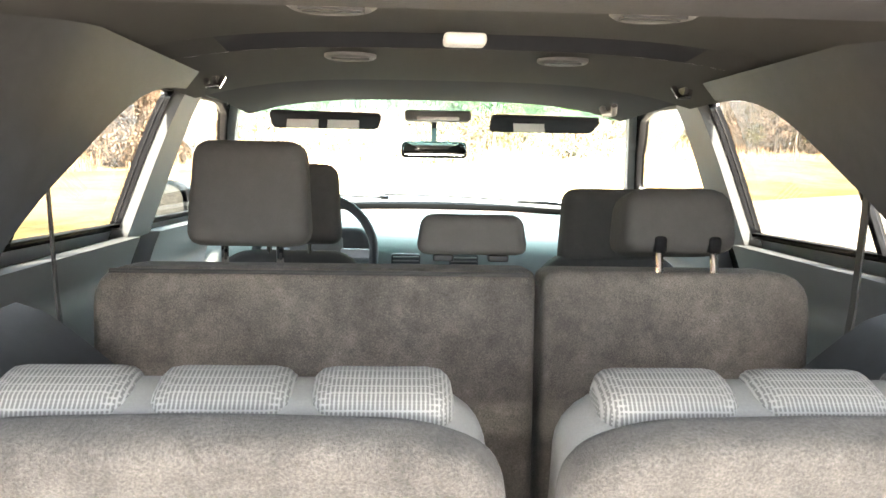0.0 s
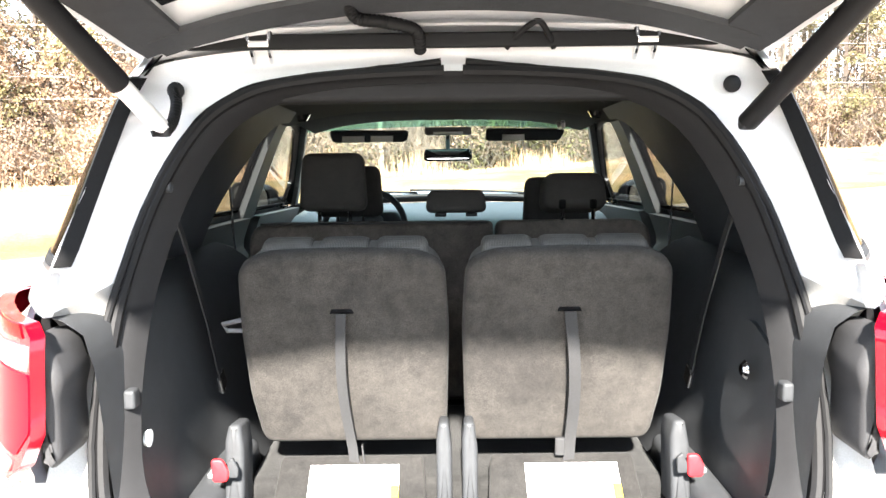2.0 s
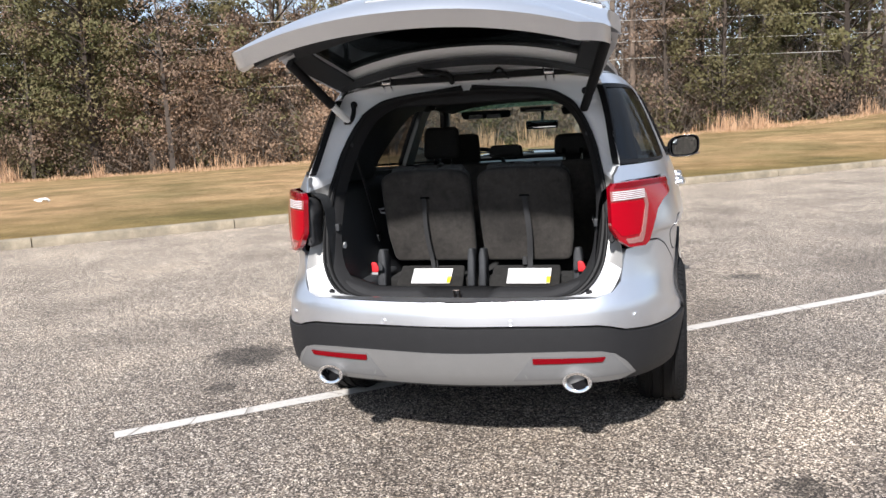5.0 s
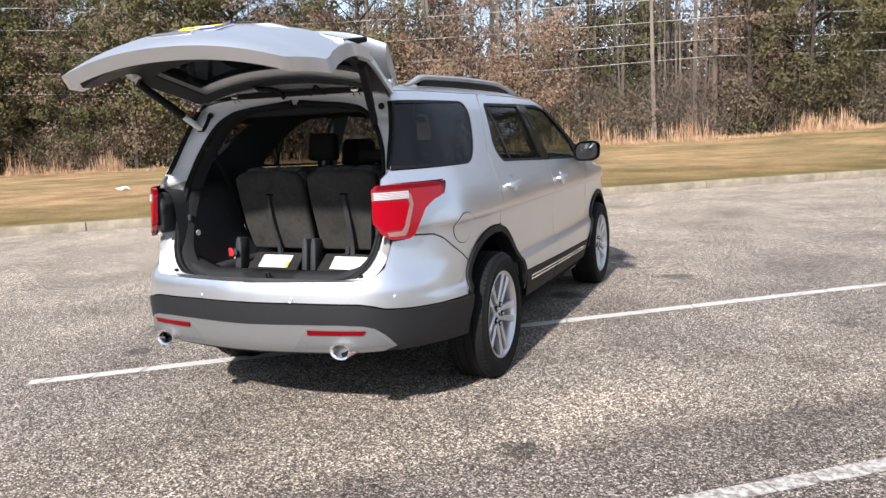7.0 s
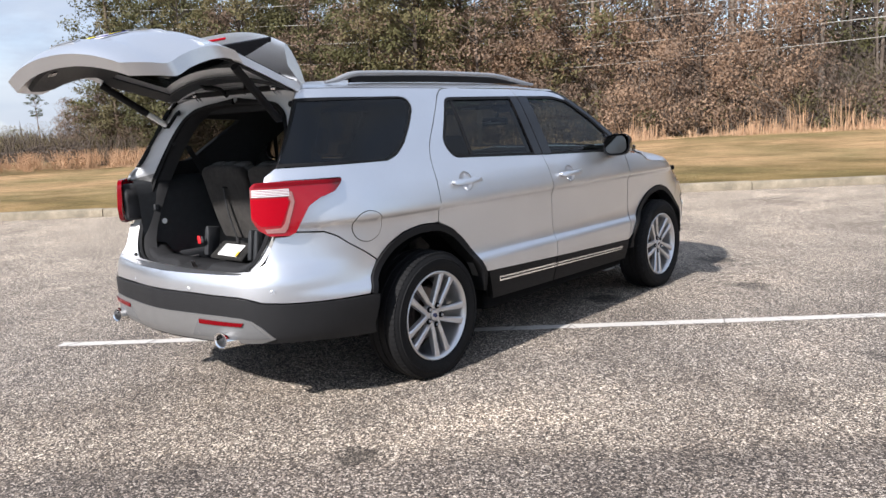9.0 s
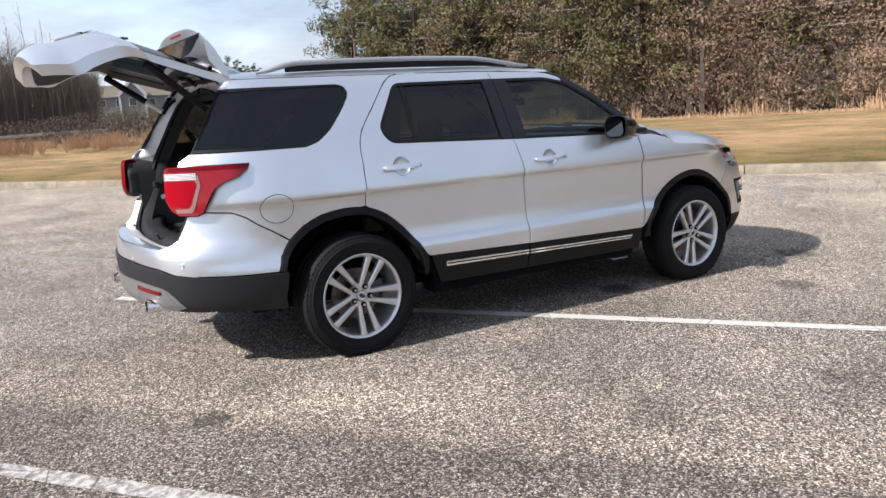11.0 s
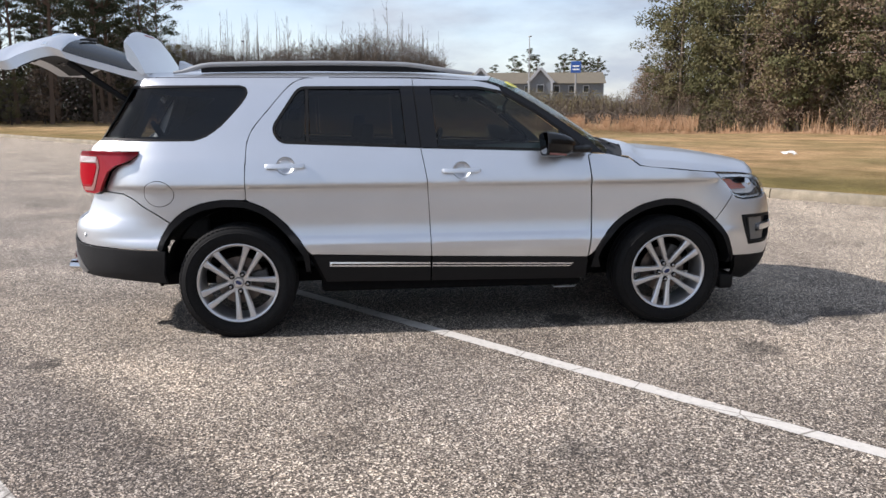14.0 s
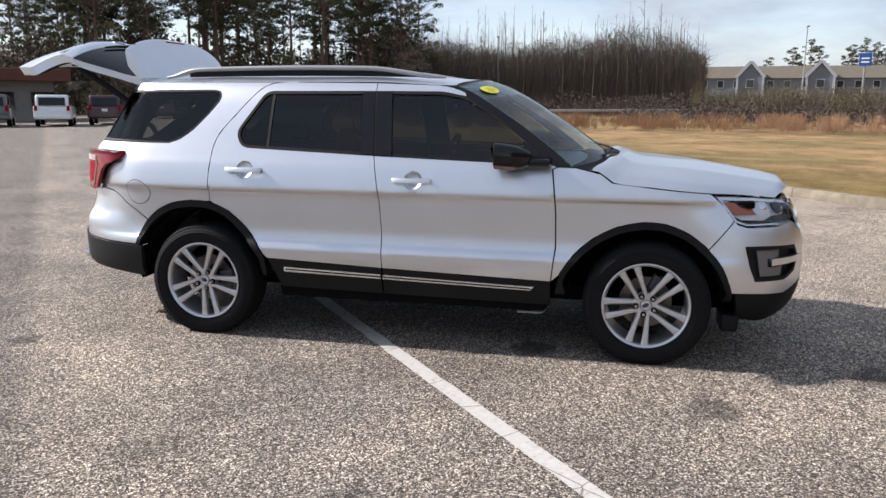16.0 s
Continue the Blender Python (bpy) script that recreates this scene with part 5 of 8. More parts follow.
RED_TAB = simple("red_webbing", (.50, .010, .016), .6, grain=.2, scale=300)


def strip(points, w, mat, name, parent, label="", thick=.0016, side=(1, 0, 0)):
    """A flat band along points."""
    bm = bmesh.new()
    sv = Vector(side).normalized()
    rings = []
    for i, p in enumerate(points):
        t = (Vector(points[min(i + 1, len(points) - 1)]) - Vector(points[max(0, i - 1)])).normalized()
        u = t.cross(sv).normalized()
        rings.append([bm.verts.new(Vector(p) + a * sv * w / 2 + b * u * thick) for a, b in ((-1, -1), (1, -1), (1, 1), (-1, 1))])
    for a, b in zip(rings, rings[1:]):
        for j in range(4):
            bm.faces.new((a[j], a[(j + 1) % 4], b[(j + 1) % 4], b[j]))
    bm.faces.new(rings[0])
    bm.faces.new(rings[-1])
    return part(name, bm, mat, parent, label)


def third_row(side):
    """One rear seat; x runs outwards from the middle of the car."""
    lean = pose(0, -.435, .79, 16.5, 0, 0)
    out = rounded([(.022, 0), (.444, 0), (.454, .075), (.462, .13), (.466, .30), (.458, .448), (.40, .474), (.245, .479), (.08, .474), (.022, .448), (.014, .30), (.018, .13)],
                  [.035, .035, .05, .04, .05, .07, .06, .1, .06, .07, .05, .05], 6)
    m = Matrix.Diagonal((side, 1, 1, 1)) @ lean
    seat = part("third_row_seat", slab(out, .055, .020, m, n=4), CARPET, car, "upright rear seat with worn grey carpeted back")
    front = rounded([(.06, .02), (.39, .02), (.44, .15), (.452, .43), (.40, .465), (.08, .465), (.028, .43), (.035, .15)], .05, 5)
    part("seat_padding", slab(front, .085, .030, m @ pose(0, .046, 0), n=4), CLOTH_LIGHT, seat, "light grey vinyl side bolsters")
    for i, x in enumerate((.115, .238, .362)):
        pad = rounded([(x - .058, .10), (x + .058, .10), (x + .058, .473), (x - .058, .473)], .022, 4)
        part("seat_rib", slab(pad, .076, .026, m @ pose(0, .056, 0), n=4), WOVEN, seat, "woven mesh fabric pad")
    # pull strap out of its slot
    sx = .243 * side
    part("strap_slot", slab(rounded([(.243 - .026, .341), (.243 + .026, .341), (.243 + .022, .351), (.243 - .022, .351)], .002), .008, .002, m @ pose(0, -.004, 0)), DARK, seat)
    pts = []
    for t in np.linspace(0, 1, 16):
        z = 1.118 - t * .40
        sway = .010 * math.sin(t * 4.0) * side
        y = -.541 - .004 - .012 * math.sin(t * math.pi) + (.06 * max(0, 1 - (1.118 - z) / .33) * 0 + .118 * min(1, t / .82) * .62)
        pts.append((sx + sway + .012 * t, y - .02 * smooth(.7, 1, t), z))
    strip(pts, .026 if side > 0 else .022, WEBBING, "pull_strap", seat, "black webbing pull strap", side=(1, .15 * side, 0))
    if side < 0:
        end = pts[-1]
        strip([(end[0], end[1], end[2]), (end[0] + .012, end[1] - .006, end[2] - .025), (end[0] + .022, end[1], end[2]), (end[0] + .012, end[1] + .006, end[2] + .09)], .012, WEBBING, "strap_loop", seat, "loop of webbing", side=(0, 1, 0))
    else:
        part("strap_clip", box(.022, .012, .04, (sx - .014, -.50, .805), .004), WEBBING, seat)
    # lower flap with its label
    flap = rounded([(.065, 0), (.40, 0), (.395, .090), (.075, .090)], .012)
    f = Matrix.Diagonal((side, 1, 1, 1)) @ pose(0, -.585, .695, -52, 0, 0)
    part("seat_flap", slab(flap, .02, .006, f @ Matrix.Diagonal((1, 1, 1.55, 1))), FLAP_CARPET, seat, "black carpeted lower flap")
    x0, x1 = (.128, .325) if side < 0 else (.150, .355)
    a, b = (pose(0, -.585, .695, -52, 0, 0) @ Vector((0, -.002, h)) for h in (.018, .112))
    def flap_point(x, t, lift=0):
        p = a + (b - a) * t
        return Vector((x * side, p.y - .003 - lift, p.z + lift))
    def patch(name, xa, xb, ta, tb, mat, lift, up=seat, label=""):
        bm = bmesh.new()
        bm.faces.new([bm.verts.new(flap_point(x, t, lift)) for x, t in ((xa, ta), (xb, ta), (xb, tb), (xa, tb))])
        return part(name, bm, mat, up, label, smooth=False)
    lab = patch("label", x0, x1, 0, 1, WHITE_LABEL, .002, seat, "white instruction label")
    right, left = (x1, x0) if side > 0 else (x0, x1)
    d = -1 if side > 0 else 1
    patch("label_edge", right, right + d * .018, .02, .45, YELLOW_LABEL, .004, lab)
    patch("label_print", left, left - d * .014, .1, .9, INK, .004, lab)
    for k in range(3):
        xa = left - d * (.04 + .05 * k)
        patch("label_print", xa, xa - d * .02, .35, .5, INK, .004, lab)
    # hinge brackets
    for x, w in ((.484, .042), (.028, .034)):
        o = rounded([(-w / 2, 0), (w / 2, 0), (w / 2, .13), (w * .3, .185), (-w * .3, .185), (-w / 2, .15)], .008)
        part("hinge_bracket", slab(o, .09, .01, pose(side * x, -.56, .69, -8, 0, 0)), TRIM, seat, "charcoal plastic hinge cover")
    part("release_tab", slab(rounded([(-.016, 0), (.016, 0), (.02, .022), (.006, .05), (-.018, .05)], .008), .012, .004, pose(side * .505, -.585, .765)), RED_TAB, seat, "red release tab")
    part("release_tab", slab(rounded([(-.010, 0), (.010, 0), (.012, .02), (0, .045), (-.012, .035)], .005), .010, .003, pose(side * .478, -.580, .772)), TRIM, seat, "black release tab")
    return seat


def headrest(x, y, z, w, d, h, parent, mat, label, turn=0, posts=True, drop=.05):
    bm = box(w, d, h, (0, 0, 0), min(d, h) * .36, 5, taper=(.90, .85))
    bmesh.ops.transform(bm, matrix=pose(x, y, z, turn), verts=bm.verts)
    h_ob = part("headrest", bm, mat, parent, label)
    if posts:
        for sx in (-.048, .048):
            part("headrest_post", tube([(x + sx, y, z - h * .3), (x + sx, y + .004, z - h / 2 - drop)], .0065, 8), CHROME, h_ob, "chrome headrest post")
            part("post_collar", box(.036, .03, .012, (x + sx, y + .004, z - h / 2 - drop + .004), .004), BLACK_PLASTIC, h_ob)
    return h_ob


def second_row():
    for x0, x1, label in ((-.632, .130, "wide second-row seat back in dark grey carpet"), (.142, .622, "narrow second-row seat back in dark grey carpet")):
        o = rounded([(x0, 0), (x1, 0), (x1, .565), (x0, .565)], [.02, .02, .07 if x1 > .5 else .02, .07 if x0 < 0 else .03], 6)
        seat = part("second_row_seat", slab(o, .13, .02, pose(0, .215, .68, -4, 0, 0), n=4), CARPET_DARK, car, label)
        if x0 < 0:
            headrest(-.368, .300, 1.366, .212, .10, .182, seat, CLOTH, "tall dark grey cloth headrest", -6)
            headrest(.015, .275, 1.303, .192, .10, .070, seat, CLOTH, "low dark grey cloth headrest", -6, drop=.01)
            part("seat_piping", tube([(x0 + .05, .208, 1.243), (x1 - .02, .208, 1.243)], .004, 6), CLOTH, seat)
        else:
            hr = headrest(.386, .335, 1.322, .208, .16, .118, seat, CLOTH, "dark grey cloth headrest folded forwards", -12, posts=False)
            for sx in (.344, .440):
                part("headrest_post", tube([(sx, .262, 1.290), (sx, .250, 1.243)], .0065, 8), CHROME, hr, "chrome headrest post")
                part("post_slot", box(.022, .03, .030, (sx, .262, 1.292), .008), DARK, hr)
        part("bench_cushion", box(x1 - x0, .46, .16, ((x0 + x1) / 2, .58, .66), .04), CLOTH, seat, "grey cloth seat cushion")


def front_row():
    for x in (-.378, .405):
        o = rounded([(-.24, 0), (.24, 0), (.225, .36), (.15, .545), (-.15, .545), (-.225, .36)], .06, 6)
        seat = part("front_seat", slab(o, .13, .04, pose(x, .72, .66, -6, 0, 0), n=4), CLOTH, car, "grey cloth front seat")
        headrest(x, .80 if x < 0 else .845, 1.312 if x < 0 else 1.262, .255, .10, .190, seat, CLOTH, "dark grey cloth headrest with stitched seams", -8)
        part("seat_cushion", box(.50, .50, .18, (x, 1.05, .62), .05), CLOTH, seat)
    # steering wheel
    wheel = place("steering_wheel", None, car, "dark steering wheel with a pale rim face")
    ring = bmesh.new()
    pts = [(.185 * math.cos(a), 0, .185 * math.sin(a)) for a in np.linspace(0, 2 * math.pi, 41)]
    tube(pts, .015, 10, ring, cap=False)
    bmesh.ops.transform(ring, matrix=pose(-.385, 1.39, 1.115, -22), verts=ring.verts)
    part("wheel_rim", ring, TRIM, wheel)
    part("wheel_hub", box(.17, .05, .13, (-.385, 1.40, 1.11), .03, turn=(-22, 0, 0)), TRIM_GREY, wheel)
    for sx in (-1, 1):
        part("wheel_spoke", box(.11, .02, .035, (-.385 + sx * .12, 1.395, 1.11), .008, turn=(-22, 0, 0)), SILVER_PLASTIC, wheel, "silver spoke")
    # dashboard
    rows = []
    for y, z in ((1.60, .80), (1.56, .98), (1.58, 1.08), (1.64, 1.125), (1.80, 1.150), (2.05, 1.160), (2.36, 1.165)):
        rows.append([(x, y + .10 * (1 - (x / .8) ** 2), z - .012 * abs(x) + (.022 * math.exp(-((x + .385) / .16) ** 2) if 1.6 < y < 1.9 else 0)) for x in np.linspace(-.78, .78, 31)])
    dash = place("dashboard", grid_mesh("dashboard", rows, simple("dash_top_grey", (.12, .135, .135), .55, grain=.15, scale=500, bumped=.1)), car, "soft grey dashboard")
    part("instrument_hood", slab(rounded([(-.17, 0), (.17, 0), (.15, .085), (-.15, .085)], .04), .16, .02, pose(-.385, 1.58, 1.09)), TRIM, dash, "black instrument hood")
    for x in (-.62, -.10, .10, .62):
        v = part("air_vent", slab(rounded([(-.05, -.03), (.05, -.03), (.05, .03), (-.05, .03)], .01), .02, .005, pose(x, 1.60, 1.055)), TRIM, dash, "slatted air vent")
        for k in range(4):
            part("vent_slat", box(.09, .014, .004, (x, 1.598, 1.036 + k * .013)), TRIM_GREY, v)


def overhead():
    # headliner; shade is put into the colour of its front part and steps
    def liner(y0, y1, z0, z1, mat, name, label, n=12):
        rows = [[(x, y, z0 + (z1 - z0) * t - .055 * abs(x / .63) ** 3.5) for x in np.linspace(-.64, .64, 25)] for t, y in ((i / n, y0 + (y1 - y0) * i / n) for i in range(n + 1))]
        return place(name, grid_mesh(name, rows, mat), car, label)
    liner(-.53, .34, 1.612, 1.652, LINER, "headliner", "grey cloth headliner")
    mid = liner(.46, .98, 1.640, 1.622, LINER, "headliner", "grey cloth headliner")
    front = liner(1.10, 1.66, 1.640, 1.610, LINER_SHADED, "headliner", "front cloth headliner coloured as shaded")

    for y0, y1, za, zb in ((.34, .46, 1.652, 1.640), (.98, 1.10, 1.622, 1.640)):
        wide = .44 if y0 < .5 else .50
        def strip_rows(x0, x1, rise, n=21):
            return [[(x, y0 + (y1 - y0) * t, za + (zb - za) * t + rise * math.sin(math.pi * t) * (1 - abs(x / wide) ** 6 if rise else 1) - .055 * abs(x / .63) ** 3.5) for x in np.linspace(x0, x1, n)] for t in np.linspace(0, 1, 7)]
        place("headliner_step", grid_mesh("headliner_step", strip_rows(-wide, wide, .030), LINER_SHADED), car)
        for s in (-1, 1):
            place("headliner_side", grid_mesh("headliner_side", strip_rows(s * wide, s * .64, 0, 7), LINER), car)
    # round vents, dome lamp, coat hooks
    for x, y, z in ((-.185, -.165, 1.615), (.185, -.165, 1.615), (-.215, .54, 1.634), (.215, .54, 1.634)):
        bm = lathe([(0, .052), (.006, .052), (.010, .046), (.007, .040), (.008, .006)], 30)
        bmesh.ops.transform(bm, matrix=pose(x, y, z, 0, 90, 0), verts=bm.verts)
        v = part("roof_vent", bm, TRIM_GREY, car, "round roof air vent")
        part("vent_vane", box(.075, .010, .004, (x, y, z - .009)), TRIM, v)
        part("vent_vane", box(.070, .010, .004, (x, y + .02, z - .009)), TRIM, v)
    part("dome_lamp", box(.075, .055, .022, (0, .33, 1.640), .010), WHITE_LABEL, car, "small white dome lamp")
    for x in (-.535, .535):
        bm = tube([(x - .02, .745, 1.600), (x - .012, .73, 1.578), (x + .012, .73, 1.578), (x + .02, .745, 1.600)], .007, 8)
        part("coat_hook", bm, CHROME, car, "bright coat hook")
        part("hook_base", lathe([(0, .022), (.008, .02), (.01, .012)], 18, (x, .745, 1.60)), TRIM, car)
    part("grab_handle", tube([(.47, 1.10, 1.575), (.475, 1.12, 1.555), (.475, 1.22, 1.555), (.47, 1.24, 1.575)], .009, 8), SILVER_PLASTIC, car, "grab handle")
    # board over the tailgate opening; the gate's shade is put into its colour
    o = rounded([(-.40, 0), (.40, 0), (.47, .03), (.47, .045), (-.47, .045), (-.47, .03)], .008)
    part("header_board", slab(o, .10, .012, pose(0, -.53, 1.562)), TRIM_BLACK, car, "charcoal board above the opening")
    # visors, console, mirror
    for s in (-1, 1):
        vis = part("sun_visor", slab(rounded([(-.19, 0), (.17, 0), (.185, .09), (-.19, .10)], .025), .018, .006, pose(s * .37, 1.66, 1.505, 62)), LINER_SHADED, car, "folded sun visor")
        for k in range(2 if s < 0 else 1):
            x = s * .37 + (-.08 + .135 * k if s < 0 else -.06)
            part("visor_label", box(.105, .003, .030, (x, 1.592, 1.522), turn=(-28, 0, 0)), WHITE_LABEL, vis, "white warning label")
    con = part("roof_console", box(.22, .16, .035, (0, 1.62, 1.555), .012), TRIM_GREY, car, "overhead console")
    part("map_lamp", box(.14, .02, .012, (0, 1.545, 1.545), .004), WHITE_LABEL, con)
    m = part("rear_view_mirror", slab(rounded([(-.125, -.031), (.125, -.031), (.122, .031), (-.122, .031)], .022, 6), .03, .008, pose(0, 1.865, 1.443, -8)), GLOSS_BLACK, car, "interior mirror in a black frame")
    part("mirror_face", slab(rounded([(-.116, -.023), (.116, -.023), (.113, .023), (-.113, .023)], .016, 6), .002, .0005, pose(0, 1.862, 1.443, -8)), simple("mirror_face_silver", (.8, .8, .8), .02, 1.0, grain=.01), m, "mirror face")
    part("mirror_stalk", tube([(0, 1.89, 1.46), (0, 1.93, 1.52), (0, 1.90, 1.56)], .011, 8), TRIM, m)


def side_trim():
    for side in (1, -1):
        k = Matrix.Diagonal((side, 1, 1, 1))
        # cargo wall, leaning out to the window sill
        def wall(name, ys, prof, mat, label):
            rows = [[(side * (x(y) if callable(x) else x), y, z) for y in ys] for x, z in prof]
            me = grid_mesh(name, rows if side < 0 else [r[::-1] for r in rows], mat)
            return place(name, me, car, label)
        ys = np.linspace(-.90, .15, 22)
        bulge = lambda base: (lambda y: base - .055 * smooth(-.40, .05, y) + .0 * y)
        cargo = wall("cargo_wall", ys, [(bulge(.565), .60), (bulge(.575), .72), (bulge(.590), .86), (bulge(.602), 1.0), (bulge(.610), 1.10), (lambda y: .625, 1.16), (lambda y: .66, 1.185), (lambda y: .705, 1.20)], TRIM, "charcoal plastic cargo side wall")
        # upper trim with the window opening
        up = [(-.86, 1.19), (.03, 1.19), *curve2([(.035, 1.25), (.055, 1.30), (.11, 1.36), (.19, 1.42), (.27, 1.48), (.36, 1.53), (.47, 1.556), (.60, 1.563)], 16), (.62, 1.60), (-.64, 1.622)]
        hole = rounded([(-.74, 1.285), (-.46, 1.285), (-.14, 1.53), (-.60, 1.555)], [.03, .06, .04, .03], 5)
        me = panel_mesh("upper_trim", up, TRIM, [hole], mirror=side < 0, out=-.11, thick=-.045, ds=.06, dz=.05, lift=lambda s, z: -.085 * smooth(-.5, .05, s))
        place("upper_trim", me, car, "charcoal pillar trim")
        # roof side rail, door cards, centre pillar
        me = panel_mesh("rail_trim", [(-.66, 1.655), (1.62, 1.632), (1.62, 1.585), (-.68, 1.592)], LINER, mirror=side < 0, out=-.06, thick=-.03, ds=.1, dz=.03)
        place("rail_trim", me, car)
        me = panel_mesh("centre_pillar_trim", [(1.075, 1.62), (1.235, 1.62), (1.30, 1.18), (1.10, 1.18)], TRIM_GREY, mirror=side < 0, out=-.055, thick=-.05, ds=.06)
        place("centre_pillar_trim", me, car, "grey pillar trim")
        me = panel_mesh("door_card", [(.13, 1.215), (1.12, 1.19), (1.12, .45), (.46, .45), (.25, .80), (.10, .90)], TRIM_GREY, mirror=side < 0, out=-.085, thick=-.05, ds=.08, dz=.05, lift=lambda s, z: -.035 * smooth(.95, 1.0, z) * (1 - smooth(1.03, 1.08, z)))
        card = place("door_card", me, car, "grey rear door card")
        me = panel_mesh("door_card", [(1.30, 1.185), (2.30, 1.155), (2.28, .45), (1.30, .45)], TRIM_GREY, mirror=side < 0, out=-.085, thick=-.05, ds=.08, dz=.05, lift=lambda s, z: -.035 * smooth(.92, .97, z) * (1 - smooth(1.0, 1.05, z)))
        place("door_card", me, car, "grey front door card")
        me = panel_mesh("screen_pillar_trim", [*PILLAR_LINE, *SCREEN_EDGE[::-1]], TRIM_GREY, mirror=side < 0, out=-.05, thick=-.03)
        place("screen_pillar_trim", me, car)
        # belts
        x = side
        strip([(x * .668, .19, 1.42), (x * .662, .195, 1.20), (x * .64, .20, .95), (x * .62, .20, .80)], .045, WEBBING, "seat_belt", car, "black second-row seat belt", side=(.35 * side, 1, 0))
        part("belt_guide", box(.012, .05, .03, (x * .676, .185, 1.425), .004), TRIM, car)
        belt = strip([(x * .590, -.54, 1.36), (x * .583, -.48, 1.25), (x * .572, -.40, 1.08), (x * .565, -.345, .93)], .045, WEBBING, "seat_belt", car, "black third-row seat belt", side=(.25 * side, 1, .35))
        part("buckle_tongue", box(.012, .04, .05, (x * .563, -.338, .915), .004, turn=(30, 0, 0)), CHROME, belt, "chrome buckle tongue")
        part("belt_anchor", lathe([(0, .018), (.01, .018), (.014, .008)], 16, (x * .592, -.545, 1.365)), TRIM, car)
        # window-line hooks and plugs of the cargo wall
        part("trim_clip", lathe([(-.006, .010), (.004, .010), (.006, .004)], 14, (x * .55, -.665, 1.395)), TRIM, car)
        part("cargo_hook", box(.02, .03, .035, (x * .592, -.80, 1.02), .006), TRIM, car, "cargo hook")
        # ledge beside the seat, with its latch
        part("side_ledge", box(.11, .55, .14, (x * .545, -.50, .665), .025, taper=(.7, 1)), TRIM, car, "charcoal ledge beside the seat")
        part("ledge_latch", box(.05, .045, .012, (x * .535, -.47, .74), .004), SILVER_PLASTIC, car, "grey latch plate")
        vent = part("ledge_vent", box(.01, .16, .07, (x * .497, -.68, .665), .003), TRIM_GREY, car)
        for i in range(6):
            part("vent_slat", box(.006, .012, .055, (x * .492, -.74 + i * .024, .665), turn=(25, 0, 0)), BLACK_PLASTIC, vent)
        if side < 0:
          part("grab_wire", tube([(x * .50, -.30, 1.06), (x * .56, -.32, 1.05), (x * .555, -.30, 1.03), (x * .50, -.28, 1.025)], .006, 6), SILVER_PLASTIC, car, "silver wire bracket")
        if side > 0:
            o = rounded([(-.78, .80), (-.55, .83), (-.50, .88), (-.52, 1.085), (-.60, 1.11), (-.76, 1.06)], .03, 5)
            rows = [(.5935, y, z) for y, z in o]
            bm = bmesh.new()
            f0 = [bm.verts.new((.572 + .03 * (z - .8) / .3, y, z)) for y, z in o]
            f1 = [bm.verts.new((.60 + .03 * (z - .8) / .3, y, z)) for y, z in o]
            bm.faces.new(f0)
            for i in range(len(o)):
                bm.faces.new((f0[i], f0[(i + 1) % len(o)], f1[(i + 1) % len(o)], f1[i]))
            hatch = part("jack_hatch", bm, TRIM, cargo, "storage hatch in the wall")
            part("hatch_knob", lathe([(-.008, .012), (0, .02)], 16, (.572, -.66, 1.02)), CHROME, hatch)
        else:
            part("cargo_lamp", lathe([(-.004, .014), (.004, .017)], 18, (-.583, -.76, .93)), WHITE_LABEL, cargo, "small cargo lamp")
    part("cargo_floor", box(1.16, .60, .03, (0, -.60, .60), .005), FLOOR_CARPET, car, "black carpeted cargo well")
    part("cabin_floor", box(1.50, 2.3, .03, (0, .85, .47), .005), FLOOR_CARPET, car, "black carpeted floor")
    part("seat_platform", box(.96, .55, .16, (0, -.20, .64), .03), FLOOR_CARPET, car)
    # scuff plate over the sill
    o = [(-.60, 0), (.60, 0), (.60, .045), (-.60, .045)]
    rows = []
    for y, z in ((-.955, .712), (-.945, .742), (-.93, .752), (-.86, .752), (-.815, .745), (-.81, .62)):
        rows.append([(x, y + .05 * (abs(x) / .58) ** 4, z + .055 * max(0, abs(x) - .40) / .18 - (.034 * smooth(.175, .12, abs(x)) if z > .73 and y < -.83 else 0)) for x in np.linspace(-.575, .575, 47)])
    sill = place("scuff_plate", grid_mesh("scuff_plate", rows, TRIM_BLACK), car, "black plastic scuff plate")
    st = bmesh.new()
    tube([(-.012, -.93, .715), (-.012, -.945, .755), (.012, -.945, .755), (.012, -.93, .715)], .005, 8, st)
    part("latch_striker", st, STEEL, sill, "steel latch striker")


JAMB_OUT = [(0, -1.06, .746), (.35, -1.045, .746), (.52, -1.03, .746), tuple(skin(-1.15, .752, -.004)), tuple(skin(-1.085, .790, -.004)), tuple(skin(-1.035, .85, -.004)), (.700, -.898, .93), (.676, -.885, 1.03), (.676, -.868, 1.16), (.680, -.905, 1.205), (.697, -.853, 1.262), (.668, -.772, 1.39), (.645, -.675, 1.52), (.61, -.60, 1.62), (.50, -.575, 1.652), (.25, -.562, 1.672), (0, -.558, 1.680)]
JAMB_IN = [(0, -.968, .700), (.35, -.965, .708), (.50, -.952, .738), (.565, -.930, .790), (.603, -.90, .86), (.620, -.862, .95), (.626, -.82, 1.05), (.620, -.768, 1.17), (.602, -.722, 1.27), (.562, -.666, 1.40), (.488, -.612, 1.525), (.40, -.588, 1.580), (.28, -.578, 1.604), (.14, -.574, 1.614), (0, -.572, 1.618)]


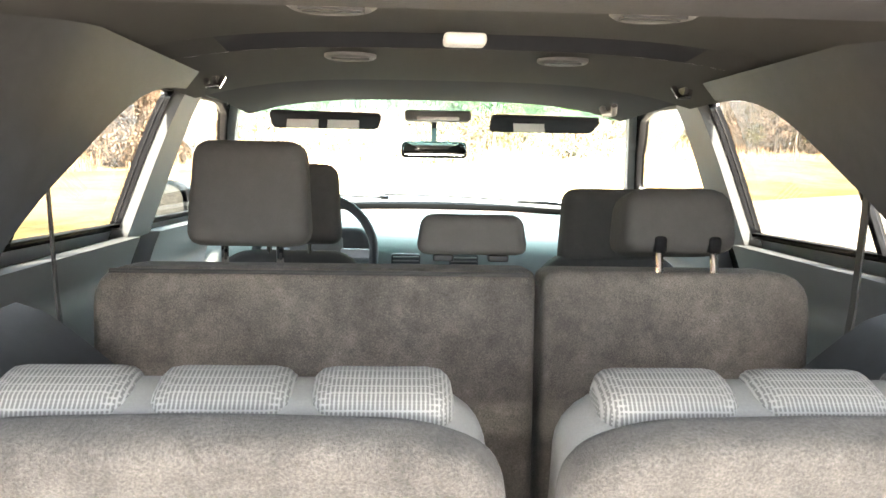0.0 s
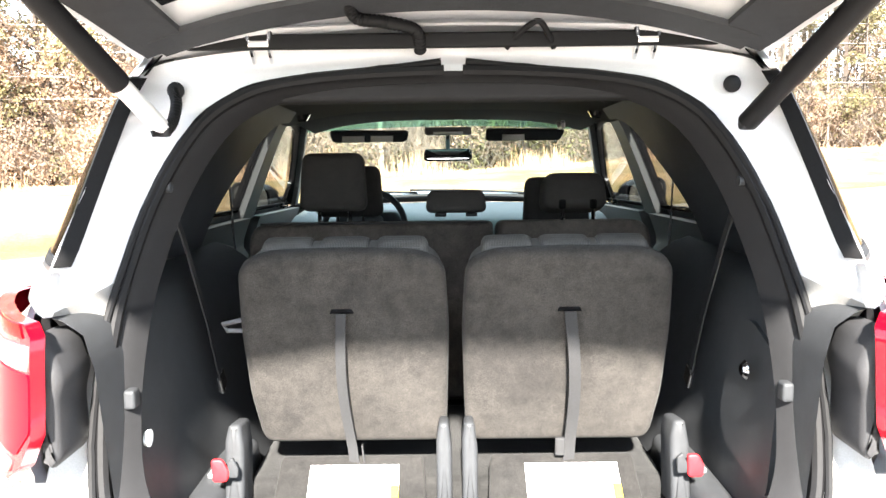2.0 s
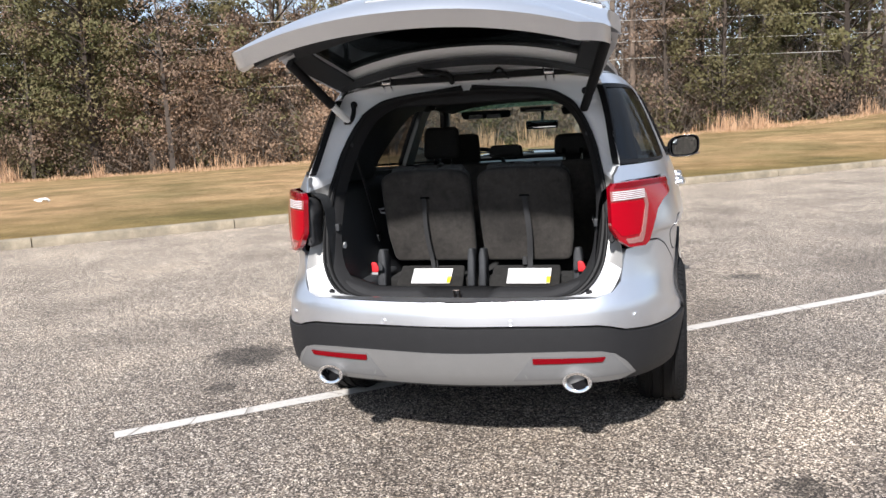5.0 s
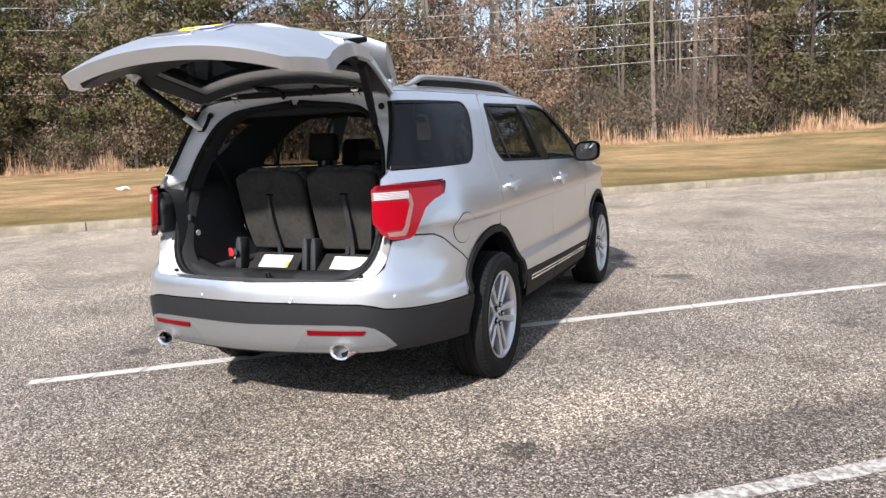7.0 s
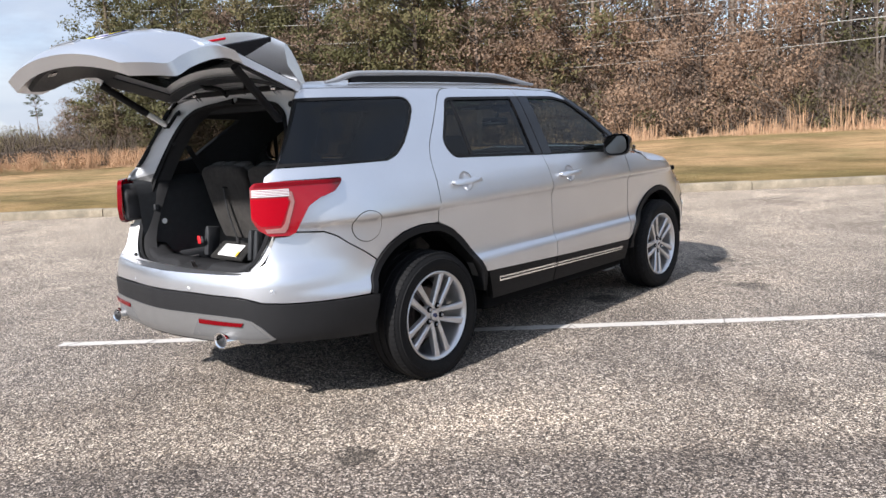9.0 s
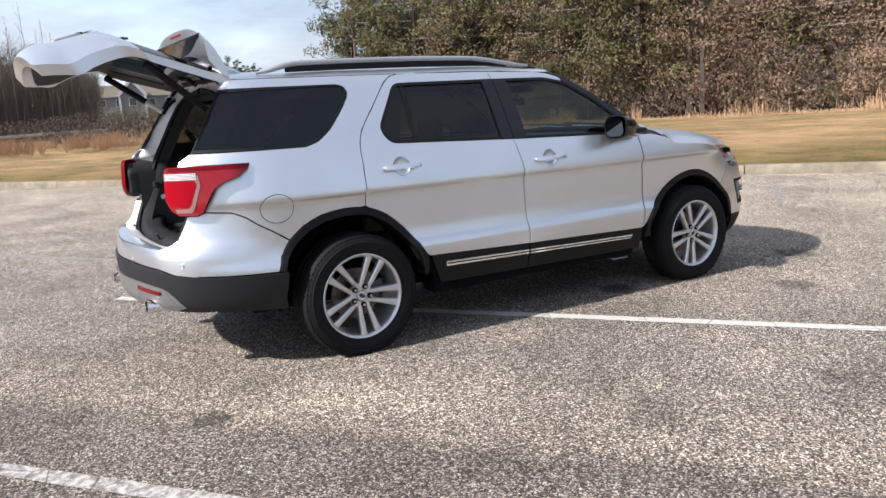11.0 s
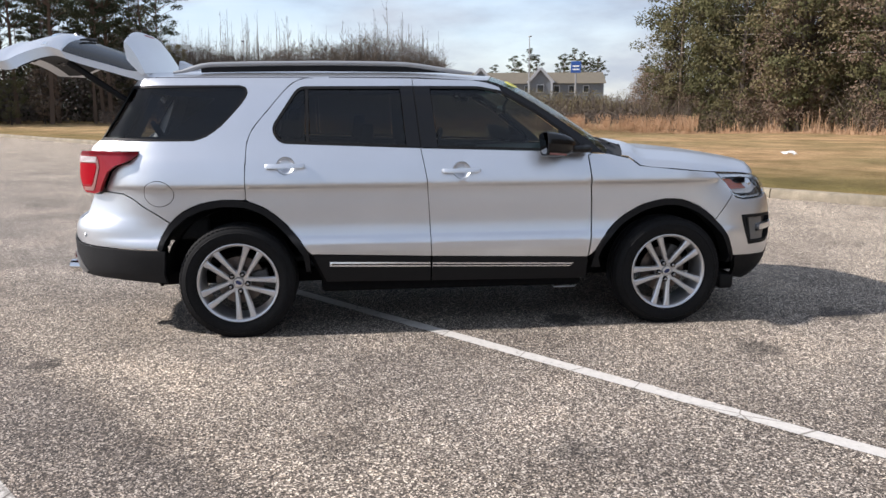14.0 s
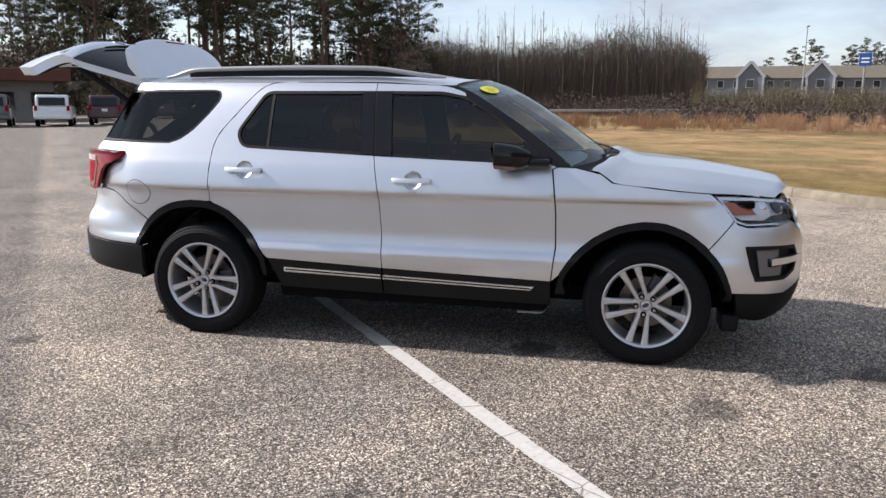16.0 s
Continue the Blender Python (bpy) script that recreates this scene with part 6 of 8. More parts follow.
def make_opening():
    a, b = spline(JAMB_OUT, 120), spline(JAMB_IN, 120)
    a, b = resample_row(a, 120), resample_row(b, 120)
    for side in (1, -1):
        k = np.array((side, 1, 1))
        rows = []
        for t in np.linspace(0, 1, 7):
            mid = a * (1 - t) + b * t
            mid[:, 1] += .020 * math.sin(math.pi * t) * (1 if t else 1)
            rows.append(mid * k)
        low, high = int(np.argmax(a[:, 2] > .84)), int(np.argmax(a[:, 2] > 1.195))
        for name, i0, i1, mat, label in (("tailgate_jamb", 0, low + 1, SATIN_SILVER, "silver painted tailgate jamb"), ("lamp_surround", low, high + 1, JAMB_GREY, "dark grey panel beside the tail lamp"), ("tailgate_jamb", high, 120, SATIN_SILVER, "silver painted tailgate jamb")):
            piece = [r[i0:i1] for r in rows]
            place(name, grid_mesh(name, piece if side > 0 else [r[::-1] for r in piece], mat), car, label)
        c = b * k
        inner = b * (.94, 1, 1) + (0, .075, 0)
        inner[:, 2] = (inner[:, 2] - 1.16) * .94 + 1.16
        trim = [(b * (1 - t) + inner * t + np.array((0, -.012, 0)) * math.sin(math.pi * t)) * k for t in np.linspace(0, 1, 5)]
        place("opening_trim", grid_mesh("opening_trim", trim if side > 0 else [r[::-1] for r in trim], TRIM_BLACK), car, "charcoal opening trim")
        for off, r in ((0, .012), (.020, .007)):
            q = (b + (a - b) / np.linalg.norm(a - b, axis=1)[:, None] * off + np.array((0, -.006, 0))) * k
            part("rubber_seal", tube([tuple(p) for p in q[::2]], r, 8), SEAL, car, "black rubber tailgate seal")
        # lamp cheek, plugs, bumpers
        o = rounded([(.655, .965), (.672, .945), (.690, .985), (.692, 1.178), (.662, 1.160), (.642, 1.10), (.655, 1.06)], .018, 4)
        part("lamp_cheek", slab(o, .13, .02, Matrix.Diagonal((side, 1, 1, 1)) @ pose(-.006, -.965, 0, 0, 0, 0)), LAMP_BACK, car, "dark tail lamp housing")
        bm = lathe([(0, .017), (.004, .017), (.009, .012), (.010, .004)], 18)
        bmesh.ops.transform(bm, matrix=pose(side * .545, -.612, 1.582, 0, 0, -90), verts=bm.verts)
        part("jamb_plug", bm, BLACK_PLASTIC, car, "black rubber plug")
        bm = lathe([(0, .013), (.006, .013), (.010, .010), (.010, .004)], 18)
        bmesh.ops.transform(bm, matrix=pose(side * .570, -.972, .752, 0, 0, -90), verts=bm.verts)
        part("tailgate_bumper", bm, BLACK_PLASTIC, car, "round rubber stop")
    # closing panels under the bumper's shelf and roof end
    rows = [[(x, y, z) for x in np.linspace(-.60, .60, 25)] for y, z in ((-1.05, .744), (-1.10, .744), (-1.165, .742))]
    shelf = []
    for t in np.linspace(0, 1, 5):
        row = []
        for x in np.linspace(-.70, .70, 37):
            p = skin(s_rear(abs(x)), .745, -.003)
            y0 = max(-1.06 + .03 * (abs(x) / .52) ** 2, p[1] + .004)
            row.append((p[0] * (1 if x > 0 else -1) * t + x * (1 - t), y0 * (1 - t) + p[1] * t, .746 + .002 * math.sin(math.pi * t)))
        shelf.append(row)
    place("bumper_shelf", grid_mesh("bumper_shelf", shelf, SILVER), car, "silver bumper top")


for seat_side in (-1, 1):
    third_row(seat_side)
second_row()
front_row()
overhead()
side_trim()
make_opening()


# ---- the tailgate, shaped shut and swung up about its hinges ----
HINGE, SWING = (0, -.552, 1.672), -69
GATE = Matrix.Translation(HINGE) @ pose(0, 0, 0, SWING) @ Matrix.Translation([-v for v in HINGE])
gate_x = pchip([(.765, .60), (.80, .655), (.85, .682), (.93, .700), (1.03, .682), (1.10, .682), (1.19, .685), (1.265, .718), (1.30, .712), (1.45, .665), (1.60, .618), (1.66, .600)])
gate_e = pchip([(.765, -1.0), (.80, -.985), (.85, -.965), (.93, -.935), (1.03, -.945), (1.10, -.942), (1.19, -.925), (1.265, -.870), (1.30, -.840), (1.45, -.725), (1.60, -.615), (1.66, -.590)])
gate_c = pchip([(.765, -1.085), (.80, -1.105), (.85, -1.112), (.905, -1.112), (.93, -1.098), (1.03, -1.085), (1.10, -1.078), (1.19, -1.060), (1.215, -1.050), (1.265, -.995), (1.30, -.968), (1.45, -.842), (1.60, -.712), (1.66, -.655)])


def gate_point(u, z, depth=0.0):
    x, e, c = float(gate_x(z)), float(gate_e(z)), float(gate_c(z))
    return GATE @ Vector((x * u, e + (c - e) * (1 - abs(u) ** 2.2) + depth, z + depth * .25))


def gate_shell(name, zs, us, d0, d1, mat, parent, label="", round_=.006):
    """A closed piece of the gate between two depths."""
    bm = bmesh.new()
    grids = []
    for d in (d0, d1):
        grids.append([[bm.verts.new(gate_point(u, z, d)) for u in us] for z in zs])
    for g, flip in zip(grids, (False, True)):
        for i in range(len(zs) - 1):
            for j in range(len(us) - 1):
                q = (g[i][j], g[i][j + 1], g[i + 1][j + 1], g[i + 1][j])
                bm.faces.new(q[::-1] if flip else q)
    a, b = grids
    rim = [(0, j) for j in range(len(us))] + [(i, len(us) - 1) for i in range(1, len(zs))] + [(len(zs) - 1, j) for j in range(len(us) - 2, -1, -1)] + [(i, 0) for i in range(len(zs) - 2, 0, -1)]
    for (i, j), (k, m) in zip(rim, rim[1:] + rim[:1]):
        bm.faces.new((a[i][j], b[i][j], b[k][m], a[k][m]))
    return part(name, bm, mat, parent, label, sharp=35)


def gate_patch(name, outline, mat, parent, label="", out=.004, thick=.006):
    """A flat badge on the gate; outline in metres across and height."""
    bm = bmesh.new()
    def at(x, z, d):
        return gate_point(x / float(gate_x(z)), z, d)
    f = [bm.verts.new(at(x, z, -out)) for x, z in outline]
    g = [bm.verts.new(at(x, z, -out + thick)) for x, z in outline]
    bm.faces.new(f)
    for i in range(len(outline)):
        bm.faces.new((f[i], f[(i + 1) % len(outline)], g[(i + 1) % len(outline)], g[i]))
    return part(name, bm, mat, parent, label)


def make_tailgate():
    us = np.linspace(-1, 1, 33)
    zs = [.765, .772, .79, .82, .86, .89, .905, .92, .95, 1.0, 1.06, 1.12, 1.16, 1.19, 1.21, 1.235, 1.262]
    gate = gate_shell("tailgate", zs, us, 0, .065, SILVER, car, "raised silver tailgate")
    gate_shell("tailgate_window", np.linspace(1.268, 1.615, 12), np.linspace(-.985, .985, 25), .004, .008, GLASS_DARK, gate, "dark privacy glass")
    for s in (-1, 1):
        gate_shell("window_post", np.linspace(1.262, 1.63, 8), s * np.linspace(.86, .985, 5), .010, .075, SATIN_SILVER, gate)
        gate_shell("post_trim", np.linspace(1.262, 1.575, 8), s * np.linspace(.80, .95, 4), .078, .092, TRIM, gate, "charcoal post trim")
    gate_shell("window_header", np.linspace(1.565, 1.655, 6), np.linspace(-.985, .985, 25), .012, .080, SATIN_SILVER, gate, "silver hinge flange")
    gate_shell("header_trim", np.linspace(1.535, 1.585, 4), np.linspace(-.90, .90, 17), .082, .094, TRIM, gate, "charcoal header trim")
    inner = gate_shell("inner_trim", np.linspace(.83, 1.275, 8), np.linspace(-.90, .90, 21), .066, .090, TRIM, gate, "charcoal tailgate lining")
    gate_shell("pull_pocket", np.linspace(.86, .93, 3), np.linspace(.35, .62, 6), .088, .094, BLACK_PLASTIC, inner)
    gate_shell("latch_cover", np.linspace(.80, .90, 3), np.linspace(-.16, .16, 6), .088, .096, BLACK_PLASTIC, inner)
    gate_shell("close_button", np.linspace(.865, .905, 3), np.linspace(-.60, -.52, 3), .088, .096, GLOSS_BLACK, inner, "close button")
    # spoiler
    prof = [(-.572, 1.690), (-.70, 1.690), (-.82, 1.676), (-.885, 1.660), (-.892, 1.652), (-.86, 1.640), (-.74, 1.622), (-.66, 1.640), (-.572, 1.668)]
    bm = bmesh.new()
    rings = []
    for x in np.linspace(-.625, .625, 27):
        k = 1 - .30 * (abs(x) / .625) ** 3
        rings.append([bm.verts.new(GATE @ Vector((x, -.572 + (y + .572) * k, z - .030 * (abs(x) / .625) ** 2.4))) for y, z in prof])
    for a, b in zip(rings, rings[1:]):
        for j in range(len(prof)):
            bm.faces.new((a[j], a[(j + 1) % len(prof)], b[(j + 1) % len(prof)], b[j]))
    bm.faces.new(rings[0])
    bm.faces.new(rings[-1])
    sp = part("spoiler", bm, SILVER, gate, "silver roof spoiler", sharp=30)
    bm = box(.26, .012, .030, (0, -.868, 1.652), .004)
    bmesh.ops.transform(bm, matrix=GATE, verts=bm.verts)
    part("high_brake_lamp", bm, RED, sp, "red high-level brake lamp")
    bm = box(1.05, .14, .02, (0, -.77, 1.632), .008)
    bmesh.ops.transform(bm, matrix=GATE, verts=bm.verts)
    part("spoiler_underside", bm, GLOSS_BLACK, sp)
    # badge, bright bar, plate, handle
    oval = [(.072 * math.cos(a), 1.225 + .028 * math.sin(a)) for a in np.linspace(0, 2 * math.pi, 28, endpoint=False)]
    rim = gate_patch("badge", oval, CHROME, gate, "oval chrome-edged badge", .006, .008)
    gate_patch("badge_face", [(x * .9, (z - 1.225) * .86 + 1.225) for x, z in oval], simple("badge_blue", (.012, .02, .06), .15, grain=.05, coat=.6), rim, "", .0085, .004)
    bar = gate_patch("bright_bar", [(-.66, 1.155), (-.3, 1.155), (0, 1.155), (.3, 1.155), (.66, 1.155), (.66, 1.185), (.3, 1.187), (0, 1.187), (-.3, 1.187), (-.66, 1.185)], CHROME, gate, "chrome bar across the tailgate", .010, .012)
    for k in range(8):
        gate_patch("bar_letter", [(-.235 + k * .06, 1.162), (-.20 + k * .06, 1.162), (-.20 + k * .06, 1.180), (-.235 + k * .06, 1.180)], GREY_FASCIA, bar, "", .0125, .003)
    gate_patch("camera_housing", rounded([(-.04, 1.125), (.04, 1.125), (.07, 1.152), (-.07, 1.152)], .01), BLACK_PLASTIC, gate, "reversing camera housing", .016, .02)
    plate = gate_patch("plate", rounded([(-.152, .975), (.152, .975), (.152, 1.122), (-.152, 1.122)], .012), simple("plate_white", (.7, .7, .72), .35, grain=.03), gate, "blue and yellow dealer plate", .007, .004)
    gate_patch("plate_face", rounded([(-.147, .980), (.147, .980), (.147, 1.117), (-.147, 1.117)], .010), simple("plate_blue", (.025, .02, .22), .35, grain=.05), plate, "", .009, .003)
    YB = simple("plate_yellow", (.80, .70, .01), .4, grain=.05)
    gate_patch("plate_bar", [(-.115, 1.066), (.115, 1.066), (.115, 1.100), (-.115, 1.100)], YB, plate, "", .011, .003)
    gate_patch("plate_bar", [(-.075, 1.000), (-.02, 1.000), (-.02, 1.055), (-.075, 1.055)], YB, plate, "", .011, .003)
    gate_patch("plate_bar", [(-.05, .984), (.06, .984), (.06, .994), (-.05, .994)], YB, plate, "", .011, .003)
    gate_patch("plate_oval", [(.055 + .055 * math.cos(a), 1.028 + .024 * math.sin(a)) for a in np.linspace(0, 2 * math.pi, 20, endpoint=False)], simple("plate_oval_pale", (.55, .56, .65), .4, grain=.05), plate, "", .011, .003)
    grip = gate_patch("grip_rim", rounded([(-.13, .838), (.13, .838), (.11, .895), (-.11, .895)], .012), SILVER, gate, "", .005, .006)
    gate_patch("grip_recess", rounded([(-.105, .848), (.105, .848), (.09, .886), (-.09, .886)], .010), GREY_FASCIA, grip, "recessed pull grip", .0065, .003)
    # rear wiper
    pts = [gate_point(u, z, -.02) for u, z in ((-.05, 1.305), (.10, 1.318), (.30, 1.315), (.48, 1.31))]
    part("rear_wiper", tube(pts, [.014, .012, .009, .006], 8), BLACK_PLASTIC, gate, "black rear wiper")
    # hinges
    for x in (-.384, .384):
        bm = bmesh.new()
        tube([(x - .018, -.555, 1.640), (x - .018, -.585, 1.668), (x - .024, -.60, 1.70), (x - .035, -.625, 1.715)], .0055, 6, bm)
        tube([(x + .018, -.555, 1.640), (x + .018, -.585, 1.668), (x + .024, -.60, 1.70), (x + .035, -.625, 1.715)], .0055, 6, bm)
        tube([(x - .020, -.59, 1.672), (x + .020, -.59, 1.672)], .008, 8, bm)
        hg = part("hinge", bm, CHROME, car, "bright tailgate hinge")
        for s in (-1, 1):
            bm = box(.028, .006, .020, (x + s * .045, -.640, 1.715), .004, turn=(SWING, 0, 0))
            lathe([(0, .007), (.006, .006)], 8, (x + s * .045, -.643, 1.713), bm)
            part("hinge_bolt", bm, STEEL, hg)
    part("roof_end_strip", box(1.18, .02, .03, (0, -.585, 1.676), .006), SEAL, car, "black rubber strip at the roof's end")
    # cable conduits
    def conduit(pts, r, ribs, label):
        q = spline(pts, 60)
        part("cable_conduit", tube([tuple(p) for p in q], [r * (1 + (.14 if ribs and i % 2 else 0)) for i in range(len(q))], 10), SEAL, car, label)
    conduit([(-.065, -.58, 1.655), (-.072, -.615, 1.690), (-.13, -.63, 1.705), (-.185, -.645, 1.712), (-.20, -.67, 1.745)], .0115, True, "ribbed black cable conduit")
    conduit([(.105, -.58, 1.660), (.135, -.60, 1.690), (.165, -.62, 1.705), (.185, -.605, 1.685), (.20, -.58, 1.660)], .006, False, "thin black hose")
    # gas struts
    for s in (-1, 1):
        lo = Vector((s * .545, -.700, 1.505))
        hi = GATE @ Vector((s * .665, -.80, 1.26))
        mid = lo + (hi - lo) * .30
        body = part("gas_strut", tube([mid, hi], .021, 14), BLACK_PLASTIC, car, "black powered tailgate strut")
        part("strut_rod", tube([lo, mid], .017 if s < 0 else .019, 14), WHITE_LABEL if s < 0 else BLACK_PLASTIC, body, "pale strut sleeve")
        part("strut_ball", box(.03, .03, .03, tuple(lo), .01), TRIM, body)
        if s < 0:
            conduit([(-.56, -.715, 1.50), (-.535, -.70, 1.505), (-.53, -.66, 1.55), (-.545, -.625, 1.58)], .010, True, "short ribbed cable sleeve")
        part("gate_buffer", lathe([(0, .012), (.006, .012), (.008, .004)], 14, (s * .50, -.64, 1.735)), BLACK_PLASTIC, gate)


make_tailgate()


# ---- woods, brush, houses, poles, parked cars ----
BARK = foliage("winter_bark", (.085, .065, .052), (.13, .105, .085), (.19, .160, .132), rough=.9)
BARK_PALE = foliage("pale_bark", (.115, .095, .078), (.175, .150, .125), rough=.9)
# bark inside leafy crowns, their shade put into its colour
BARK_SHADED = foliage("shaded_bark", (.045, .036, .030), (.070, .056, .046), rough=.9)
PINE_BARK = foliage("pine_bark", (.085, .055, .04), (.13, .09, .065), rough=.9)
EVERGREEN = foliage("evergreen_leaves", (.061, .062, .028), (.085, .084, .036), (.110, .102, .046), (.140, .119, .059))
OLIVE = foliage("olive_leaves", (.080, .072, .035), (.110, .097, .046), (.140, .118, .059), (.176, .136, .072))
RUSSET = foliage("russet_leaves", (.113, .080, .060), (.173, .121, .088), (.234, .166, .118), (.170, .133, .091))
RUST = foliage("rust_leaves", (.174, .110, .072), (.245, .160, .106), (.322, .216, .147), (.213, .158, .106))
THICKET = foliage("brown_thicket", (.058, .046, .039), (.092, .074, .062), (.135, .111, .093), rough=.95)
NEEDLES = foliage("pine_needles", (.026, .032, .016), (.048, .055, .027), (.075, .078, .042))
SEDGE = foliage("broom_sedge", (.26, .150, .085), (.36, .215, .125), (.44, .29, .18), (.20, .122, .072), rough=.95)
TWIGS = foliage("brush_twigs", (.072, .056, .045), (.108, .087, .071), (.160, .134, .108), rough=.95)


def prisms(segs, sides=4):
    """Tapered sticks from (p, q, r0, r1)."""
    p, q = np.array([s[0] for s in segs], float), np.array([s[1] for s in segs], float)
    r0, r1 = np.array([s[2] for s in segs]), np.array([s[3] for s in segs])
    d = q - p
    d /= np.linalg.norm(d, axis=1)[:, None] + 1e-9
    ref = np.where(np.abs(d[:, 2:3]) < .9, (0, 0, 1), (1, 0, 0))
    u = np.cross(d, ref)
    u /= np.linalg.norm(u, axis=1)[:, None] + 1e-9
    w = np.cross(d, u)
    n = len(segs)
    ang = np.linspace(0, 2 * math.pi, sides, endpoint=False)
    ring = np.cos(ang)[None, :, None] * u[:, None] + np.sin(ang)[None, :, None] * w[:, None]
    v = np.concatenate([p[:, None] + ring * r0[:, None, None], q[:, None] + ring * r1[:, None, None]], 1).reshape(-1, 3)
    f = []
    for i in range(n):
        b = i * 2 * sides
        f += [(b + j, b + (j + 1) % sides, b + sides + (j + 1) % sides, b + sides + j) for j in range(sides)]
    return v, f


def leaves(centres, sizes, rng, outward=None, wild=.55):
    """Small kite leaves at the centres, lying round the clumps that they belong to."""
    n = len(centres)
    if outward is None:
        outward = np.tile((0.0, 0.0, .6), (n, 1)) + rng.normal(size=(n, 3)) * .5
    face = outward / (np.linalg.norm(outward, axis=1)[:, None] + 1e-9) + rng.normal(size=(n, 3)) * wild
    a = np.cross(face, rng.normal(size=(n, 3)))
    a /= np.linalg.norm(a, axis=1)[:, None]
    b = np.cross(face, a)
    b /= np.linalg.norm(b, axis=1)[:, None]
    b /= np.linalg.norm(b, axis=1)[:, None] + 1e-9
    s = np.array(sizes)[:, None]
    v = np.stack([centres + a * s, centres - a * s * .7 + b * s * .6, centres - a * s * .7 - b * s * .6], 1).reshape(-1, 3)
    f = [(3 * i, 3 * i + 1, 3 * i + 2) for i in range(n)]
    return v, f


def bare_tree(rng, h, spread=.22, fork=19, start=.35):
    segs = []
    bend = rng.normal(size=2) * .012 * h
    def trunk(t):
        return np.array((bend[0] * math.sin(t * 2.4), bend[1] * math.sin(t * 3.1), h * t))
    k = 9
    r = .0050 * h + .012
    for i in range(k):
        segs.append((trunk(i / k), trunk((i + 1) / k), r * (1 - i / k) + .012, r * (1 - (i + 1) / k) + .010))
    for _ in range(fork):
        t = start + (1 - start) * rng.random() ** .8
        p = trunk(t)
        a = rng.random() * 2 * math.pi
        length = h * spread * (1.15 - t) * (.6 + .8 * rng.random())
        d = np.array((math.cos(a), math.sin(a), .7 + .9 * rng.random()))
        d /= np.linalg.norm(d)
        rr = r * (1 - t) * .55 + .012
        q = p + d * length * .55
        e = q + (d + np.array((0, 0, .45)) + rng.normal(size=3) * .18) * length * .5
        segs += [(p, q, rr, rr * .65), (q, e, rr * .65, rr * .3)]
        for _ in range(5):
            u = rng.random()
            s = p + (q - p) * u if rng.random() < .4 else q + (e - q) * u
            dd = d + rng.normal(size=3) * .6
            dd[2] = abs(dd[2]) + .15
            tip = s + dd / np.linalg.norm(dd) * length * (.22 + .25 * rng.random())
            segs.append((s, tip, rr * .34, rr * .12))
            for _ in range(2):
                m = s + (tip - s) * (.4 + .5 * rng.random())
                segs.append((m, m + (dd / np.linalg.norm(dd) + rng.normal(size=3) * .55) * length * .16, rr * .18, rr * .08))
    return prisms(segs, 3)


def leafy_tree(rng, h, width, clumps, per, low=.18, pine=False, size=.16):
    segs, cs, ss, ns = [], [], [], []
    r = .011 * h + .03
    k = 8
    lean = rng.normal(size=2) * .02 * h
    def trunk(t):
        return np.array((lean[0] * t * t, lean[1] * t, h * t))
    for i in range(k):
        segs.append((trunk(i / k * .97), trunk((i + 1) / k * .97), r * (1 - i / k) + .02, r * (1 - (i + 1) / k) + .02))
    for _ in range(clumps):
        t = low + (1 - low) * rng.random()
        a = rng.random() * 2 * math.pi
        if pine:
            reach = width * (.25 + .9 * math.sin(math.pi * min(1, (t - low) / (1 - low) * .85 + .15)) ** .8) * (.35 + .65 * rng.random())
        else:
            reach = width * math.sin(math.pi * (.10 + .86 * (t - low) / (1 - low))) ** .65 * (.45 + .6 * rng.random())
        p = trunk(t)
        c = p + np.array((math.cos(a) * reach, math.sin(a) * reach, (.10 if pine else .25) * reach))
        segs.append((trunk(max(.05, t - .06)), c, r * .22, .012))
        big = (.75 if pine else .85) * (.6 + .6 * rng.random())
        g = rng.normal(size=(per, 3))
        g *= ((.45 + .6 * rng.random(per)) / np.linalg.norm(g, axis=1))[:, None] * np.array((big, big, big * (.42 if pine else .70)))
        cs.append(c + g)
        ns.append(g / big + (c - p) / (reach + .3) * .5 + (0, 0, .25))
        ss.append(size * (.6 + .8 * rng.random(per)))
    return prisms(segs, 3), leaves(np.concatenate(cs), np.concatenate(ss), rng, np.concatenate(ns))


def grounded(x, y):
    a, q = float(np.dot((x, y), ALONG)), float(np.dot((x, y), ACROSS)) - KERB
    return float(rise(a, q)) - .06 if q > .2 else 0.0


def plant(kind, parts, x, y, scale, turn, label, category, group):
    root = empty(kind, x, y, grounded(x, y))
    tagged(root, label, category, group)
    m = pose(x, y, grounded(x, y), 0, 0, turn) @ Matrix.Diagonal((scale, scale, scale, 1))
    for name, me in parts:
        place(name, me, root, "", m)
    return root


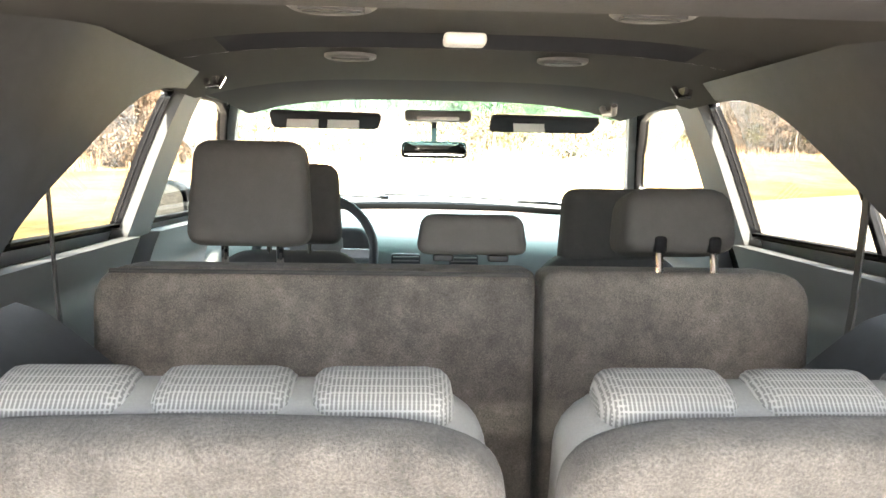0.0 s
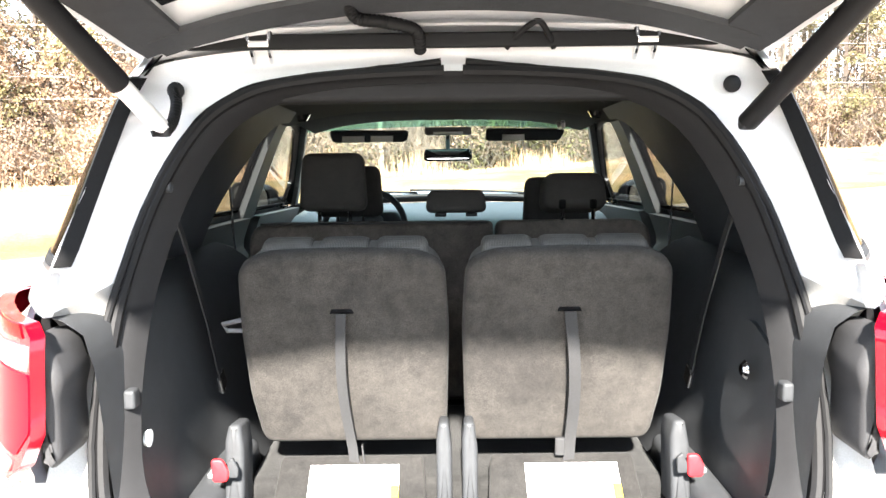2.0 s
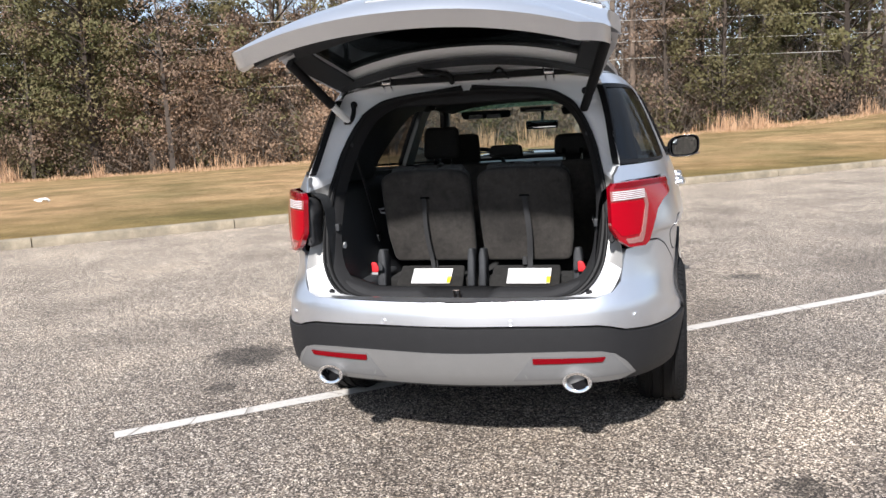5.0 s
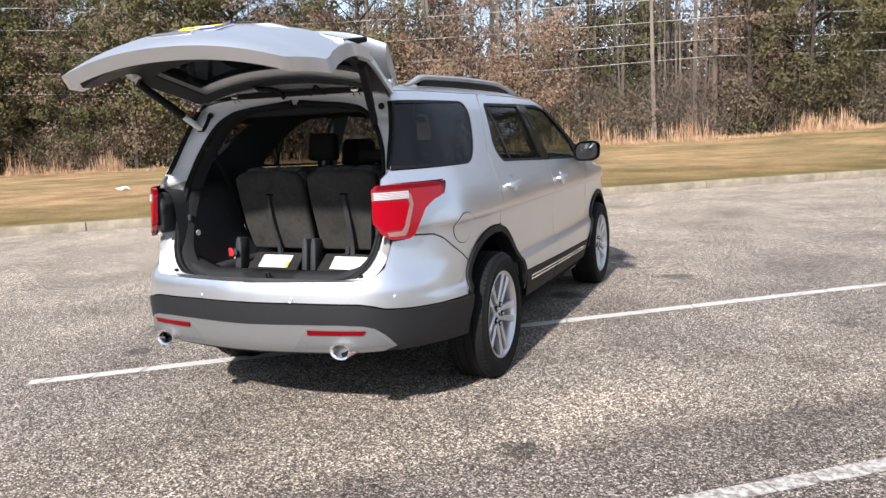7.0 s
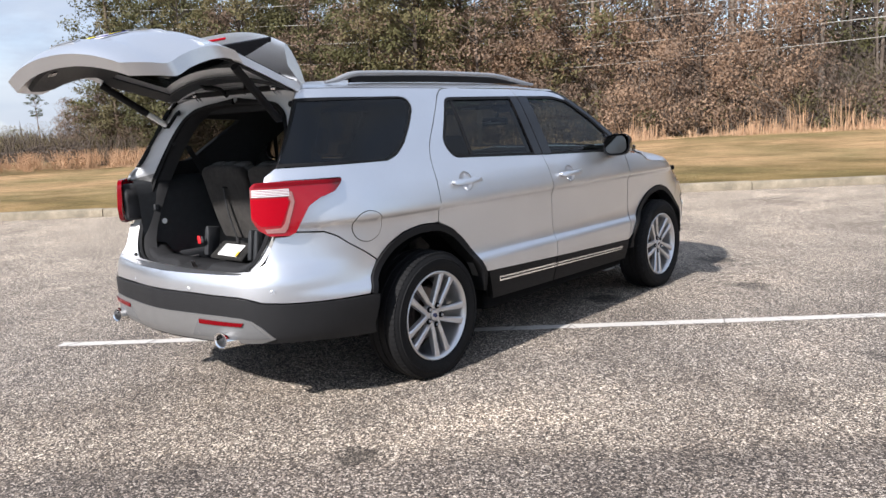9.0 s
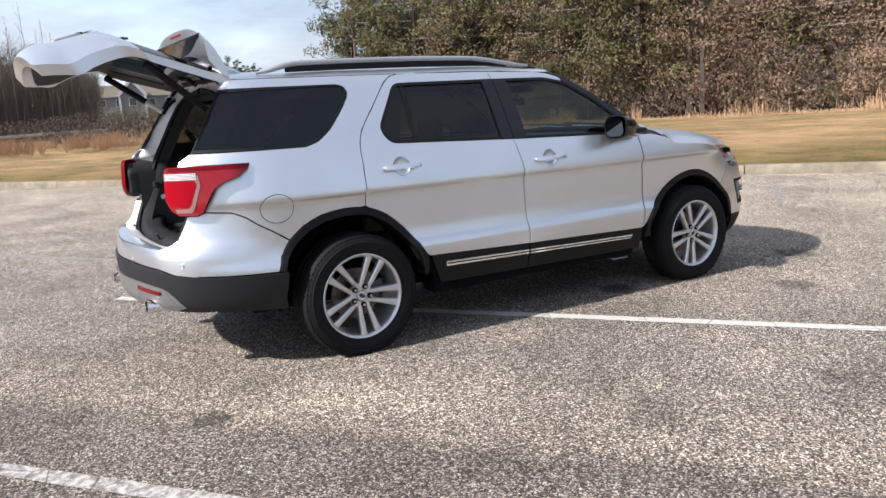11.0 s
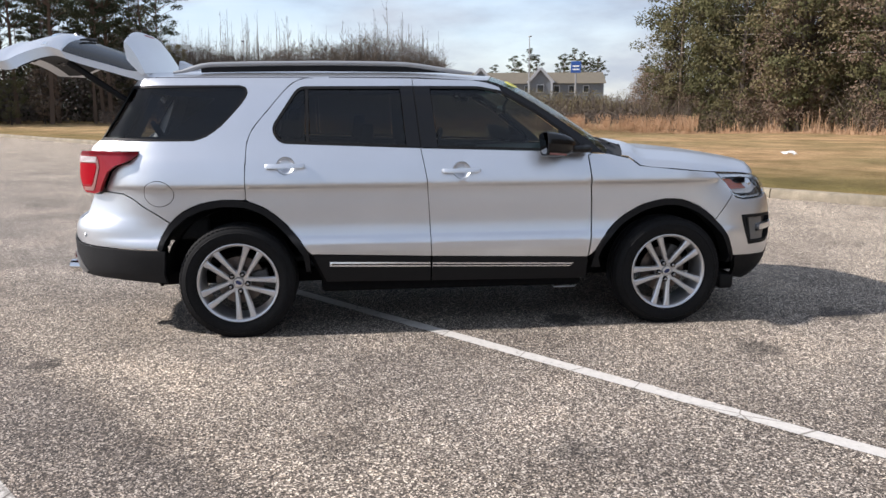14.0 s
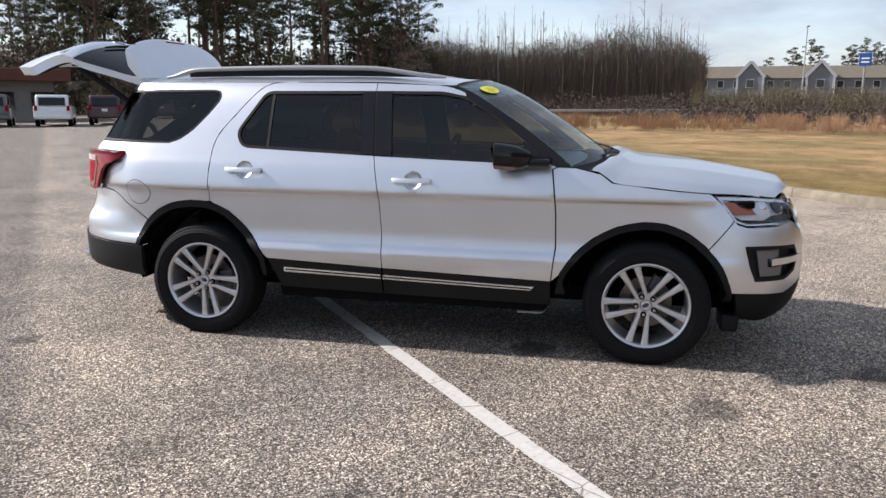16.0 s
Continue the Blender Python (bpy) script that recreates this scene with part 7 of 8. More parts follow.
def make_woods():
    rng = np.random.default_rng(7)
    bare = [mesh_of("trunk", *bare_tree(rng, 15 + 2 * rng.random(), .20 + .06 * rng.random(), 14), BARK if i % 3 else BARK_PALE, False) for i in range(7)]
    ever, pines, oaks = [], [], []
    for i in range(5):
        s, lf = leafy_tree(rng, 11 + 3 * rng.random(), 2.5 + rng.random(), 80, 92, .10, size=.090)
        ever.append((mesh_of("trunk", *s, BARK_SHADED, False), mesh_of("crown", *lf, OLIVE if i in (1, 3) else EVERGREEN, False)))
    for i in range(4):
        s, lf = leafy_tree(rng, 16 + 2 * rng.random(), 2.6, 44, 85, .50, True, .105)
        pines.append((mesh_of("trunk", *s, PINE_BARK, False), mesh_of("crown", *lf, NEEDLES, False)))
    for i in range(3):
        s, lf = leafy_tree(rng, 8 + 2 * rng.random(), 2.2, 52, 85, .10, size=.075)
        oaks.append((mesh_of("trunk", *s, BARK_SHADED, False), mesh_of("crown", *lf, RUSSET, False)))
    group = "trees along the edge of the woods"
    for a in np.arange(-3, 112, 1.3):
        for q0 in (3.0, 8, 13.5):
            x, y = edge_spot(a + rng.normal() * .6, q0 + rng.normal() * 1.3)
            k = rng.random()
            # evergreens at the western end, bare trunks further along, then mixed
            green = .92 if a < 22 else .55 if a < 31 else .10 if a < 53 else .58 if a < 65 else .26
            if k < green * (.8 if q0 < 6 else .55):
                e = ever[rng.integers(5)]
                plant("evergreen_tree", [("trunk", e[0]), ("crown", e[1])], x, y, .75 + .45 * rng.random(), rng.random() * 360, "dense olive-green evergreen tree at the lawn's edge", "tree", group)
            elif (k < green + (.34 if 24 < a < 46 else .16) and q0 < 10) or (a < 34 and q0 < 6):
                e = oaks[rng.integers(3)]
                plant("oak_tree", [("trunk", e[0]), ("crown", e[1])], x, y, .65 + .45 * rng.random(), rng.random() * 360, "small oak holding dry russet leaves", "tree", group)
            else:
                plant("bare_tree", [("trunk", bare[rng.integers(7)])], x, y, .85 + .45 * rng.random(), rng.random() * 360, "tall leafless winter tree in the woods", "tree", group)
    for _ in range(110):
        a = 34 + 68 * rng.random()
        x, y = edge_spot(a, 4.0 + 6 * rng.random())
        plant("bare_tree", [("trunk", bare[rng.integers(7)])], x, y, .62 + .5 * rng.random(), rng.random() * 360, "tall leafless winter tree in the woods", "tree", group)
    for _ in range(12):
        x, y = edge_spot(-9 + 7 * rng.random(), 1 + 6 * rng.random())
        e = oaks[rng.integers(3)]
        plant("scrub_tree", [("trunk", e[0]), ("crown", e[1])], x, y, .35 + .25 * rng.random(), rng.random() * 360, "low scrub tree at the corner of the woods", "tree", group)
    for _ in range(14):
        az, r = radians(-80 + 11 * rng.random()), 160 + 14 * rng.random()
        e = pines[rng.integers(4)]
        plant("pine_tree", [("trunk", e[0]), ("crown", e[1])], 6 + math.sin(az) * r, 1 + math.cos(az) * r, .58 + .12 * rng.random(), rng.random() * 360, "dark pine behind the townhouses", "tree", "pines behind the townhouses")
    # west: bare trees, then pines
    g2 = "trees beyond the open field"
    slim = [bare_tree(rng, 13 + 3 * rng.random(), .16 + .05 * rng.random(), 7, .40) for _ in range(6)]
    vs, fs, k = [], [], 0
    for _ in range(260):
        az, r = radians(-106 + 22.5 * rng.random()), 88 + 32 * rng.random()
        v, f = slim[rng.integers(6)]
        t, big = rng.random() * 6.28, .57 + .24 * rng.random() + .06 * math.sin(az * 40)
        c, d = math.cos(t) * big, math.sin(t) * big
        vs.append(np.column_stack([v[:, 0] * c - v[:, 1] * d + 6 + math.sin(az) * r, v[:, 0] * d + v[:, 1] * c + 1 + math.cos(az) * r, v[:, 2] * big]))
        fs.append(np.array(f) + k)
        k += len(v)
    ob = place("far_bare_trees", mesh_of("far_bare_trees", np.concatenate(vs), [tuple(q) for q in np.concatenate(fs)], BARK, False))
    tagged(ob, "slim leafless trees crowded beyond the field", "trees", kind="stuff")
    for _ in range(60):
        az, r = radians(-130 + 27 * rng.random()), 72 + 24 * rng.random()
        e = pines[rng.integers(4)]
        plant("pine_tree", [("trunk", e[0]), ("crown", e[1])], 6 + math.sin(az) * r, 1 + math.cos(az) * r, .70 + .38 * rng.random(), rng.random() * 360, "tall dark pine with a bare lower trunk", "tree", g2)
    for _ in range(30):
        az, r = radians(-131 + 30 * rng.random()), 70 + 24 * rng.random()
        e = (oaks + ever)[rng.integers(8)]
        plant("scrub_tree", [("trunk", e[0]), ("crown", e[1])], 6 + math.sin(az) * r, 1 + math.cos(az) * r, .45 + .3 * rng.random(), rng.random() * 360, "low brown scrub tree under the pines", "tree", g2)


def make_brush():
    """Undergrowth and dry grasses: too many to count."""
    rng = np.random.default_rng(11)
    def bushes(count, a0, a1, q0, q1, top, r0, r1, per, size, mat, name, label):
        cs, ss, ns = [], [], []
        for _ in range(count):
            a, q = a0 + (a1 - a0) * rng.random(), q0 + (q1 - q0) * rng.random()
            r = r0 + (r1 - r0) * rng.random() ** 1.5
            x, y = edge_spot(a, q)
            h = top * (.45 + .55 * max(0, min(1, .5 + noise.noise((a * .2, q * .2, 3.1)))))
            z = grounded(x, y) + r * .5 + max(0, h - r) * rng.random() ** 1.3
            g = rng.normal(size=(per, 3))
            g /= np.linalg.norm(g, axis=1)[:, None]
            k = .55 + .5 * rng.random(per)
            cs.append(np.array((x, y, z)) + g * k[:, None] * r * np.array((1, 1, .85)))
            ns.append(g + (0, 0, .25))
            ss.append(size * (.6 + .8 * rng.random(per)))
        v, f = leaves(np.concatenate(cs), np.concatenate(ss), rng, np.concatenate(ns), .5)
        ob = place(name, mesh_of(name, v, f, mat, False))
        tagged(ob, label, "brush", kind="stuff")
    bushes(180, -7, 30, .7, 5, 4.6, .6, 1.4, 230, .062, RUSSET, "russet_shrubs", "russet shrubs under the evergreens")
    bushes(340, 28, 112, .9, 7, 4.2, .6, 1.6, 230, .066, RUSSET, "russet_brush", "tangled russet undergrowth along the woods")
    bushes(150, -4, 29, 1.2, 7, 6.5, .7, 1.9, 230, .070, OLIVE, "western_shrubs", "tall olive shrubs at the western end of the woods")
    bushes(40, 56, 64, 1.0, 5, 6.0, .9, 2.0, 300, .075, EVERGREEN, "holly_thicket", "dark green hollies beside the pole")
    bushes(60, 38, 112, 1.2, 7, 4.2, .6, 1.6, 230, .068, OLIVE, "olive_brush", "olive shrubs along the woods")
    bushes(60, 0, 90, .8, 4, 3.0, .7, 1.7, 300, .070, EVERGREEN, "evergreen_brush", "dark green evergreen shrubs along the woods")
    bushes(260, 0, 112, 7, 19, 10.0, 1.0, 2.4, 150, .13, RUSSET, "woods_understory", "brown understory deep in the woods")
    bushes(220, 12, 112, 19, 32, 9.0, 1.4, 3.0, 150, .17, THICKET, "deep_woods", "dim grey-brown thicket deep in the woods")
    bushes(110, 0, 30, 7, 19, 10.0, 1.0, 2.6, 150, .13, OLIVE, "woods_evergreens", "dull green understory deep in the woods")

    bushes(330, 28, 47, .5, 5, 8.5, .6, 1.5, 200, .062, RUST, "russet_saplings", "rust-brown saplings along the woods")
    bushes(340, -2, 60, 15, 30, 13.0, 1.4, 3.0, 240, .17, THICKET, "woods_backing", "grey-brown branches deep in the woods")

    def twigs(n, a0, a1, q0, q1, h, name, label):
        a, q = a0 + (a1 - a0) * rng.random(n), q0 + (q1 - q0) * rng.random(n)
        xy = WOODS + a[:, None] * WOODS_ALONG + q[:, None] * WOODS_IN
        base = [grounded(*p) for p in xy]
        segs = []
        for i in range(n):
            p = np.array((*xy[i], base[i] + h * .55 * rng.random() ** 2))
            d = np.array((rng.normal() * .7, rng.normal() * .7, .9))
            segs.append((p, p + d * h * (.18 + .3 * rng.random()), .010 + .010 * rng.random(), .004))
        ob = place(name, mesh_of(name, *prisms(segs, 3), TWIGS, False))
        tagged(ob, label, "brush", kind="stuff")
    twigs(3000, -7, 26, .6, 8, 4.0, "western_twigs", "grey leafless brush under the evergreens")
    twigs(15000, 26, 112, .6, 8, 4.8, "brush_twigs", "grey leafless brush along the woods")

    def sedge(n, place_fn, h, name, label):
        segs_v, segs_f = [], []
        k = 0
        for i in range(n):
            x, y, z, s = place_fn()
            for _ in range(11):
                a = rng.random() * 2 * math.pi
                tip = np.array((math.cos(a), math.sin(a), 0)) * .34 * s * rng.random() + np.array((0, 0, h * s * (.35 + .75 * rng.random())))
                w = np.array((-math.sin(a), math.cos(a), 0)) * .0065
                b = np.array((x + rng.normal() * .16, y + rng.normal() * .16, z))
                segs_v += [b - w, b + w, b + tip * .6 + w * 1.5, b + tip, b + tip * .6 - w * 1.5]
                segs_f += [(k, k + 1, k + 2, k + 3, k + 4)]
                k += 5
        ob = place(name, mesh_of(name, segs_v, segs_f, SEDGE, False))
        tagged(ob, label, "dry grass", kind="stuff")
    def edge():
        a = -60 + 172 * rng.random()
        q = -2.6 + 3.0 * rng.random() + 1.2 * noise.noise((a * .15, 0, 5))
        x, y = edge_spot(a, q)
        return x, y, grounded(x, y) + .05, (.20 + .80 * rng.random() ** 1.5) * (.30 + 2.3 * max(-.05, noise.noise((a * .5, q * .4, 2)) + .5 * noise.noise((a * 1.9, q, 6))))
    sedge(4200, edge, 1.0, "broom_sedge", "tall orange-tan broom sedge along the lawn")
    # far scrub west of the lawn
    def scrub(n, az0, az1, r0, r1, h, size, mat, name, label):
        az, r = np.radians(az0 + (az1 - az0) * rng.random(n)), r0 + (r1 - r0) * rng.random(n)
        lump = np.array([noise.noise((u * 14, v * .05, 8.2)) for u, v in zip(az, r)])
        z = rng.random(n) ** 1.2 * h * (.5 + np.clip(lump + .4, 0, 1))
        c = np.column_stack([6 + np.sin(az) * r, 1 + np.cos(az) * r, z + .3])
        ob = place(name, mesh_of(name, *leaves(c, size * (.5 + rng.random(n)), rng), mat, False))
        tagged(ob, label, "brush", kind="stuff")
    scrub(20000, -88, -70, 50, 72, .9, .07, THICKET, "field_scrub", "low brown scrub across the field")
    scrub(50000, -107, -82, 62, 105, 1.7, .06, THICKET, "field_thicket", "brown thicket across the field")
    scrub(90000, -84, -68, 62, 118, 2.5, .048, OLIVE, "house_thicket", "olive-brown brush below the townhouses")

    def sticks(n, az0, az1, r0, r1, z0, z1, length, spread, mat, name, label, thick=.032):
        segs = []
        for _ in range(n):
            az, r = radians(az0 + (az1 - az0) * rng.random()), r0 + (r1 - r0) * rng.random()
            top = z1 * (.85 + .10 * math.sin(az * 23) + .25 * noise.noise((az * 30, r * .1, 4)))
            p = np.array((6 + math.sin(az) * r, 1 + math.cos(az) * r, z0 + max(.2, top - z0) * rng.random()))
            d = np.array((rng.normal() * spread, rng.normal() * spread, 1.0))
            k = length * (.5 + rng.random())
            if z1 < .3 and noise.noise((az * 45, r * .25, 9)) + .4 * noise.noise((az * 160, r, 2)) < .18:
                continue
            segs.append((p, p + d * k, thick, thick * .4))
        ob = place(name, mesh_of(name, *prisms(segs, 3), mat, False))
        tagged(ob, label, "brush", kind="stuff")
    sticks(20000, -107, -83.5, 88, 118, .0, 6.5, 1.9, .16, TWIGS, "far_thicket", "grey-brown thicket below the bare trees")
    sticks(26000, -106, -83.5, 90, 118, 3.5, 9.0, .7, .8, TWIGS, "far_twigs", "fine leafless twigs of the far trees", .018)
    sticks(34000, -106, -66, 43, 54, .0, .25, .55, .25, SEDGE, "field_sedge", "orange-tan sedge across the field", .011)
    sticks(3500, -84, -66, 56, 110, .0, 1.5, .9, .3, TWIGS, "pale_stalks", "pale dry stalks in the far brush")
    scrub(52000, -133, -102, 76, 104, 6.0, .18, THICKET, "pine_thicket", "dark thicket below the pines")
    scrub(20000, -133, -102, 80, 104, 7.0, .24, NEEDLES, "pine_undergrowth", "dark evergreen undergrowth below the pines")


def make_wires():
    WOOD = simple("pole_wood", (.13, .095, .07), .9, grain=.4, scale=14, bumped=.3)
    WIRE = simple("overhead_wire", (.36, .345, .31), .6, grain=.1)
    runs = [(0, (10.6, 9.3, 8.0, 6.7, 5.4)), (54, (8.1, 7.1, 6.1, 5.11, 4.32)), (108, (9.4, 8.4, 7.4, 6.4, 5.6))]
    for u, heights in runs:
        x, y = edge_spot(u, 2)
        pole = part("utility_pole", tube([(x, y, grounded(x, y) - .3), (x, y, heights[0] + .7)], [.15, .11], 10), WOOD)
        tagged(pole, "brown wooden utility pole at the edge of the woods", "utility pole", "utility poles")
    for k in range(5):
        pts = []
        for (u0, h0), (u1, h1) in zip(runs, runs[1:]):
            for t in np.linspace(0, 1, 14, endpoint=False):
                x, y = edge_spot(u0 + (u1 - u0) * t, 1.85)
                pts.append((x, y, h0[k] * (1 - t) + h1[k] * t - .85 * math.sin(math.pi * t)))
        ob = part("overhead_wire", tube(pts, .016, 4), WIRE)
        tagged(ob, "pale overhead cable strung between wooden poles", "cable", "overhead cables")
    METAL = simple("lamp_pole_metal", (.42, .42, .42), .5, .6, grain=.1)
    for x, y, h in ((-101.7, 24.9, 10.6), (-84, -10.7, 8.4), (-83.5, -34.0, 12.5), (-75, -25.5, 8.2), (-62, -49, 11), (-88, -36, 5.6), (-90, -30, 5.8)):
        p = part("lamp_pole", tube([(x, y, 0), (x, y, h)], [.11, .06], 8), METAL)
        tagged(p, "tall grey lamp pole beyond the field", "lamp pole", "lamp poles")
        part("lamp_head", box(.9, .3, .12, (x + .3, y, h), .04), METAL, p)


def gable_house(x, y, turn, w, d, wall, ridge, gables, base):
    WALL = simple("townhouse_siding", (.17, .19, .215), .8, grain=.1, scale=20)
    ROOF = simple("brown_shingles", (.135, .115, .085), .9, grain=.25, scale=30)
    WHITE = simple("white_house_trim", (.42, .44, .47), .7, grain=.05)
    PANE = simple("dark_house_pane", (.04, .045, .05), .1, grain=.1)
    root = empty("townhouse", x, y, 0)
    tagged(root, "grey townhouse row with brown roofs and white gabled fronts", "house")
    m = pose(x, y, 0, 0, 0, turn)

    def add(name, bm, mat, up=root, label=""):
        bmesh.ops.transform(bm, matrix=m, verts=bm.verts)
        return part(name, bm, mat, up, label, smooth=False)
    add("wall", box(w, d, wall, (0, 0, wall / 2)), WALL)
    bm = bmesh.new()
    a = [bm.verts.new(p) for p in ((-w / 2 - .4, -d / 2 - .4, wall - .1), (w / 2 + .4, -d / 2 - .4, wall - .1), (w / 2 + .4, d / 2 + .4, wall - .1), (-w / 2 - .4, d / 2 + .4, wall - .1), (-w / 2 - .4, 0, ridge), (w / 2 + .4, 0, ridge))]
    for q in ((0, 1, 5, 4), (2, 3, 4, 5), (0, 4, 3), (1, 2, 5), (0, 3, 2, 1)):
        bm.faces.new([a[i] for i in q])
    add("roof", bm, ROOF)
    for gx in gables:
        o = [(-2.1, 0), (2.1, 0), (2.1, wall - .2), (0, ridge + .35), (-2.1, wall - .2)]
        add("gable_wall", slab(o, 2.0, .01, pose(gx, -d / 2 - 1.6, 0)), WALL)
        for s in (-1, 1):
            add("gable_trim", box(.45, .4, 3.4, (gx + s * 1.15, -d / 2 - 1.75, (wall + ridge) / 2 + .25), turn=(0, -s * 41, 0)), WHITE)
            add("gable_post", box(.35, .3, wall, (gx + s * 2.0, -d / 2 - 1.7, wall / 2)), WHITE)
        win = add("window", box(1.3, .1, 1.4, (gx, -d / 2 - 1.65, wall - 1.0)), WHITE)
        add("pane", box(1.05, .1, 1.15, (gx, -d / 2 - 1.70, wall - 1.0)), PANE, win)
    for k in np.arange(-w / 2 + 1.5, w / 2 - 1, 2.6):
        win = add("window", box(1.1, .08, 1.3, (k, -d / 2 - .04, wall - 1.1)), WHITE)
        add("pane", box(.85, .08, 1.05, (k, -d / 2 - .07, wall - 1.1)), PANE, win)


def parked_car(x, y, turn, paint, label, tall=False, size=(4.7, 1.86, 1.72)):
    L, W, H = size
    root = empty("parked_car", x, y, grounded(x, y))
    tagged(root, label, "car", "parked cars across the lot")
    m = pose(x, y, grounded(x, y), 0, 0, turn)
    BODY = simple(paint[0], paint[1], .3, .3, grain=.05, coat=.7)

    def add(name, bm, mat, up=root, lab=""):
        bmesh.ops.transform(bm, matrix=m, verts=bm.verts)
        return part(name, bm, mat, up, lab)
    low = rounded([(-L / 2, .38), (L / 2, .38), (L / 2, .80), (L / 2 - .25, 1.0), (L * .22, 1.08), (-L / 2 + .04, 1.10)], .12, 4)
    add("body", slab(low, W, .10, pose(0, -W / 2, 0), n=3), BODY)
    k = .10 if tall else .45
    cab = rounded([(-L / 2 + .08, 1.06), (L * .20, 1.05), (L * .20 - k, H - .04), (-L / 2 + .16 + k * .3, H - .02)], .12, 4)
    cabin = add("cabin", slab(cab, W * .88, .14, pose(0, -W * .44, 0), n=3), BLACK_PLASTIC if tall else BODY)
    glass = rounded([(-L / 2 + .30, 1.12), (L * .20 - .12, 1.12), (L * .18 - k, H - .16), (-L / 2 + .40, H - .16)], .08, 4)
    add("side_glass", slab(glass, W * .895, .02, pose(0, -W * .4475, 0)), GLOSS_BLACK, cabin)
    add("rear_glass", box(.05, W * .70, .42, (-L / 2 + .085, 0, 1.34), .01, turn=(0, 8, 0)), GLOSS_BLACK, cabin)
    add("windscreen", box(.05, W * .74, .50, (L * .20 - k * .45, 0, 1.36), .01, turn=(0, -(20 if tall else 42), 0)), GLOSS_BLACK, cabin)
    for s in (-1, 1):
        add("tail_lamp", box(.06, .16, .26, (-L / 2 + .0, s * (W / 2 - .14), .98), .02), RED)
        add("head_lamp", box(.06, .26, .14, (L / 2 - .03, s * (W / 2 - .22), .84), .02), CLEAR_LENS)
        for wx in (-L * .30, L * .31):
            bm = lathe([(-.11, .20), (-.11, .33), (-.08, .36), (.08, .36), (.11, .33), (.11, .20)], 24)
            bmesh.ops.transform(bm, matrix=pose(wx, s * (W / 2 - .12), .36, 0, 0, 90), verts=bm.verts)
            wh = add("wheel", bm, RUBBER)
            bm = lathe([(-.115, .04), (-.115, .21), (.115, .21), (.115, .04)], 20)
            bmesh.ops.transform(bm, matrix=pose(wx, s * (W / 2 - .12), .36, 0, 0, 90), verts=bm.verts)
            add("rim", bm, ALLOY, wh)
    add("bumper", box(.16, W * .94, .24, (-L / 2 + .03, 0, .52), .05), BLACK_PLASTIC if tall else BODY)
    add("plate", box(.02, .32, .15, (-L / 2 - .03, 0, .86), .005), WHITE_LABEL)
    if tall:
        bm = lathe([(-.12, .15), (-.12, .34), (.08, .36), (.08, .15)], 24, (-L / 2 - .12, 0, .98))
        sp = add("spare_wheel", bm, RUBBER)
        bm = lathe([(-.125, .03), (-.125, .2), (0, .2), (0, .03)], 20, (-L / 2 - .125, 0, .98))
        add("rim", bm, ALLOY, sp)


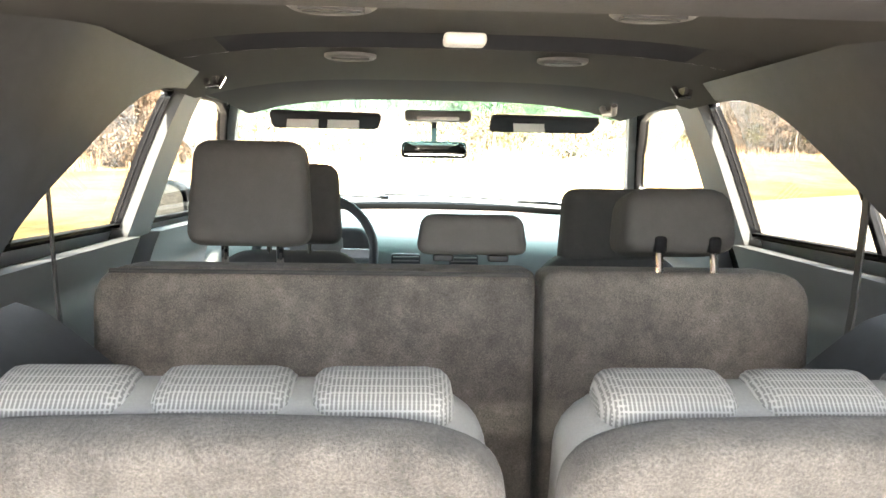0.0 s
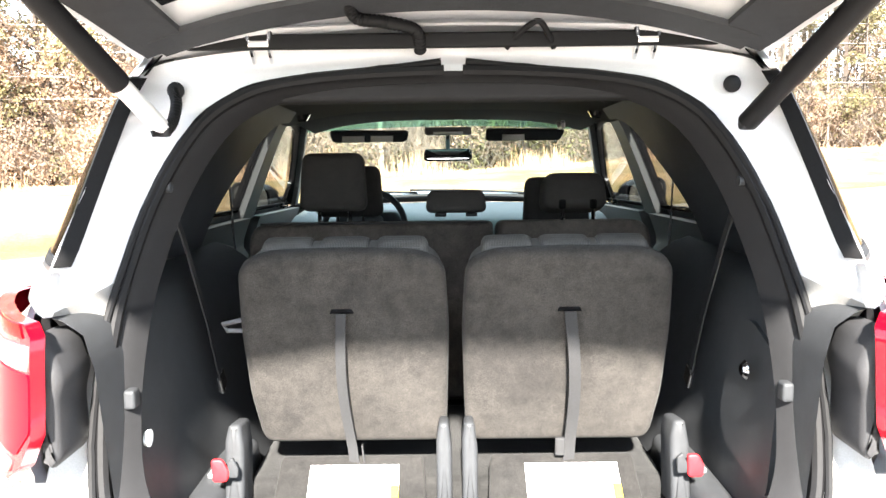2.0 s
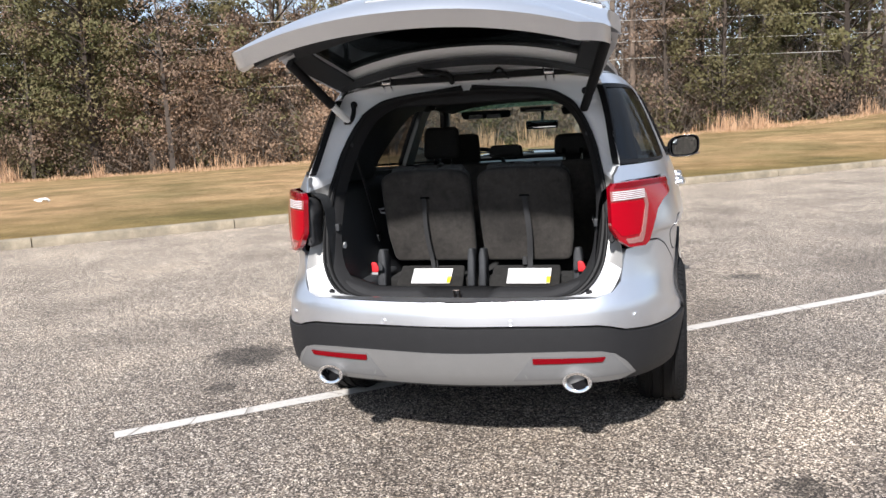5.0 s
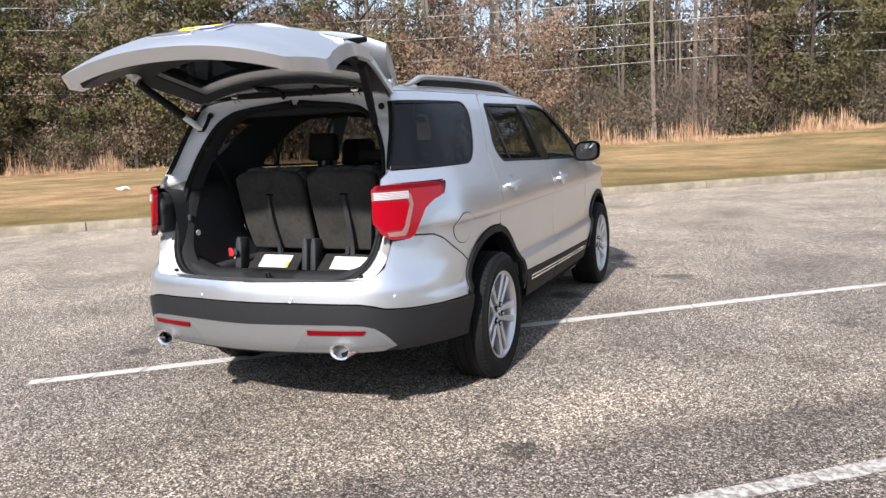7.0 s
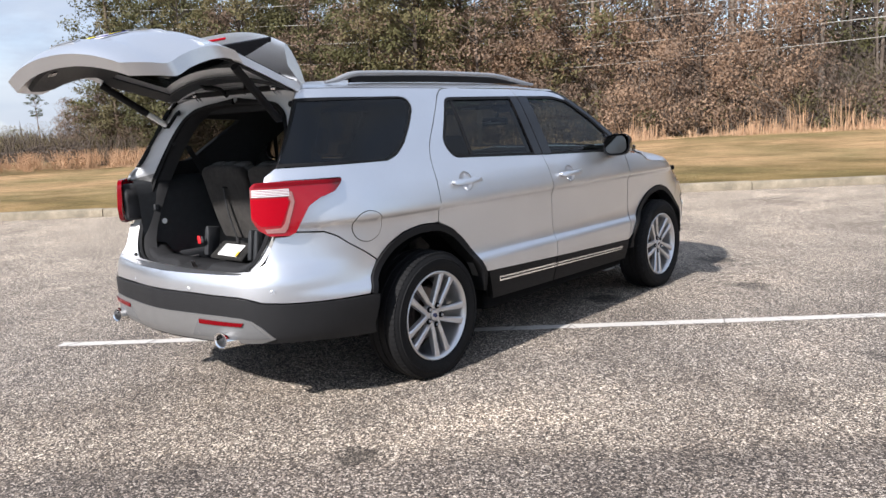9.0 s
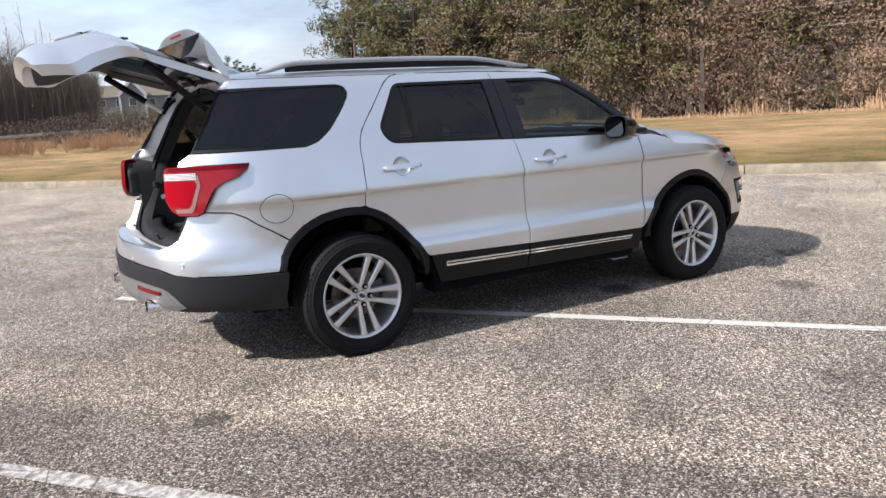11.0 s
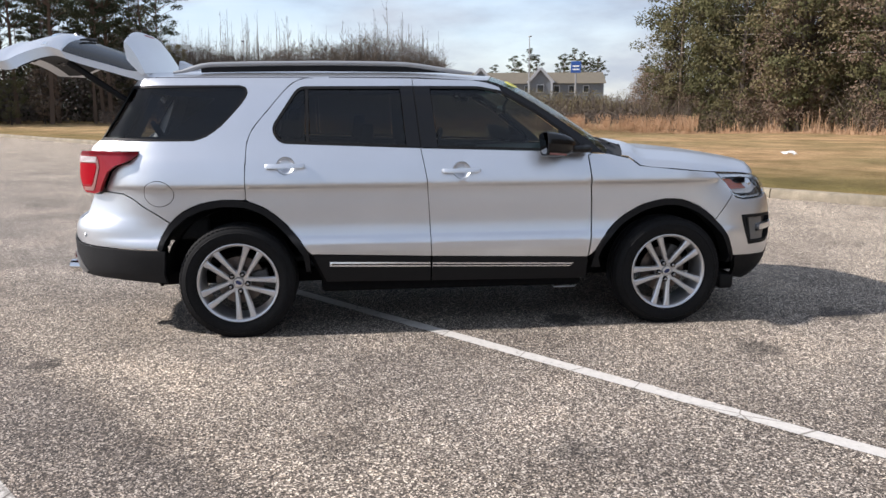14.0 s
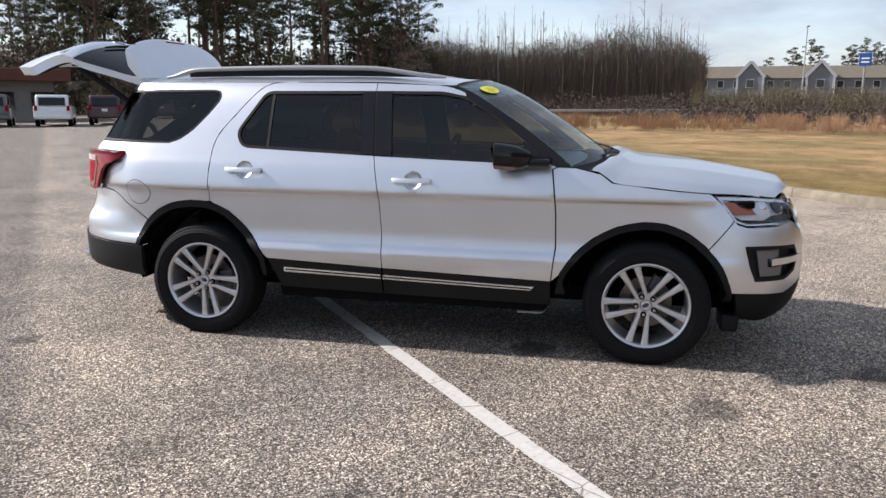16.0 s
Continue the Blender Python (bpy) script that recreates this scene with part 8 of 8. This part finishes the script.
def make_far_things():
    gable_house(-141.8, 19.6, 80, 54, 9, 5.4, 7.4, (-21.8, -8.7, 5.2, 15.7), 0)
    def far(az, r, cx=5.7, cy=2.6):
        return cx + math.sin(radians(az)) * r, cy + math.cos(radians(az)) * r
    WHITE_P, BLACK_P, GREY_P, RED_P = ("white_car_paint", (.75, .75, .76)), ("black_car_paint", (.015, .015, .017)), ("grey_car_paint", (.10, .10, .105)), ("maroon_car_paint", (.05, .012, .014))
    for az, r, paint, label, tall in ((-128.1, 50, WHITE_P, "white off-roader parked across the lot", False), (-125.0, 52, RED_P, "dark maroon off-roader parked across the lot", False), (-131.6, 50, GREY_P, "dark grey car parked across the lot", False), (-121.5, 66, GREY_P, "dark car parked by the low building", False)):
        x, y = far(az, r)
        parked_car(x, y, 90 - az - 4, paint, label, tall)
    x, y = far(-116.6, 60, 6.04, 1.26)
    parked_car(x, y, -6, WHITE_P, "white boxy off-roader with a spare wheel on its tail", True, (4.3, 1.87, 1.86))
    # flat-roofed buildings past the parked cars
    for az, r, w, d, h, wall, roof, label in ((-133.4, 64, 11, 9, 2.9, (.22, .20, .18), (.12, .045, .03), "low building with a deep brown roof edge"), (-121.6, 84, 14, 8, 2.5, (.55, .50, .33), (.30, .27, .22), "low cream building beyond the lot")):
        x, y = far(az, r)
        b = empty("low_building", x, y, 0)
        tagged(b, label, "building")
        turn = -az
        bm = box(w, d, h, (0, 0, h / 2))
        bmesh.ops.transform(bm, matrix=pose(x, y, 0, 0, 0, turn), verts=bm.verts)
        part("wall", bm, simple("building_wall", wall, .85, grain=.15, scale=10), b, smooth=False)
        bm = box(w + 2, d + 2, .8, (0, 0, h + .1), .05)
        bmesh.ops.transform(bm, matrix=pose(x, y, 0, 0, 0, turn), verts=bm.verts)
        part("roof", bm, simple("building_roof", roof, .85, grain=.15, scale=10), b, smooth=False)
        for k in range(-2, 3):
            bm = box(1.4, .2, 1.2, (k * 2.4, -d / 2 - .02, 1.3))
            bmesh.ops.transform(bm, matrix=pose(x, y, 0, 0, 0, turn), verts=bm.verts)
            part("window", bm, GLOSS_BLACK, b, smooth=False)
    # blue roadside sign
    x, y = far(-74.3, 140, 6.04, 1.26)
    sign = part("roadside_sign", tube([(x, y, 0), (x, y, 7.2)], .16, 8), simple("sign_pole", (.3, .3, .3), .6, .5, grain=.1))
    tagged(sign, "tall blue roadside sign on a pole", "sign")
    bm = box(1.7, .4, 1.9, (0, 0, 7.9), .05)
    bmesh.ops.transform(bm, matrix=pose(x, y, 0, 0, 0, 73), verts=bm.verts)
    panel = part("sign_panel", bm, simple("sign_blue", (.02, .08, .30), .4, grain=.05), sign, "blue sign panel", smooth=False)
    for k in (0, 1):
        bm = box(1.1, .46, .2, (0, 0, 7.5 + k * .55))
        bmesh.ops.transform(bm, matrix=pose(x, y, 0, 0, 0, 73), verts=bm.verts)
        part("sign_bar", bm, WHITE_LABEL, panel, smooth=False)
    # scraps of paper on the lawn
    PAPER = simple("paper_scrap", (.75, .75, .73), .8, grain=.05)
    for x, y, turn in ((-14.4, 12.6, 20),):
        bm = bmesh.new()
        bmesh.ops.create_grid(bm, x_segments=5, y_segments=4, size=.16)
        for v in bm.verts:
            v.co.z = .10 * noise.noise((v.co.x * 9, v.co.y * 9, turn)) + .05
        bmesh.ops.solidify(bm, geom=bm.faces[:], thickness=.004)
        bmesh.ops.transform(bm, matrix=pose(x, y, grounded(x, y) + .07, 0, 0, turn), verts=bm.verts)
        scrap = part("paper_scrap", bm, PAPER, smooth=False)
        tagged(scrap, "crumpled white scrap of paper on the lawn", "litter")
    # pale low road wall across the field
    rows = []
    wall = bmesh.new()
    p, q = far(-95, 62), far(-80, 70)
    tube([(*p, .75), (*q, .85)], .12, 6, wall)
    ob = part("guard_rail", wall, simple("rail_grey", (.45, .43, .40), .6, .3, grain=.15))
    tagged(ob, "pale guard rail along the road beyond the field", "guard rail", kind="structure")


make_woods()
make_brush()
make_wires()
make_far_things()
